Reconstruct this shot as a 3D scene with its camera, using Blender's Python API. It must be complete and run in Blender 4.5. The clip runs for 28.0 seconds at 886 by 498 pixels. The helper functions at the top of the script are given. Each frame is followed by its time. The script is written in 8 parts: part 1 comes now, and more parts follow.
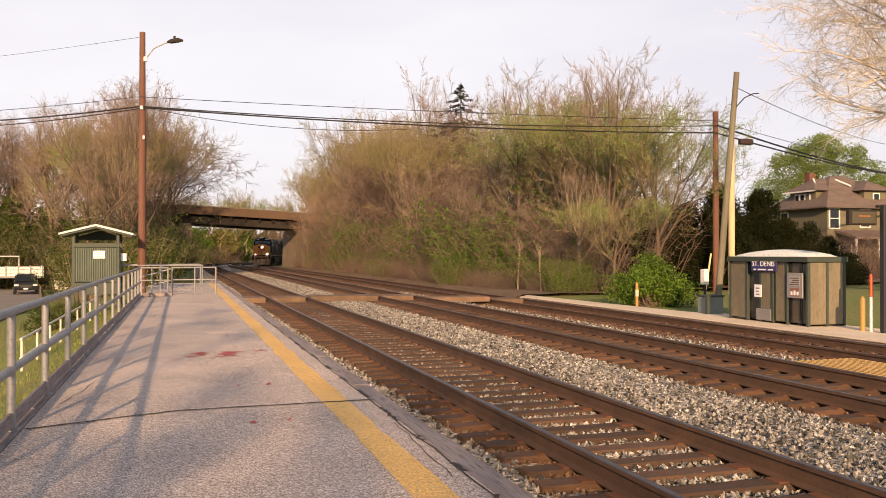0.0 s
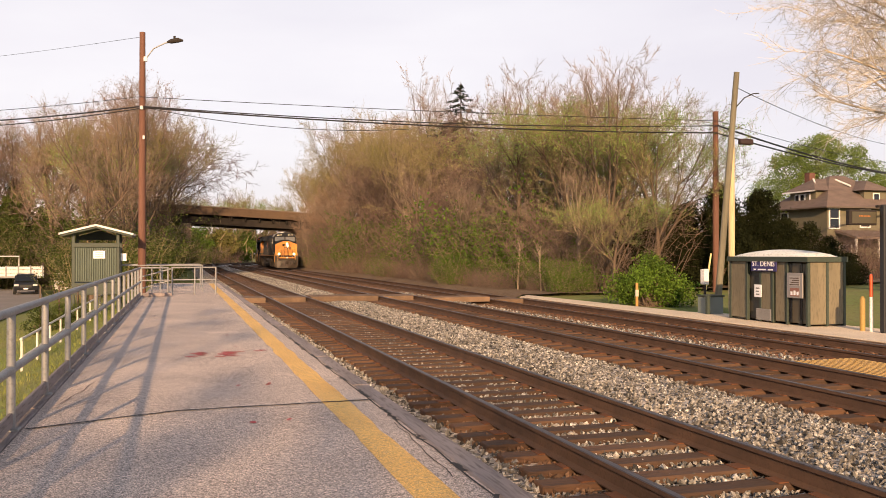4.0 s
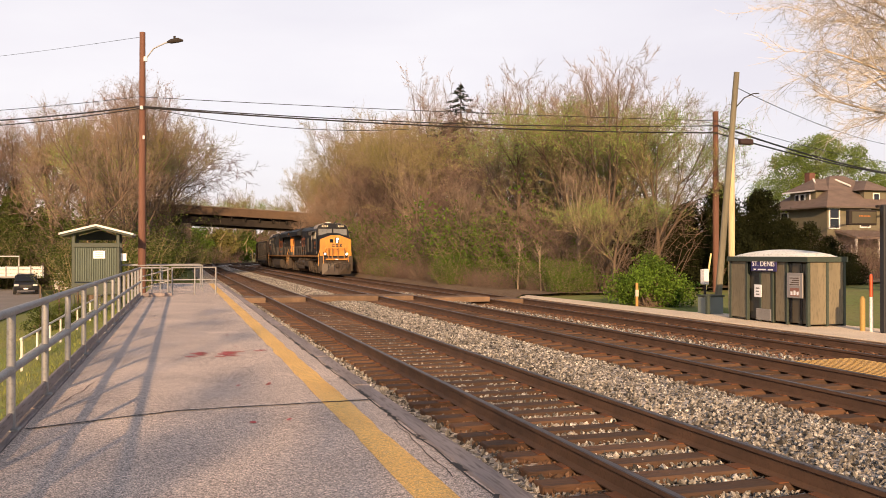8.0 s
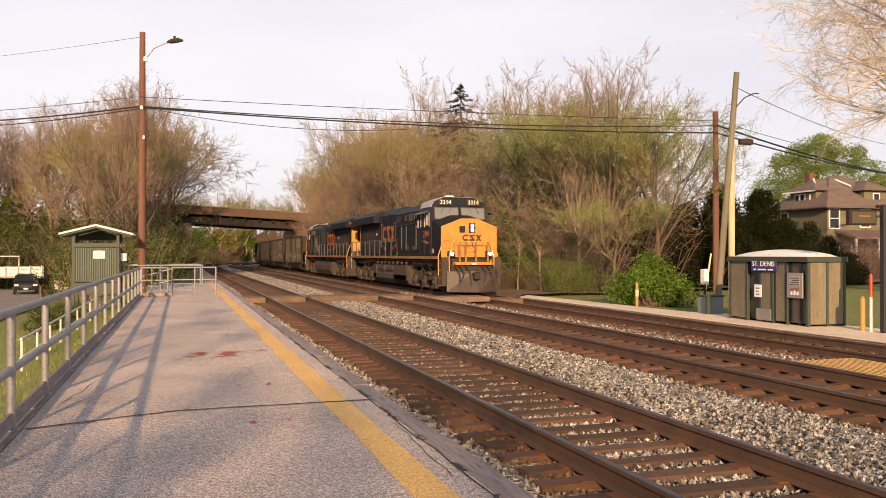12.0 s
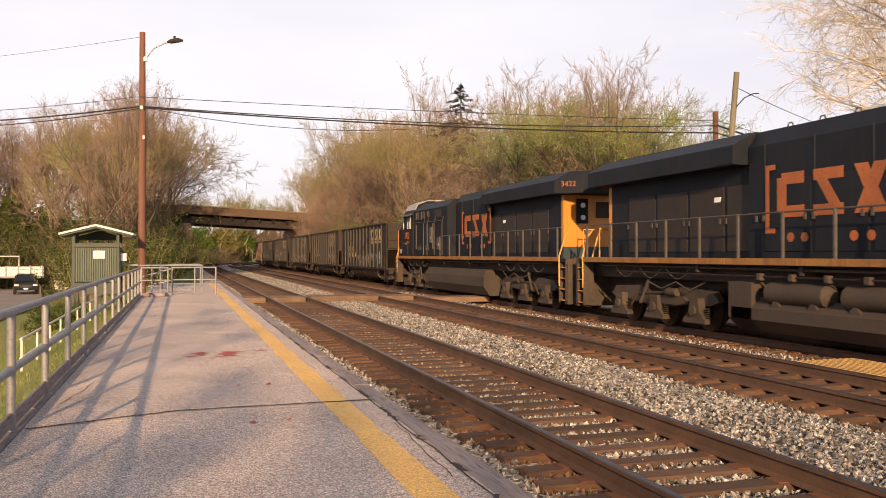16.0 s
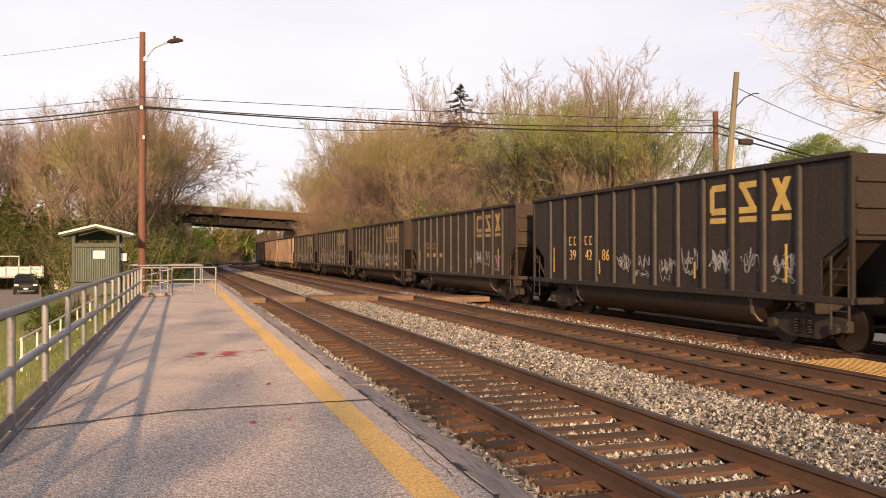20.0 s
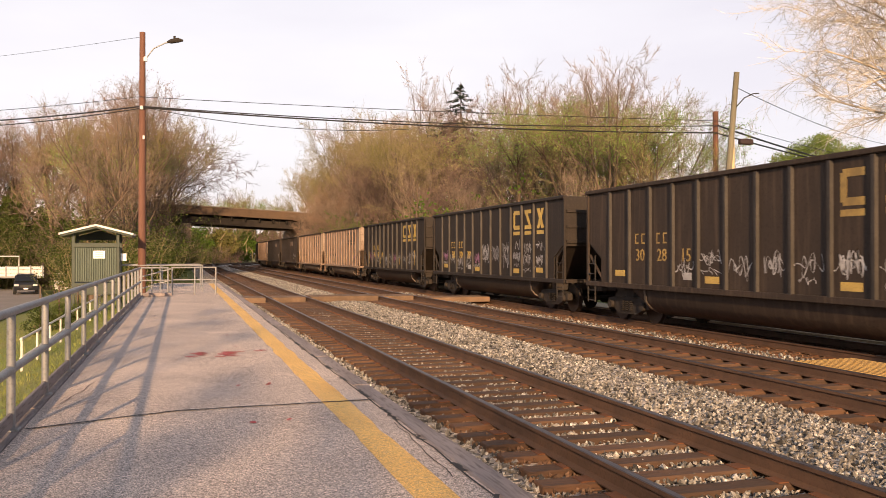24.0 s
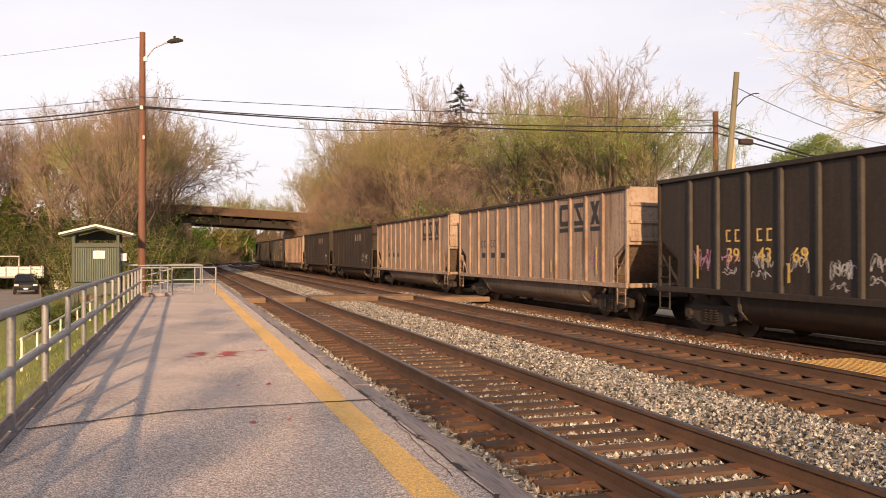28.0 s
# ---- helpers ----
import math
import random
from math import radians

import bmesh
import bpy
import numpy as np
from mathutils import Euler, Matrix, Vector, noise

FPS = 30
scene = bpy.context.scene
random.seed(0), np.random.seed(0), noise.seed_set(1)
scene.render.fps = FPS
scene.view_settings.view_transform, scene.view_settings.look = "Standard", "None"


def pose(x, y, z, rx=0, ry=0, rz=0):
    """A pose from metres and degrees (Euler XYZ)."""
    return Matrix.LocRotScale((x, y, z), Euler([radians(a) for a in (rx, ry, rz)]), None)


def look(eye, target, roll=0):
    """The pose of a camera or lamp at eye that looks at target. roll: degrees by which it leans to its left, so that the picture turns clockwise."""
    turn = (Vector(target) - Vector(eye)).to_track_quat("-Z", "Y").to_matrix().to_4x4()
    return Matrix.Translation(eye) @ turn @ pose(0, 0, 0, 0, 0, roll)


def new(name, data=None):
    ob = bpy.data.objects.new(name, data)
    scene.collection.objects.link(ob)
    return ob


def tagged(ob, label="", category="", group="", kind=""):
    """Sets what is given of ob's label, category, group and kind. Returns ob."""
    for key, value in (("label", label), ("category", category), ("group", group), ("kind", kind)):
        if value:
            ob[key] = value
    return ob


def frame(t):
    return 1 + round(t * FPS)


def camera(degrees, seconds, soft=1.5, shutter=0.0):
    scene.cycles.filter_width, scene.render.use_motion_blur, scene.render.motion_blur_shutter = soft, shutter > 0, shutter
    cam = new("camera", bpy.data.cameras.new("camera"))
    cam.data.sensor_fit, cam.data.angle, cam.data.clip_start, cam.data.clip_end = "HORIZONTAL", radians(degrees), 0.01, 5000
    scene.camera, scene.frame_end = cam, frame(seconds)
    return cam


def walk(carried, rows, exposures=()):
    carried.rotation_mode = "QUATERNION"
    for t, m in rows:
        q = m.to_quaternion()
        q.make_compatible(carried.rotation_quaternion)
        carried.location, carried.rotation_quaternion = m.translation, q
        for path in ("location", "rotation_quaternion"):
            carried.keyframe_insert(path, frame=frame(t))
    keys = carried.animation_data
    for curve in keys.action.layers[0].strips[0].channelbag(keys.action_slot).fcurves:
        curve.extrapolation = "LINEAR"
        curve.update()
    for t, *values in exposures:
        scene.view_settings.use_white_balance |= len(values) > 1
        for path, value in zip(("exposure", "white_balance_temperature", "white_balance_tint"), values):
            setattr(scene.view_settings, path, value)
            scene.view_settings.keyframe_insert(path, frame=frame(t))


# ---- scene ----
# World: y runs along the straight tracks, x across them, z = 0 at the near track's rail tops.
cam = camera(56.14, 28.0, soft=0.9, shutter=0.15)
EYE = (0.0, 0.0, 1.713)
AIM = Vector((math.sin(radians(17.55)), math.cos(radians(17.55)), 9.6 / 1470))
walk(cam, [(0, look(EYE, Vector(EYE) + AIM)), (28, look(EYE, Vector(EYE) + AIM))], [(0, 0.04), (12.0, 0.04), (15.5, 0.11), (28, 0.11)])

# ---- light ----
SUN_TO = Vector((-0.98, -3.4, 1.0)).normalized()
world = bpy.data.worlds.new("world")
scene.world = world
world.use_nodes = True
wn, wl = world.node_tree.nodes, world.node_tree.links
bg = wn["Background"]
sky = wn.new("ShaderNodeTexSky")
sky.sky_type, sky.sun_disc = "NISHITA", False
sky.sun_elevation, sky.sun_rotation = math.asin(SUN_TO.z), math.atan2(SUN_TO.x, SUN_TO.y)
sky.air_density, sky.dust_density, sky.ozone_density = 1.0, 1.5, 1.0
# thin high cloud over the whole sky
wc = wn.new("ShaderNodeTexCoord")
wm = wn.new("ShaderNodeMapping")
wm.inputs["Scale"].default_value = (1.0, 1.0, 3.5)
wz = wn.new("ShaderNodeTexNoise")
wz.inputs["Scale"].default_value, wz.inputs["Detail"].default_value = 2.2, 5
wr = wn.new("ShaderNodeValToRGB")
wr.color_ramp.elements[0].position, wr.color_ramp.elements[0].color = 0.3, (7.7, 7.1, 7.6, 1)
wr.color_ramp.elements[1].position, wr.color_ramp.elements[1].color = 0.7, (9.0, 8.45, 8.6, 1)
wx = wn.new("ShaderNodeMixRGB")
# the haze is thick towards the horizon and thins out overhead
wsep = wn.new("ShaderNodeSeparateXYZ")
wh = wn.new("ShaderNodeMapRange")
wh.interpolation_type = "SMOOTHSTEP"
wh.inputs[1].default_value, wh.inputs[2].default_value, wh.inputs[3].default_value, wh.inputs[4].default_value = 0.22, 0.75, 0.84, 0.22
wl.new(wc.outputs["Generated"], wsep.inputs[0])
wl.new(wsep.outputs[2], wh.inputs[0])
wl.new(wh.outputs[0], wx.inputs[0])
wl.new(wc.outputs["Generated"], wm.inputs["Vector"])
wl.new(wm.outputs[0], wz.inputs["Vector"])
wl.new(wz.outputs["Fac"], wr.inputs[0])
wl.new(sky.outputs[0], wx.inputs[1])
wl.new(wr.outputs[0], wx.inputs[2])
wl.new(wx.outputs[0], bg.inputs[0])
bg.inputs[1].default_value = 0.12
sun = new("sun", bpy.data.lights.new("sun", "SUN"))
sun.data.energy, sun.data.angle, sun.data.color = 7.4, radians(0.7), (1.0, 0.64, 0.345)
sun.matrix_world = look(SUN_TO * 200, (0, 0, 0))

# ---- materials ----
def mat(name, a, b=None, rough=0.7, metal=0.0, big=1.5, fine=40.0, bump=0.15, c=None, stretch=(1, 1, 1), vary=0.0, island=0.0,
        bump_dist=0.01, spec=0.5, streak=None, grit=None):
    """A surface that goes from colour a to b in large stains, with fine grain, relief and, on loose pieces, a random tone."""
    m = bpy.data.materials.new(name)
    m.use_nodes = True
    n, l = m.node_tree.nodes, m.node_tree.links
    p = n["Principled BSDF"]
    p.inputs["Roughness"].default_value, p.inputs["Metallic"].default_value = rough, metal
    p.inputs["Specular IOR Level"].default_value = spec
    b = b or tuple(v * 0.75 for v in a)
    tc, mp = n.new("ShaderNodeTexCoord"), n.new("ShaderNodeMapping")
    mp.inputs["Scale"].default_value = stretch
    l.new(tc.outputs["Object"], mp.inputs["Vector"])
    n1, n2 = n.new("ShaderNodeTexNoise"), n.new("ShaderNodeTexNoise")
    n1.inputs["Scale"].default_value, n1.inputs["Detail"].default_value = big, 4
    n2.inputs["Scale"].default_value, n2.inputs["Detail"].default_value = fine, 3
    l.new(mp.outputs[0], n1.inputs["Vector"])
    l.new(mp.outputs[0], n2.inputs["Vector"])
    r1 = n.new("ShaderNodeValToRGB")
    r1.color_ramp.elements[0].position, r1.color_ramp.elements[0].color = 0.34, (*a, 1)
    r1.color_ramp.elements[1].position, r1.color_ramp.elements[1].color = 0.66, (*b, 1)
    l.new(n1.outputs["Fac"], r1.inputs[0])
    mx = n.new("ShaderNodeMixRGB")
    cc = c or tuple(v * 0.55 for v in a)
    mx.inputs[2].default_value = (*cc, 1)
    r2 = n.new("ShaderNodeMapRange")
    r2.inputs[1].default_value, r2.inputs[2].default_value, r2.inputs[3].default_value, r2.inputs[4].default_value = 0.5, 0.72, 0.0, 0.75
    l.new(n2.outputs["Fac"], r2.inputs[0])
    l.new(r2.outputs[0], mx.inputs[0])
    l.new(r1.outputs[0], mx.inputs[1])
    out = mx.outputs[0]
    if streak:
        n3, mp3 = n.new("ShaderNodeTexNoise"), n.new("ShaderNodeMapping")
        mp3.inputs["Scale"].default_value = (5, 5, 0.35)
        n3.inputs["Scale"].default_value, n3.inputs["Detail"].default_value = 1.6, 5
        l.new(tc.outputs["Object"], mp3.inputs["Vector"])
        l.new(mp3.outputs[0], n3.inputs["Vector"])
        r3 = n.new("ShaderNodeMapRange")
        r3.inputs[1].default_value, r3.inputs[2].default_value, r3.inputs[4].default_value = 0.5, 0.75, streak[3]
        l.new(n3.outputs["Fac"], r3.inputs[0])
        m3 = n.new("ShaderNodeMixRGB")
        m3.inputs[2].default_value = (*streak[:3], 1)
        l.new(r3.outputs[0], m3.inputs[0])
        l.new(out, m3.inputs[1])
        out = m3.outputs[0]
    if grit:
        # loose chips of paler and darker stone set in the surface
        vo = n.new("ShaderNodeTexVoronoi")
        vo.inputs["Scale"].default_value = grit[0]
        l.new(tc.outputs["Object"], vo.inputs["Vector"])
        sp = n.new("ShaderNodeSeparateColor")
        l.new(vo.outputs["Color"], sp.inputs[0])
        mg = n.new("ShaderNodeMapRange")
        mg.inputs[3].default_value, mg.inputs[4].default_value = 1 - grit[1], 1 + grit[1] * 1.3
        l.new(sp.outputs[0], mg.inputs[0])
        pw = n.new("ShaderNodeMath")
        pw.operation, pw.inputs[1].default_value = "POWER", 1.6
        l.new(mg.outputs[0], pw.inputs[0])
        vg = n.new("ShaderNodeVectorMath")
        vg.operation = "SCALE"
        l.new(out, vg.inputs[0])
        l.new(pw.outputs[0], vg.inputs["Scale"])
        out = vg.outputs[0]
    if vary or island:
        src = n.new("ShaderNodeObjectInfo").outputs["Random"] if vary else n.new("ShaderNodeNewGeometry").outputs["Random Per Island"]
        k = vary or island
        mr = n.new("ShaderNodeMapRange")
        mr.inputs[3].default_value, mr.inputs[4].default_value = 1 - k, 1 + k
        l.new(src, mr.inputs[0])
        vm = n.new("ShaderNodeVectorMath")
        vm.operation = "SCALE"
        l.new(out, vm.inputs[0])
        l.new(mr.outputs[0], vm.inputs["Scale"])
        out = vm.outputs[0]
    l.new(out, p.inputs["Base Color"])
    if bump:
        bp = n.new("ShaderNodeBump")
        bp.inputs["Strength"].default_value, bp.inputs["Distance"].default_value = bump, bump_dist
        l.new(n2.outputs["Fac"], bp.inputs["Height"])
        l.new(bp.outputs[0], p.inputs["Normal"])
    return m


def plain(name, a, rough=0.5, metal=0.0, glow=0.0):
    m = bpy.data.materials.new(name)
    m.use_nodes = True
    p = m.node_tree.nodes["Principled BSDF"]
    p.inputs["Base Color"].default_value = (*a, 1)
    p.inputs["Roughness"].default_value, p.inputs["Metallic"].default_value = rough, metal
    if glow:
        p.inputs["Emission Color"].default_value, p.inputs["Emission Strength"].default_value = (*a, 1), glow
    return m


M_ASPHALT = mat("asphalt", (0.47, 0.382, 0.33), (0.335, 0.277, 0.248), 0.9, big=0.7, fine=26, bump=0.6, c=(0.56, 0.455, 0.385), grit=(115.0, 0.48))
M_YELLOW = mat("yellow_line_paint", (0.74, 0.46, 0.135), (0.63, 0.37, 0.105), 0.75, big=0.9, fine=22, bump=0.2, c=(0.50, 0.35, 0.18), grit=(140.0, 0.25))
M_TIMBER = mat("grey_timber", (0.31, 0.262, 0.255), (0.20, 0.165, 0.16), 0.85, big=2, fine=14, bump=0.7, stretch=(3, 0.3, 3), c=(0.09, 0.07, 0.065))
M_CRACK = plain("crack_filler", (0.03, 0.025, 0.025), 0.8)
M_REDPAINT = mat("red_spray_paint", (0.5, 0.08, 0.085), (0.40, 0.13, 0.13), 0.85, fine=60)
M_TIE = mat("sleeper_wood", (0.08, 0.044, 0.026), (0.105, 0.05, 0.025), 0.9, big=1.2, fine=9, bump=0.6, stretch=(0.5, 4, 4), c=(0.03, 0.02, 0.014), vary=0.35)
M_TIE_FAR = mat("sleeper_wood_far", (0.09, 0.045, 0.025), (0.06, 0.035, 0.022), 0.9, big=1.2, fine=9, island=0.35)
M_RAIL = mat("rusty_rail", (0.125, 0.068, 0.04), (0.085, 0.048, 0.03), 0.75, big=3, fine=40, bump=0.2, metal=0.2)
M_HEAD = mat("worn_rail_head", (0.10, 0.085, 0.085), (0.08, 0.06, 0.055), 0.42, metal=0.7, big=3, fine=60, bump=0.05)
M_PLATE = mat("rust_plate", (0.17, 0.06, 0.02), (0.12, 0.045, 0.018), 0.9, big=4, fine=50)
M_BALLAST = mat("ballast_bed", (0.26, 0.225, 0.19), (0.185, 0.15, 0.125), 0.95, big=0.7, fine=16, bump=1.0, bump_dist=0.06, c=(0.42, 0.39, 0.35), grit=(17.0, 0.75))
M_BALLAST_C = mat("rusty_ballast_bed", (0.19, 0.085, 0.038), (0.14, 0.066, 0.034), 0.95, big=0.7, fine=16, bump=1.0, bump_dist=0.05, c=(0.10, 0.055, 0.03), grit=(17.0, 0.5))
M_STONE = mat("ballast_stone", (0.185, 0.171, 0.154), (0.118, 0.108, 0.097), 0.9, big=2, fine=30, bump=0.2, island=0.9, c=(0.58, 0.56, 0.53))
M_STONE_BROWN = mat("stained_ballast_stone", (0.14, 0.075, 0.042), (0.19, 0.115, 0.07), 0.9, big=2, fine=30, bump=0.2, island=0.5)
M_GRASS = mat("grass_ground", (0.135, 0.185, 0.03), (0.19, 0.19, 0.05), 0.95, big=0.25, fine=6, bump=0.8, bump_dist=0.08, c=(0.10, 0.075, 0.03))
M_EARTH = mat("leaf_litter", (0.14, 0.09, 0.055), (0.17, 0.115, 0.07), 0.95, big=0.3, fine=5, bump=1, bump_dist=0.1, c=(0.07, 0.05, 0.03))
M_ROAD = mat("lot_asphalt", (0.27, 0.24, 0.225), (0.215, 0.193, 0.184), 0.9, big=0.3, fine=20)
M_CONC = mat("pale_concrete", (0.76, 0.63, 0.48), (0.64, 0.53, 0.40), 0.85, big=0.8, fine=25, bump=0.3)
M_CROSS = mat("crossing_plank", (0.19, 0.12, 0.075), (0.125, 0.08, 0.05), 0.85, big=1, fine=12, bump=0.4, stretch=(3, 0.4, 3), vary=0.2)
M_GALV = mat("galvanised_pipe", (0.31, 0.31, 0.315), (0.245, 0.245, 0.25), 0.55, metal=0.35, big=3, fine=30, bump=0.08)
M_WHITERAIL = mat("white_painted_rail", (0.72, 0.68, 0.60), (0.62, 0.57, 0.50), 0.6, big=3, fine=25)
M_POLE = mat("brown_pole_wood", (0.16, 0.075, 0.05), (0.12, 0.055, 0.04), 0.85, big=1, fine=10, bump=0.5, stretch=(4, 4, 0.25))
M_POLE_PALE = mat("weathered_pole_wood", (0.19, 0.172, 0.122), (0.135, 0.122, 0.088), 0.85, big=1, fine=10, bump=0.5, stretch=(4, 4, 0.25))
M_POLE_TAN = mat("pale_tan_pole_wood", (0.62, 0.50, 0.30), (0.54, 0.43, 0.26), 0.8, big=1, fine=10, bump=0.3, stretch=(4, 4, 0.25))
M_WIRE = plain("black_cable", (0.015, 0.014, 0.016), 0.6)
M_GREENPANEL = mat("green_metal_siding", (0.105, 0.13, 0.105), (0.085, 0.108, 0.088), 0.6, big=1.5, fine=20)
M_DARKGREEN = mat("dark_green_frame", (0.045, 0.06, 0.045), (0.035, 0.048, 0.036), 0.6, big=2, fine=20)
M_WHITE = mat("white_paint", (0.78, 0.76, 0.74), (0.70, 0.68, 0.65), 0.6, big=2, fine=20, bump=0.05)
M_PANELTAN = mat("olive_tan_panel", (0.19, 0.16, 0.105), (0.15, 0.128, 0.085), 0.7, big=1.5, fine=12, stretch=(2, 2, 0.5), bump=0.1)
M_DOME = mat("white_skylight", (0.80, 0.80, 0.76), (0.74, 0.74, 0.70), 0.45, big=1, fine=15, bump=0.03)
M_SIGNBLUE = plain("sign_indigo", (0.035, 0.03, 0.13), 0.45)
M_SIGNWHITE = plain("sign_white", (0.82, 0.82, 0.84), 0.5)
M_BRIDGE = mat("weathered_concrete_fascia", (0.13, 0.082, 0.05), (0.085, 0.055, 0.036), 0.85, big=0.35, fine=6, streak=(0.07, 0.045, 0.03, 0.6))
# near-black girder colour stands in for shade the deck overhang hardly casts
M_GIRDER = mat("near_black_brown_steel", (0.024, 0.017, 0.013), (0.018, 0.013, 0.011), 0.8, big=0.5, fine=8)
M_ABUT = mat("stained_stone_abutment", (0.24, 0.18, 0.13), (0.17, 0.13, 0.095), 0.9, big=0.5, fine=5, streak=(0.06, 0.045, 0.035, 0.6))
M_GLASS_DARK = plain("dark_glass", (0.012, 0.014, 0.018), 0.12)


# ---- mesh helpers ----
class Mesh:
    def __init__(self):
        self.v, self.f = [], []

    def add(self, vs, fs):
        o = len(self.v)
        self.v += [tuple(q) for q in vs]
        self.f += [tuple(o + i for i in q) for q in fs]
        return self

    def box(self, x0, x1, y0, y1, z0, z1, ch=0.0, m=None):
        """A box, with its twelve edges cut at 45 degrees by ch."""
        if ch <= 0:
            vs = [(x, y, z) for x in (x0, x1) for y in (y0, y1) for z in (z0, z1)]
            fs = [(0, 1, 3, 2), (4, 6, 7, 5), (0, 4, 5, 1), (2, 3, 7, 6), (0, 2, 6, 4), (1, 5, 7, 3)]
        else:
            ch = min(ch, (x1 - x0) * 0.45, (y1 - y0) * 0.45, (z1 - z0) * 0.45)
            vs, idx = [], {}
            for i, x in enumerate((x0, x1)):
                for j, y in enumerate((y0, y1)):
                    for k, z in enumerate((z0, z1)):
                        s = (1 - 2 * i, 1 - 2 * j, 1 - 2 * k)
                        for ax in range(3):
                            q = [x, y, z]
                            for b in range(3):
                                if b != ax:
                                    q[b] += s[b] * ch
                            idx[i, j, k, ax] = len(vs)
                            vs.append(tuple(q))
            fs = []
            for ax in range(3):
                b, c = [d for d in range(3) if d != ax]
                for e in (0, 1):
                    ring = []
                    for p, q in ((0, 0), (1, 0), (1, 1), (0, 1)):
                        key = [0, 0, 0]
                        key[ax], key[b], key[c] = e, p, q
                        ring.append(idx[(*key, ax)])
                    fs.append(tuple(ring))
                for p in (0, 1):
                    for q in (0, 1):
                        k0, k1 = [0, 0, 0], [0, 0, 0]
                        k0[ax], k1[ax] = 0, 1
                        k0[b] = k1[b] = p
                        k0[c] = k1[c] = q
                        fs.append((idx[(*k0, b)], idx[(*k1, b)], idx[(*k1, c)], idx[(*k0, c)]))
            for key in [(i, j, k) for i in (0, 1) for j in (0, 1) for k in (0, 1)]:
                fs.append(tuple(idx[(*key, a)] for a in range(3)))
        if m is not None:
            vs = [tuple(m @ Vector(q)) for q in vs]
        return self.add(vs, fs)

    def tube(self, pts, r, sides=8, cap=True):
        """A round bar along points; r is one radius or one for each point."""
        pts = [Vector(q) for q in pts]
        rs = r if isinstance(r, (list, tuple)) else [r] * len(pts)
        vs, fs = [], []
        up = None
        for i, q in enumerate(pts):
            d = (pts[min(i + 1, len(pts) - 1)] - pts[max(i - 1, 0)])
            d = d.normalized() if d.length > 1e-9 else Vector((0, 0, 1))
            if up is None:
                up = d.orthogonal().normalized()
            up = (up - d * up.dot(d))
            up = up.normalized() if up.length > 1e-6 else d.orthogonal().normalized()
            w = d.cross(up)
            for k in range(sides):
                a = 2 * math.pi * k / sides
                vs.append(q + (up * math.cos(a) + w * math.sin(a)) * rs[i])
        for i in range(len(pts) - 1):
            for k in range(sides):
                k2 = (k + 1) % sides
                fs.append((i * sides + k, i * sides + k2, (i + 1) * sides + k2, (i + 1) * sides + k))
        if cap:
            fs.append(tuple(reversed(range(sides))))
            fs.append(tuple((len(pts) - 1) * sides + k for k in range(sides)))
        return self.add(vs, fs)

    def prism(self, poly, a, b, axis="y"):
        """A polygon of (p, q) swept from a to b: along y its points are (x, z), along x (y, z), along z (x, y)."""
        def at(p, q, t):
            return {"y": (p, t, q), "x": (t, p, q), "z": (p, q, t)}[axis]
        n = len(poly)
        vs = [at(p, q, a) for p, q in poly] + [at(p, q, b) for p, q in poly]
        fs = [tuple(range(n)), tuple(reversed(range(n, 2 * n)))]
        fs += [(i, i + n, (i + 1) % n + n, (i + 1) % n) for i in range(n)]
        return self.add(vs, fs)

    def disc(self, c, r, h, axis="x", sides=16):
        c = Vector(c)
        d = {"x": Vector((1, 0, 0)), "y": Vector((0, 1, 0)), "z": Vector((0, 0, 1))}[axis] * h / 2
        return self.tube([c - d, c + d], r, sides)

    def data(self, name, material, smooth=False):
        me = bpy.data.meshes.new(name)
        me.from_pydata(self.v, [], self.f)
        bm = bmesh.new()
        bm.from_mesh(me)
        bmesh.ops.recalc_face_normals(bm, faces=bm.faces)
        bm.to_mesh(me)
        bm.free()
        me.materials.append(material)
        if smooth:
            me.polygons.foreach_set("use_smooth", [True] * len(me.polygons))
            me.set_sharp_from_angle(angle=radians(40))
        return me


def part(name, ms, material=None, parent=None, label="", smooth=False, at=None):
    """Links a mesh as one object, under a thing or a part."""
    data = ms.data(name, material, smooth) if isinstance(ms, Mesh) else ms
    ob = new(name, data)
    if parent is not None:
        ob.parent = parent
    if at is not None:
        ob.matrix_basis = at
    return tagged(ob, label)


def thing(name, label, category, group="", m=None, kind=""):
    ob = new(name)
    if m is not None:
        ob.matrix_basis = m
    return tagged(ob, label, category, group, kind)


def letters(name, text, size, material, parent, m, label="", depth=0.004, width=1.0):
    """Raised lettering in the built-in font, upright in the plane of m's x and y."""
    cu = bpy.data.curves.new(name, "FONT")
    cu.body, cu.size, cu.extrude, cu.align_x, cu.align_y, cu.resolution_u = text, size, depth, "CENTER", "CENTER", 2
    tmp = bpy.data.objects.new(name, cu)
    me = bpy.data.meshes.new_from_object(tmp)
    bpy.data.objects.remove(tmp)
    bpy.data.curves.remove(cu)
    me.materials.clear()
    me.materials.append(material)
    return part(name, me, material, parent, label, at=m @ Matrix.Diagonal((width, 1, 1, 1)))


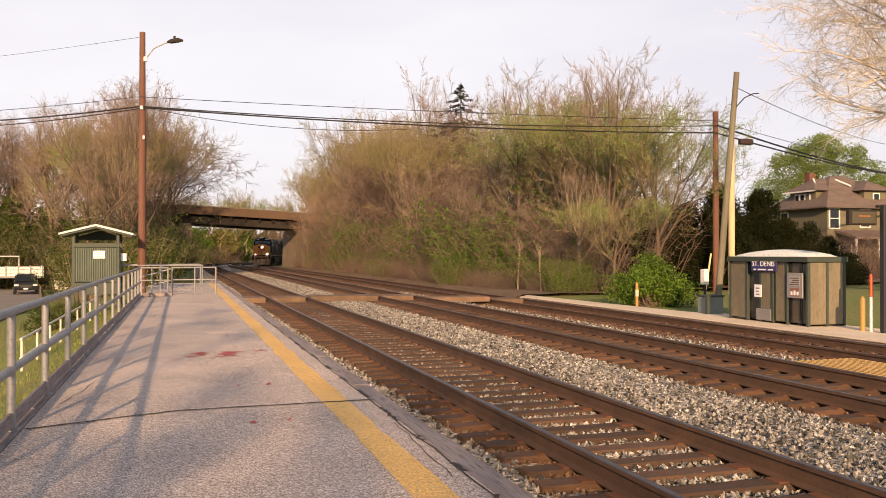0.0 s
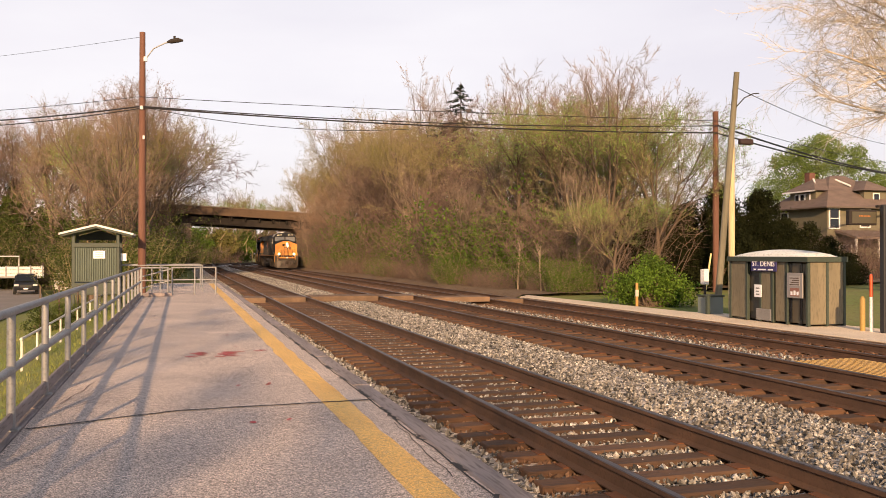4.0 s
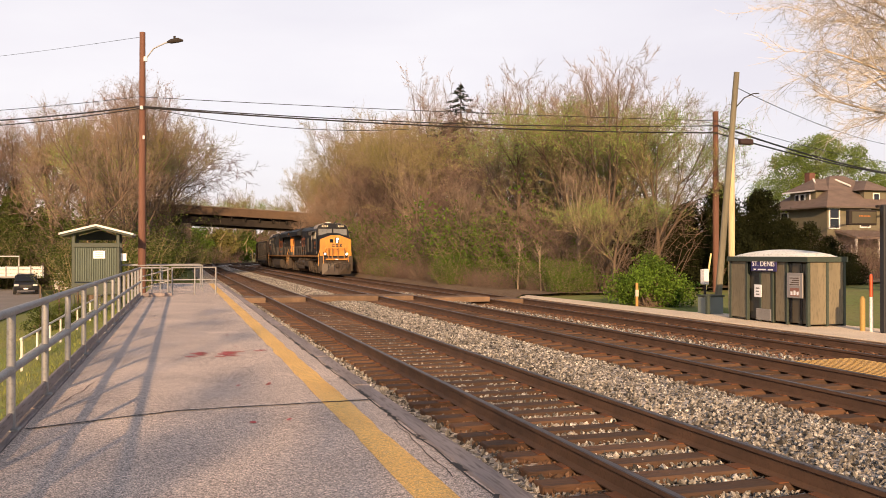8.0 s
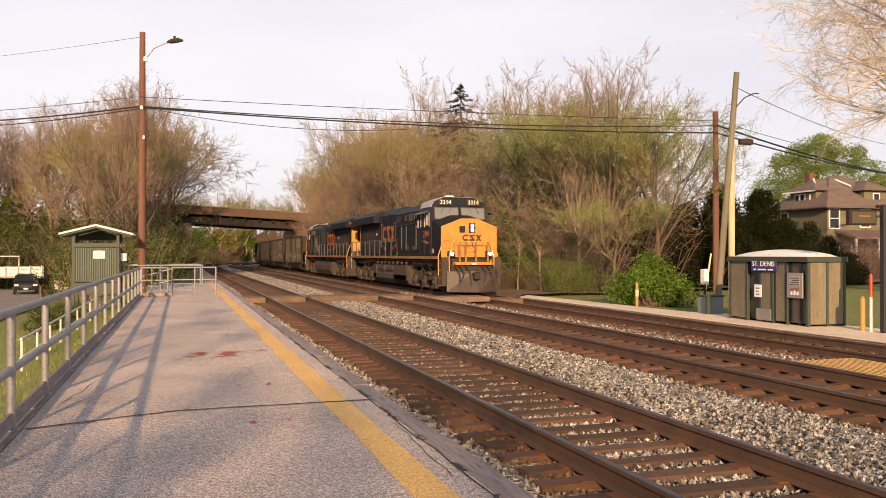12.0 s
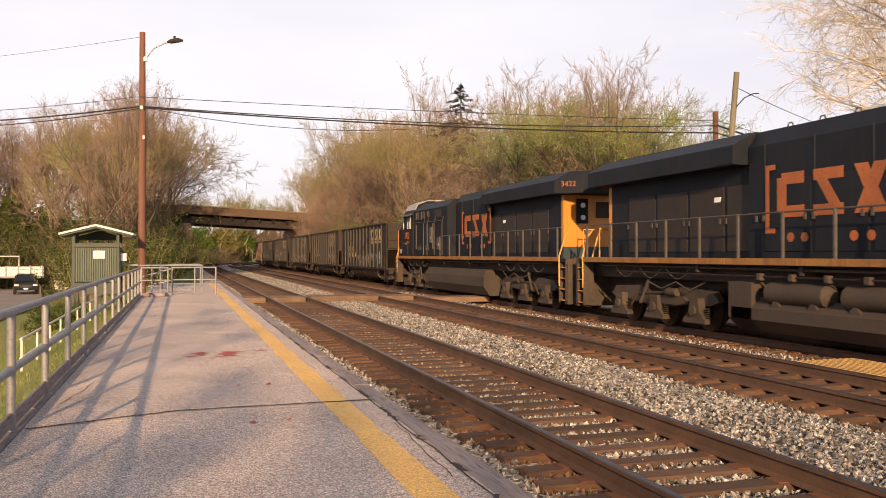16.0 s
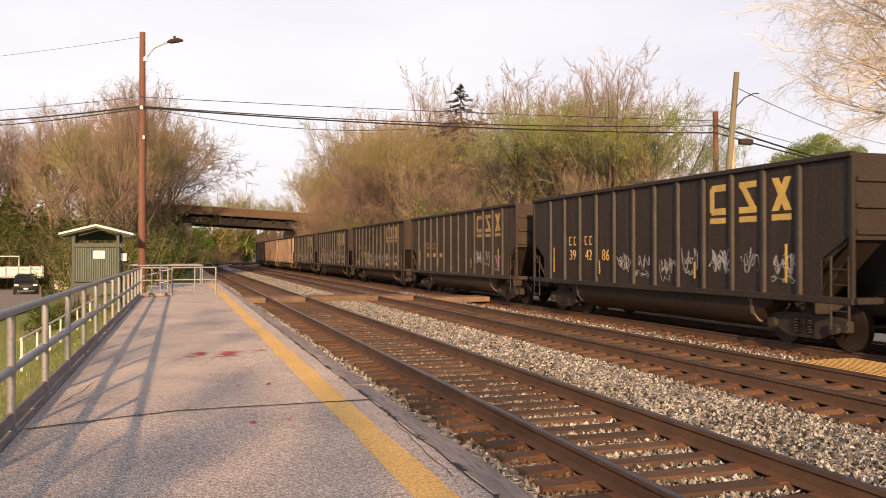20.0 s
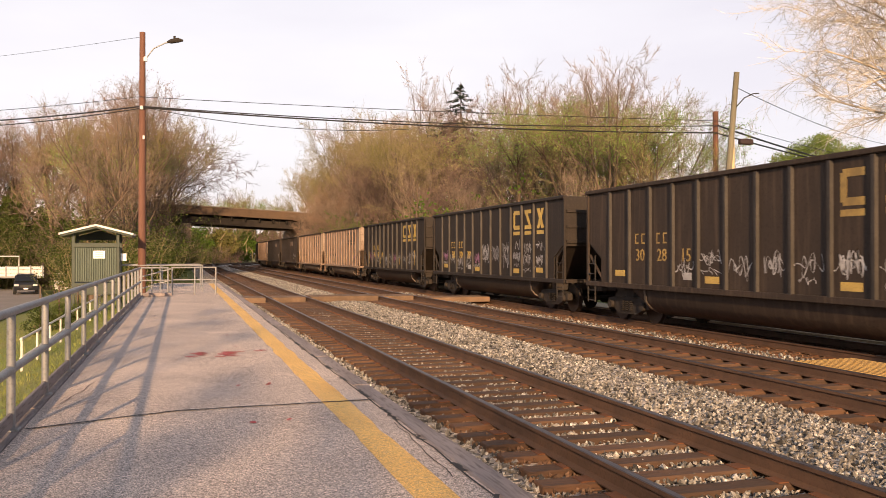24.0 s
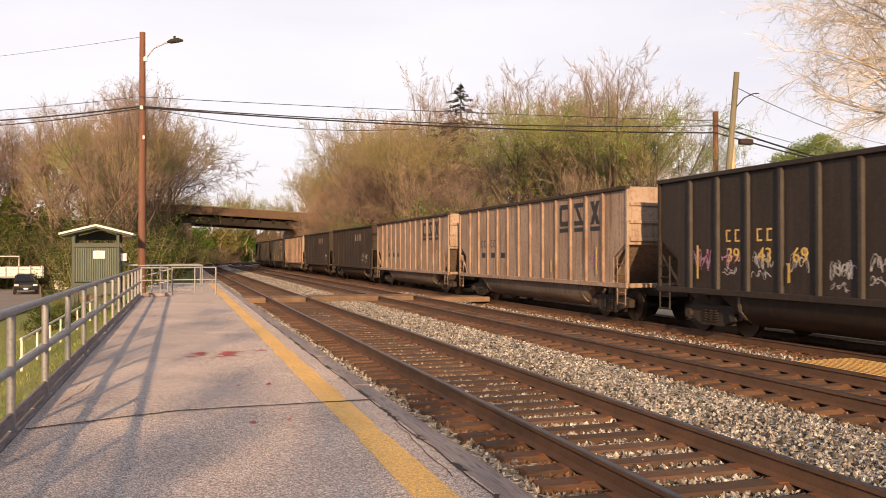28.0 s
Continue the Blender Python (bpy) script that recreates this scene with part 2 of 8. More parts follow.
# ---- the line of the tracks: straight, then a bend to the right under the road bridge ----
LS = np.arange(-140.0, 560.0, 0.5)
_k = 0.01276 * np.clip((LS - 127.9) / 29.9, 0, 1) * np.clip((225 - LS) / 25, 0, 1)
LH = np.cumsum(_k) * 0.5
_i0 = int(np.argmin(abs(LS)))
LX = np.cumsum(np.sin(LH)) * 0.5
LY = np.cumsum(np.cos(LH)) * 0.5
LX, LY = LX - LX[_i0], LY - LY[_i0]


def line(u, s):
    """The place at u to the right of the line, s along it, and its heading."""
    x, y, h = np.interp(s, LS, LX), np.interp(s, LS, LY), np.interp(s, LS, LH)
    return float(x + u * math.cos(h)), float(y - u * math.sin(h)), float(h)


TRACKS = ((4.12, 0.0), (8.58, 0.0), (13.51, -0.22))
# ---- ground ----
def ground_z(x, y):
    bend = float(np.clip((y - 118) / 20, 0, 1))
    if x > 1:
        z = -0.62
        if x > 15:
            z = -0.62 + 0.27 * min(1, (x - 15) / 1.0)
        if x > 19 and y < 118:
            z += 0.02 * (x - 19) * min(1, max(0, (x - 19) / 10)) * (1 - bend)
            z = min(z, 1.5)
        return z
    if x > -1.5:
        return -0.62
    z = -0.15 - 1.45 * min(1, max(0, (-1.5 - x) / 5.0)) ** 0.8
    if x < -40:
        z += min(6, 0.04 * (-40 - x))
    return z * (1 - bend) - 0.62 * bend


gx = [-1500, -700, -300, -150, -90, -60, -45, -35, -28, -22, -17, -13, -10, -8, -7, -6.5, -6, -5.5, -5, -4.5, -4, -3.5, -3, -2.6, -2.2, -1.8,
      -1.5, -1, 1, 4, 8, 12, 14, 15, 15.5, 16, 17, 18, 19, 21, 24, 28, 33, 40, 50, 65, 90, 150, 300, 700, 1500]
gy = [-1500, -500, -200, -100, -60, -40, -25] + list(range(-16, 160, 4)) + [170, 190, 220, 260, 320, 420, 700, 1500]
gm = Mesh()
gm.v = [(x, y, ground_z(x, y) + (0.06 * noise.noise((x * 0.3, y * 0.3, 0)) if (x < -1.6 or x > 16) else 0)) for y in gy for x in gx]
nx = len(gx)
gm.f = [(j * nx + i, j * nx + i + 1, (j + 1) * nx + i + 1, (j + 1) * nx + i) for j in range(len(gy) - 1) for i in range(nx - 1)]
ground = part("ground", gm, M_GRASS, smooth=True)
tagged(ground, "spring grass and bare earth beside the railway", "ground", kind="structure")


def strip(name, edges, s0, s1, step, material, label, category, thick=0.3):
    """A bed that follows the line: edges are (u, z) across it."""
    ms = Mesh()
    ss = list(np.arange(s0, s1 + 0.01, step))
    for s in ss:
        for u, z in edges:
            x, y, _ = line(u, s)
            ms.v.append((x, y, z))
    n = len(edges)
    ms.f = [(j * n + i, j * n + i + 1, (j + 1) * n + i + 1, (j + 1) * n + i) for j in range(len(ss) - 1) for i in range(n - 1)]
    return tagged(part(name, ms, material, smooth=True), label, category, kind="structure")


strip("ballast_bed", [(1.6, -0.6), (2.1, -0.24), (2.9, -0.245), (5.4, -0.245), (5.75, -0.2), (6.3, -0.17), (6.95, -0.19), (7.3, -0.255), (9.85, -0.255), (10.2, -0.23), (10.9, -0.27)], -60, 300, 2.0, M_BALLAST,
      "grey crushed stone ballast under the tracks", "ballast")
strip("ballast_bed", [(10.9, -0.27), (11.4, -0.38), (12.3, -0.42), (15.0, -0.42), (15.6, -0.6)], -60, 300, 2.0, M_BALLAST_C,
      "rust-stained ballast of the far track", "ballast")
lot = Mesh()
lot.v, lot.f = [(-30, -20, -1.5), (-8.5, -20, -1.5), (-8.5, 60, -1.5), (-14, 95, -1.5), (-60, 95, -1.5), (-60, 40, -1.5)], [(0, 1, 2, 3, 4, 5)]
tagged(part("road", lot, M_ROAD), "worn grey asphalt parking lot below the platform", "road", kind="structure")
litter = Mesh()
for j, yy in enumerate(np.arange(37.6, 126, 2.0)):
    for i, xx in enumerate((15.3, 15.5, 16, 17, 18, 20, 24, 29, 37, 52)):
        e = 0 if i < 2 else 1
        litter.v.append((xx, yy, ground_z(xx, yy) + 0.03 + e * (0.06 + 0.2 * abs(noise.noise((xx * 0.5, yy * 0.5, 1))))))
nl = len(litter.v) // 10
litter.f = [(j * 10 + i, j * 10 + i + 1, (j + 1) * 10 + i + 1, (j + 1) * 10 + i) for j in range(nl - 1) for i in range(9)]
tagged(part("ground_litter", litter, M_EARTH, smooth=True), "brown leaf litter under the woods", "ground", kind="structure")

# ---- near platform ----
platform = thing("platform", "low asphalt station platform with a yellow safety line", "platform", kind="structure")
part("slab", Mesh().box(-1.36, 1.99, -30, 48, -0.6, 0.13), M_ASPHALT, platform)
pl = Mesh()
for k in range(140):
    a, b = -12 + k * 0.42, -12 + (k + 1) * 0.42
    w = 0.035 * noise.noise((a * 1.3, 5, 0)), 0.035 * noise.noise((b * 1.3, 5, 0))
    pl.add([(1.455 + w[0], a, 0.134), (1.735 - w[0], a, 0.134), (1.735 - w[1], b, 0.134), (1.455 + w[1], b, 0.134)], [(0, 1, 2, 3)])
part("safety_line", pl, M_YELLOW, platform, "faded yellow painted line")
for k in range(26):
    part("edge_timber", Mesh().box(2.0, 2.21, -28 + k * 2.92, -28 + k * 2.92 + 2.9, -0.35, 0.125 + 0.006 * (k % 3), 0.015), M_TIMBER, platform, "grey weathered edge timber")
for k in range(22):
    part("kerb_timber", Mesh().box(-1.52, -1.37, -26 + k * 2.72, -26 + k * 2.72 + 2.7, -0.5, 0.14 + 0.008 * (k % 2), 0.012), M_TIMBER, platform)
def crack(pts, w, z=0.1345):
    ms = Mesh()
    for (x0, y0), (x1, y1) in zip(pts, pts[1:]):
        d = Vector((x1 - x0, y1 - y0)).normalized()
        nn = Vector((-d.y, d.x)) * w
        ms.add([(x0 + nn.x, y0 + nn.y, z), (x1 + nn.x, y1 + nn.y, z), (x1 - nn.x, y1 - nn.y, z), (x0 - nn.x, y0 - nn.y, z)], [(0, 1, 2, 3)])
    return ms


rng = random.Random(4)
part("expansion_joint", crack([(-1.34 + 0.12 * k, 8.3 + 0.5 * min(1, k / 11) + 0.002 * k + rng.uniform(-0.012, 0.012)) for k in range(29)], 0.02, 0.1385), M_CRACK, platform, "dark open crack across the slab")
part("edge_crack", crack([(1.97 + rng.uniform(-0.02, 0.02), -2 + 0.5 * k) for k in range(60)], 0.008), M_CRACK, platform)
for x0, y0, n, dx, dy in ((-1.2, 9.6, 8, 0.03, 0.22), (0.4, 21.0, 10, 0.09, 0.05), (1.86, 5.6, 9, 0.008, 0.25)):
    part("hairline_crack", crack([(x0 + dx * k + rng.uniform(-0.02, 0.02), y0 + dy * k) for k in range(n)], 0.004), M_CRACK, platform)
for k in range(16):
    y0 = 3.2 + 1.15 * k + rng.uniform(-0.3, 0.3)
    w = rng.uniform(0.03, 0.085)
    part("broken_edge", crack([(1.995 - w * (j % 2) * rng.uniform(0.3, 1.0), y0 + 0.09 * j) for j in range(rng.randint(4, 9))], rng.uniform(0.012, 0.03), 0.1342), M_CRACK, platform, "crumbled dark edge of the asphalt")
RIGHT, AHEAD = Vector((0.9535, -0.3015)), Vector((0.3015, 0.9535))
for a0, a1, d0, d1, n in ((-4.05, -3.68, 12.75, 13.4, 9), (-3.6, -3.12, 12.85, 13.6, 12), (-3.12, -2.85, 13.6, 13.75, 2), (-2.52, -2.44, 9.98, 10.08, 2), (-2.2, -2.08, 10.1, 10.25, 2),
                          (-1.82, -1.74, 7.8, 7.88, 2), (-1.5, -1.42, 7.92, 8.0, 2), (-3.6, -3.5, 14.2, 14.3, 1), (-4.3, -4.2, 16.2, 16.4, 1)):
    ms = Mesh()
    for k in range(n):
        a = a0 + (a1 - a0) * 0.45 * rng.random()
        b = a + (a1 - a0) * rng.uniform(0.3, 0.55)
        d = d0 + (d1 - d0) * (k + rng.random()) / n
        h = rng.uniform(0.03, 0.055) * (0.8 if n > 5 else 1)
        ms.add([(*(AHEAD * (d + q) + RIGHT * w), 0.1348 + 0.0002 * k) for w, q in ((a, -h * 0.4), ((a + b) / 2, -h), (b, -h * 0.5), (b + 0.01, h * 0.4), ((a + b) / 2, h), (a, h * 0.6))], [(0, 1, 2, 3, 4, 5)])
    part("paint_mark", ms, M_REDPAINT, platform, "faded red spray-paint marks")

# ---- platform fence ----
fence = thing("platform_fence", "galvanised pipe railing along the platform's back edge", "fence")
FU, FTOP = -1.44, 1.2
for zz in (FTOP, 0.68):
    part("rail", Mesh().tube([(FU, -14, zz), (FU, 10, zz), (FU, 33.2, zz)], 0.039, 10), M_GALV, fence, smooth=True)
part("toe_rail", Mesh().box(FU - 0.02, FU + 0.02, -14, 33.2, 0.17, 0.30, 0.008), M_TIMBER, fence, "dark flat toe bar")
for k in range(24):
    yy = -11.35 + k * 1.96
    part("post", Mesh().tube([(FU, yy, -0.1), (FU, yy, FTOP)], 0.037, 10), M_GALV, fence, smooth=True)
    part("foot", Mesh().box(FU - 0.07, FU + 0.07, yy - 0.07, yy + 0.07, 0.135, 0.16, 0.005), M_GALV, fence)

end_fence = thing("end_railing", "light galvanised pipe railing across the platform's far part", "fence")
for x0, x1, yy in ((-1.4, -0.45, 33.6), (-0.3, 1.35, 34.2)):
    for zz in (1.2, 0.72):
        part("rail", Mesh().tube([(x0, yy, zz), (x1, yy, zz)], 0.028, 8), M_GALV, end_fence, smooth=True)
    for q in (x0, x1):
        part("post", Mesh().tube([(q, yy, 0.1), (q, yy, 1.23)], 0.03, 8), M_GALV, end_fence, smooth=True)
for yy in (37.0, 40.5):
    part("rail", Mesh().tube([(-2.6, yy, 1.25), (0.9, yy, 1.25)], 0.028, 8), M_GALV, end_fence, smooth=True)
    for q in (-2.6, -0.8, 0.9):
        part("post", Mesh().tube([(q, yy, 0.0), (q, yy, 1.27)], 0.03, 8), M_GALV, end_fence, smooth=True)

part("stair_rail", Mesh().tube([(-1.75, 34.3, 0.75), (-0.35, 34.15, 1.15)], 0.028, 8), M_GALV, end_fence, smooth=True)
part("stair_rail", Mesh().tube([(-1.75, 34.3, 0.3), (-0.35, 34.15, 0.7)], 0.028, 8), M_GALV, end_fence, smooth=True)
for q in (-1.05, -0.3, 0.55):
    part("post", Mesh().tube([(q, 34.2, 0.1), (q, 34.2, 1.2)], 0.026, 8), M_GALV, end_fence, smooth=True)
part("kerb_timber", Mesh().box(-1.36, -0.3, 33.0, 33.2, 0.134, 0.26, 0.012), M_TIMBER, end_fence, "grey timber stop across the slab")

# ---- tracks ----
def rail_mesh(u, z, s0, s1, step, head):
    prof = ([(-0.034, -0.006), (0.034, -0.006), (0.034, -0.04), (-0.034, -0.04)] if not head else [])
    body = [(-0.036, -0.002), (0.036, -0.002), (0.036, -0.035), (0.010, -0.05), (0.010, -0.15), (0.075, -0.168), (0.075, -0.18),
            (-0.075, -0.18), (-0.075, -0.168), (-0.010, -0.15), (-0.010, -0.05), (-0.036, -0.035)]
    cap = [(-0.034, -0.0015), (-0.026, 0.004), (0.026, 0.004), (0.034, -0.0015)]
    pr = cap if head else body
    ms = Mesh()
    ss = list(np.arange(s0, s1 + 0.01, step))
    n = len(pr)
    for s in ss:
        for a, b in pr:
            x, y, _ = line(u + a, s)
            ms.v.append((x, y, z + b))
    ms.f = [(j * n + i, j * n + (i + 1) % n, (j + 1) * n + (i + 1) % n, (j + 1) * n + i) for j in range(len(ss) - 1) for i in range(n)]
    return ms


track_things = []
for (u, z), lab in zip(TRACKS, ("near railway track on dark wooden sleepers", "middle railway track with rust-brown rails", "far railway track beside the opposite platform")):
    tr = thing("railway_track", lab, "railway track", "parallel tracks", kind="structure")
    track_things.append(tr)
    for q in (-0.7525, 0.7525):
        r = part("rail", rail_mesh(u + q, z, -60, 290, 2.5, False), M_RAIL, tr)
        part("rail_head", rail_mesh(u + q, z, -60, 290, 2.5, True), M_HEAD, r, "polished running surface")

# timber pedestrian crossing
crossing = thing("track_crossing", "weathered timber plank crossing over the tracks", "crossing")
for a, b, z in ((2.25, 3.2, 0.0), (3.47, 4.77, 0.0), (4.97, 7.73, 0.02), (7.93, 9.22, 0.0), (9.45, 12.6, -0.1), (12.86, 14.15, -0.22)):
    for k in range(5):
        part("plank", Mesh().box(a, b, 33.2 + k * 0.3, 33.2 + k * 0.3 + 0.28, z - 0.2, z + 0.01, 0.012), M_CROSS, crossing)
grate = thing("tactile_panel", "yellow ribbed rubber panel between two tracks", "panel")
part("base", Mesh().box(9.55, 10.95, 4.0, 11.4, -0.3, -0.052, 0.01), mat("dark_rubber_panel", (0.09, 0.05, 0.018), (0.06, 0.035, 0.015), 0.9), grate)
for k in range(12):
    part("rib", Mesh().box(9.58 + k * 0.115, 9.58 + k * 0.115 + 0.05, 4.02, 11.38, -0.053, -0.046, 0.002), M_YELLOW, grate)

# ---- far platform ----
far_platform = thing("far_platform", "narrow pale concrete platform beyond the tracks", "platform", kind="structure")
part("slab", Mesh().prism([(15.15, -40), (17.8, -40), (17.8, 23.2), (16.75, 25.0), (16.2, 37.5), (15.15, 36.0)], -0.7, -0.27, "z"), M_CONC, far_platform)
part("edge_strip", Mesh().box(15.1, 15.4, -40, 35.5, -0.29, -0.255, 0.01), M_CONC, far_platform)
# ---- road bridge over the tracks ----
bridge = thing("road_bridge", "rust-brown road bridge on dark girders over the tracks", "bridge", m=pose(9.4, 128, -0.58, 0, 2.4, 9))
part("deck_fascia", Mesh().box(-14, 14, -0.5, 0.0, 7.85, 9.0, 0.05), M_BRIDGE, bridge)
part("deck_fascia", Mesh().box(-14, 14, 9.5, 10.0, 7.85, 9.0, 0.05), M_BRIDGE, bridge)
part("parapet_cap", Mesh().box(-14, 14, -0.62, 0.12, 9.0, 9.15, 0.03), M_ABUT, bridge)
part("deck", Mesh().box(-14, 14, 0, 9.5, 7.9, 8.2), M_ABUT, bridge)
for k in range(6):
    part("girder", Mesh().box(-14, 14, 0.6 + k * 1.7, 0.9 + k * 1.7, 6.5, 7.84, 0.03), M_GIRDER, bridge)
part("abutment", Mesh().box(-12, -8.3, -0.4, 10.4, -1.2, 6.5, 0.05), M_ABUT, bridge)
part("wing_wall", Mesh().prism([(-30, -1.2), (-12, -1.2), (-12, 6.9), (-16, 6.9), (-30, 1.5)], -0.8, -0.2), M_ABUT, bridge)
part("abutment", Mesh().box(8.4, 12, -0.4, 10.4, -1.2, 6.5, 0.05), M_ABUT, bridge)
part("wing_wall", Mesh().prism([(12, -1.2), (30, -1.2), (30, 1.5), (16, 6.9), (12, 6.9)], -0.8, -0.2), M_ABUT, bridge)
for k in range(13):
    part("bracket", Mesh().box(-13 + 2.1 * k, -12.85 + 2.1 * k, 0.02, 0.58, 7.3, 7.84), M_GIRDER, bridge)

M_BANK = mat("embankment_earth", (0.10, 0.075, 0.04), (0.08, 0.075, 0.03), 0.95, big=0.2, fine=4, bump=1, bump_dist=0.1)
for a, b in ((-14.02, -70), (14.02, 80)):
    bk = Mesh()
    for x in np.linspace(a, b, 12):
        f = 1 - 0.35 * abs(x - a) / abs(b - a)
        bk.v += [(x, -8, -1.5), (x, -0.2, 7.6 * f), (x, 10, 7.6 * f), (x, 19, -1.5)]
    bk.f = [(j * 4 + i, j * 4 + i + 1, (j + 1) * 4 + i + 1, (j + 1) * 4 + i) for j in range(11) for i in range(3)] + [(0, 1, 2, 3)]
    tagged(part("embankment", bk, M_BANK, at=pose(9.4, 128, -0.65, 0, 0, 9)), "earth embankment that carries the road to the bridge", "embankment", kind="structure")

# ---- poles and overhead wires ----
def pole(name, label, x, y, z0, top, r0, r1, material, lean=(0, 0)):
    ob = thing(name, label, "utility pole")
    n = 10
    part("shaft", Mesh().tube([(x + lean[0] * k / n, y + lean[1] * k / n, z0 + (top - z0) * k / n) for k in range(n + 1)],
                              [r0 + (r1 - r0) * k / n for k in range(n + 1)], 12), material, ob, smooth=True)
    return ob


PX, PY = -1.55, 37.5
left_pole = pole("utility_pole", "tall brown wooden utility pole with a street lamp", PX, PY, -0.6, 11.16, 0.17, 0.12, M_POLE)
part("lamp_arm", Mesh().tube([(PX + 0.1, PY, 10.0), (PX + 0.45, PY - 0.1, 10.48), (PX + 0.9, PY - 0.2, 10.72), (PX + 1.1, PY - 0.25, 10.77)], 0.03, 6), M_GALV, left_pole, smooth=True)
lampm = Mesh().tube([(PX + 1.0, PY - 0.24, 10.77), (PX + 1.15, PY - 0.27, 10.8), (PX + 1.45, PY - 0.33, 10.86), (PX + 1.65, PY - 0.37, 10.85)], [0.04, 0.1, 0.11, 0.04], 8)
part("lamp_head", lampm, M_GIRDER, left_pole, "cobra-head street lamp", smooth=True)
part("photocell", Mesh().disc((PX + 1.3, PY - 0.3, 10.98), 0.05, 0.1, "z", 8), M_GIRDER, left_pole)
part("bracket", Mesh().box(PX + 0.05, PX + 0.2, PY - 0.2, PY - 0.05, 9.9, 10.1, 0.02), M_WHITE, left_pole)
part("insulator", Mesh().disc((PX - 0.02, PY - 0.18, 7.93), 0.07, 0.14, "z", 8), M_WHITE, left_pole)
part("tag", Mesh().box(PX + 0.02, PX + 0.1, PY - 0.17, PY - 0.14, 6.6, 6.75), M_WHITE, left_pole)
BX, BY = 26.4, 36.7
pole_b = pole("utility_pole", "dark reddish-brown wooden utility pole beside the woods", BX, BY, -0.6, 9.1, 0.17, 0.14, M_POLE)
part("insulator", Mesh().disc((BX + 0.2, BY - 0.1, 8.0), 0.07, 0.14, "z", 8), M_WHITE, pole_b)
LX0, LY0 = 18.46, 25.63
pole_c = pole("utility_pole", "leaning weathered grey utility pole behind the shelter", LX0, LY0, -0.6, 8.3, 0.125, 0.10, M_POLE_PALE, (0.72, -0.22))
part("lamp_arm", Mesh().tube([(19.1, 25.3, 7.05), (19.35, 25.2, 7.35), (19.65, 25.1, 7.5), (19.85, 25.05, 7.51)], 0.02, 6), M_GIRDER, pole_c, smooth=True)
part("crossbar_box", Mesh().box(19.2, 19.75, 25.2, 25.4, 5.68, 5.88, 0.03), plain("red_dark_box", (0.03, 0.014, 0.013), 0.6), pole_c)
pole_d = pole("utility_pole", "pale tan timber stub pole strapped to the leaning pole", 19.2, 25.75, -0.6, 6.05, 0.12, 0.11, M_POLE_TAN)


def wire(name, a, b, sag, r, label, n=24):
    pts = []
    for k in range(n + 1):
        t = k / n
        q = Vector(a).lerp(Vector(b), t)
        q.z -= 4 * sag * t * (1 - t)
        pts.append(q)
    return tagged(part(name, Mesh().tube(pts, r, 5), M_WIRE, smooth=True), label, "cable", "overhead wires")


wire("overhead_cable", (PX, PY - 0.2, 7.98), (BX, BY - 0.2, 8.35), 0.32, 0.024, "thick black bundled cable between the poles")
wire("overhead_cable", (PX, PY - 0.2, 7.93), (BX, BY - 0.2, 7.98), 0.26, 0.034, "thick black bundled cable between the poles")
wire("overhead_cable", (PX, PY - 0.2, 8.37), (BX, BY - 0.2, 8.6), 0.1, 0.014, "thin overhead wire between the poles")
wire("overhead_cable", (PX, PY - 0.2, 7.95), (10.2, BY + 0.2, 7.5), 0.4, 0.014, "thin slack wire below the main cables")
wire("overhead_cable", (PX, PY - 0.2, 7.98), (-15, 51.7, 8.75), 0.2, 0.034, "thick black bundled cable west of the brown pole")
wire("overhead_cable", (PX, PY - 0.2, 7.9), (-15, 51.7, 8.45), 0.25, 0.024, "black cable west of the brown pole")
wire("overhead_cable", (PX, PY - 0.2, 8.4), (-15, 51.7, 9.2), 0.15, 0.014, "thin overhead wire west of the brown pole")
wire("overhead_cable", (PX - 0.1, PY, 10.95), (-15, 51.7, 11.8), 0.1, 0.008, "thin overhead wire from the pole top")
wire("overhead_cable", (BX, BY - 0.2, 8.35), (60, 53.2, 7.9), 0.5, 0.05, "thick black bundled cable towards the house")
wire("overhead_cable", (BX, BY - 0.2, 7.95), (60, 53.2, 7.8), 0.35, 0.045, "thick black bundled cable towards the house")
wire("overhead_cable", (BX, BY - 0.2, 8.6), (60, 53.2, 8.9), 0.5, 0.016, "thin overhead wire towards the house")
wire("overhead_cable", (19.15, 25.4, 7.75), (38.9, 38.1, 8.1), 0.25, 0.014, "thin service wire from the leaning pole")

# ---- green shelter by the near platform ----
SX, SY = -3.3, 36.0
hut = thing("platform_shelter", "small green ribbed-metal shelter with a white-edged gable roof", "shelter")
part("back_wall", Mesh().box(SX - 0.76, SX + 0.92, SY - 0.02, SY + 0.04, 0.62, 2.0), M_GREENPANEL, hut)
for k in range(20):
    part("siding_rib", Mesh().prism([(SX - 0.76 + k * 0.084, SY - 0.02), (SX - 0.73 + k * 0.084, SY - 0.055), (SX - 0.70 + k * 0.084, SY - 0.055), (SX - 0.675 + k * 0.084, SY - 0.02)], 0.64, 1.98, "z"), M_GREENPANEL, hut)
part("side_wall", Mesh().box(SX + 0.88, SX + 0.94, SY + 0.05, SY + 1.4, 0.62, 2.0), M_GREENPANEL, hut)
part("side_wall", Mesh().box(SX - 0.79, SX - 0.73, SY + 0.05, SY + 1.4, 0.62, 2.0), M_GREENPANEL, hut)
part("top_rail", Mesh().box(SX - 0.82, SX + 0.97, SY - 0.09, SY + 0.0, 2.0, 2.17, 0.01), M_DARKGREEN, hut)
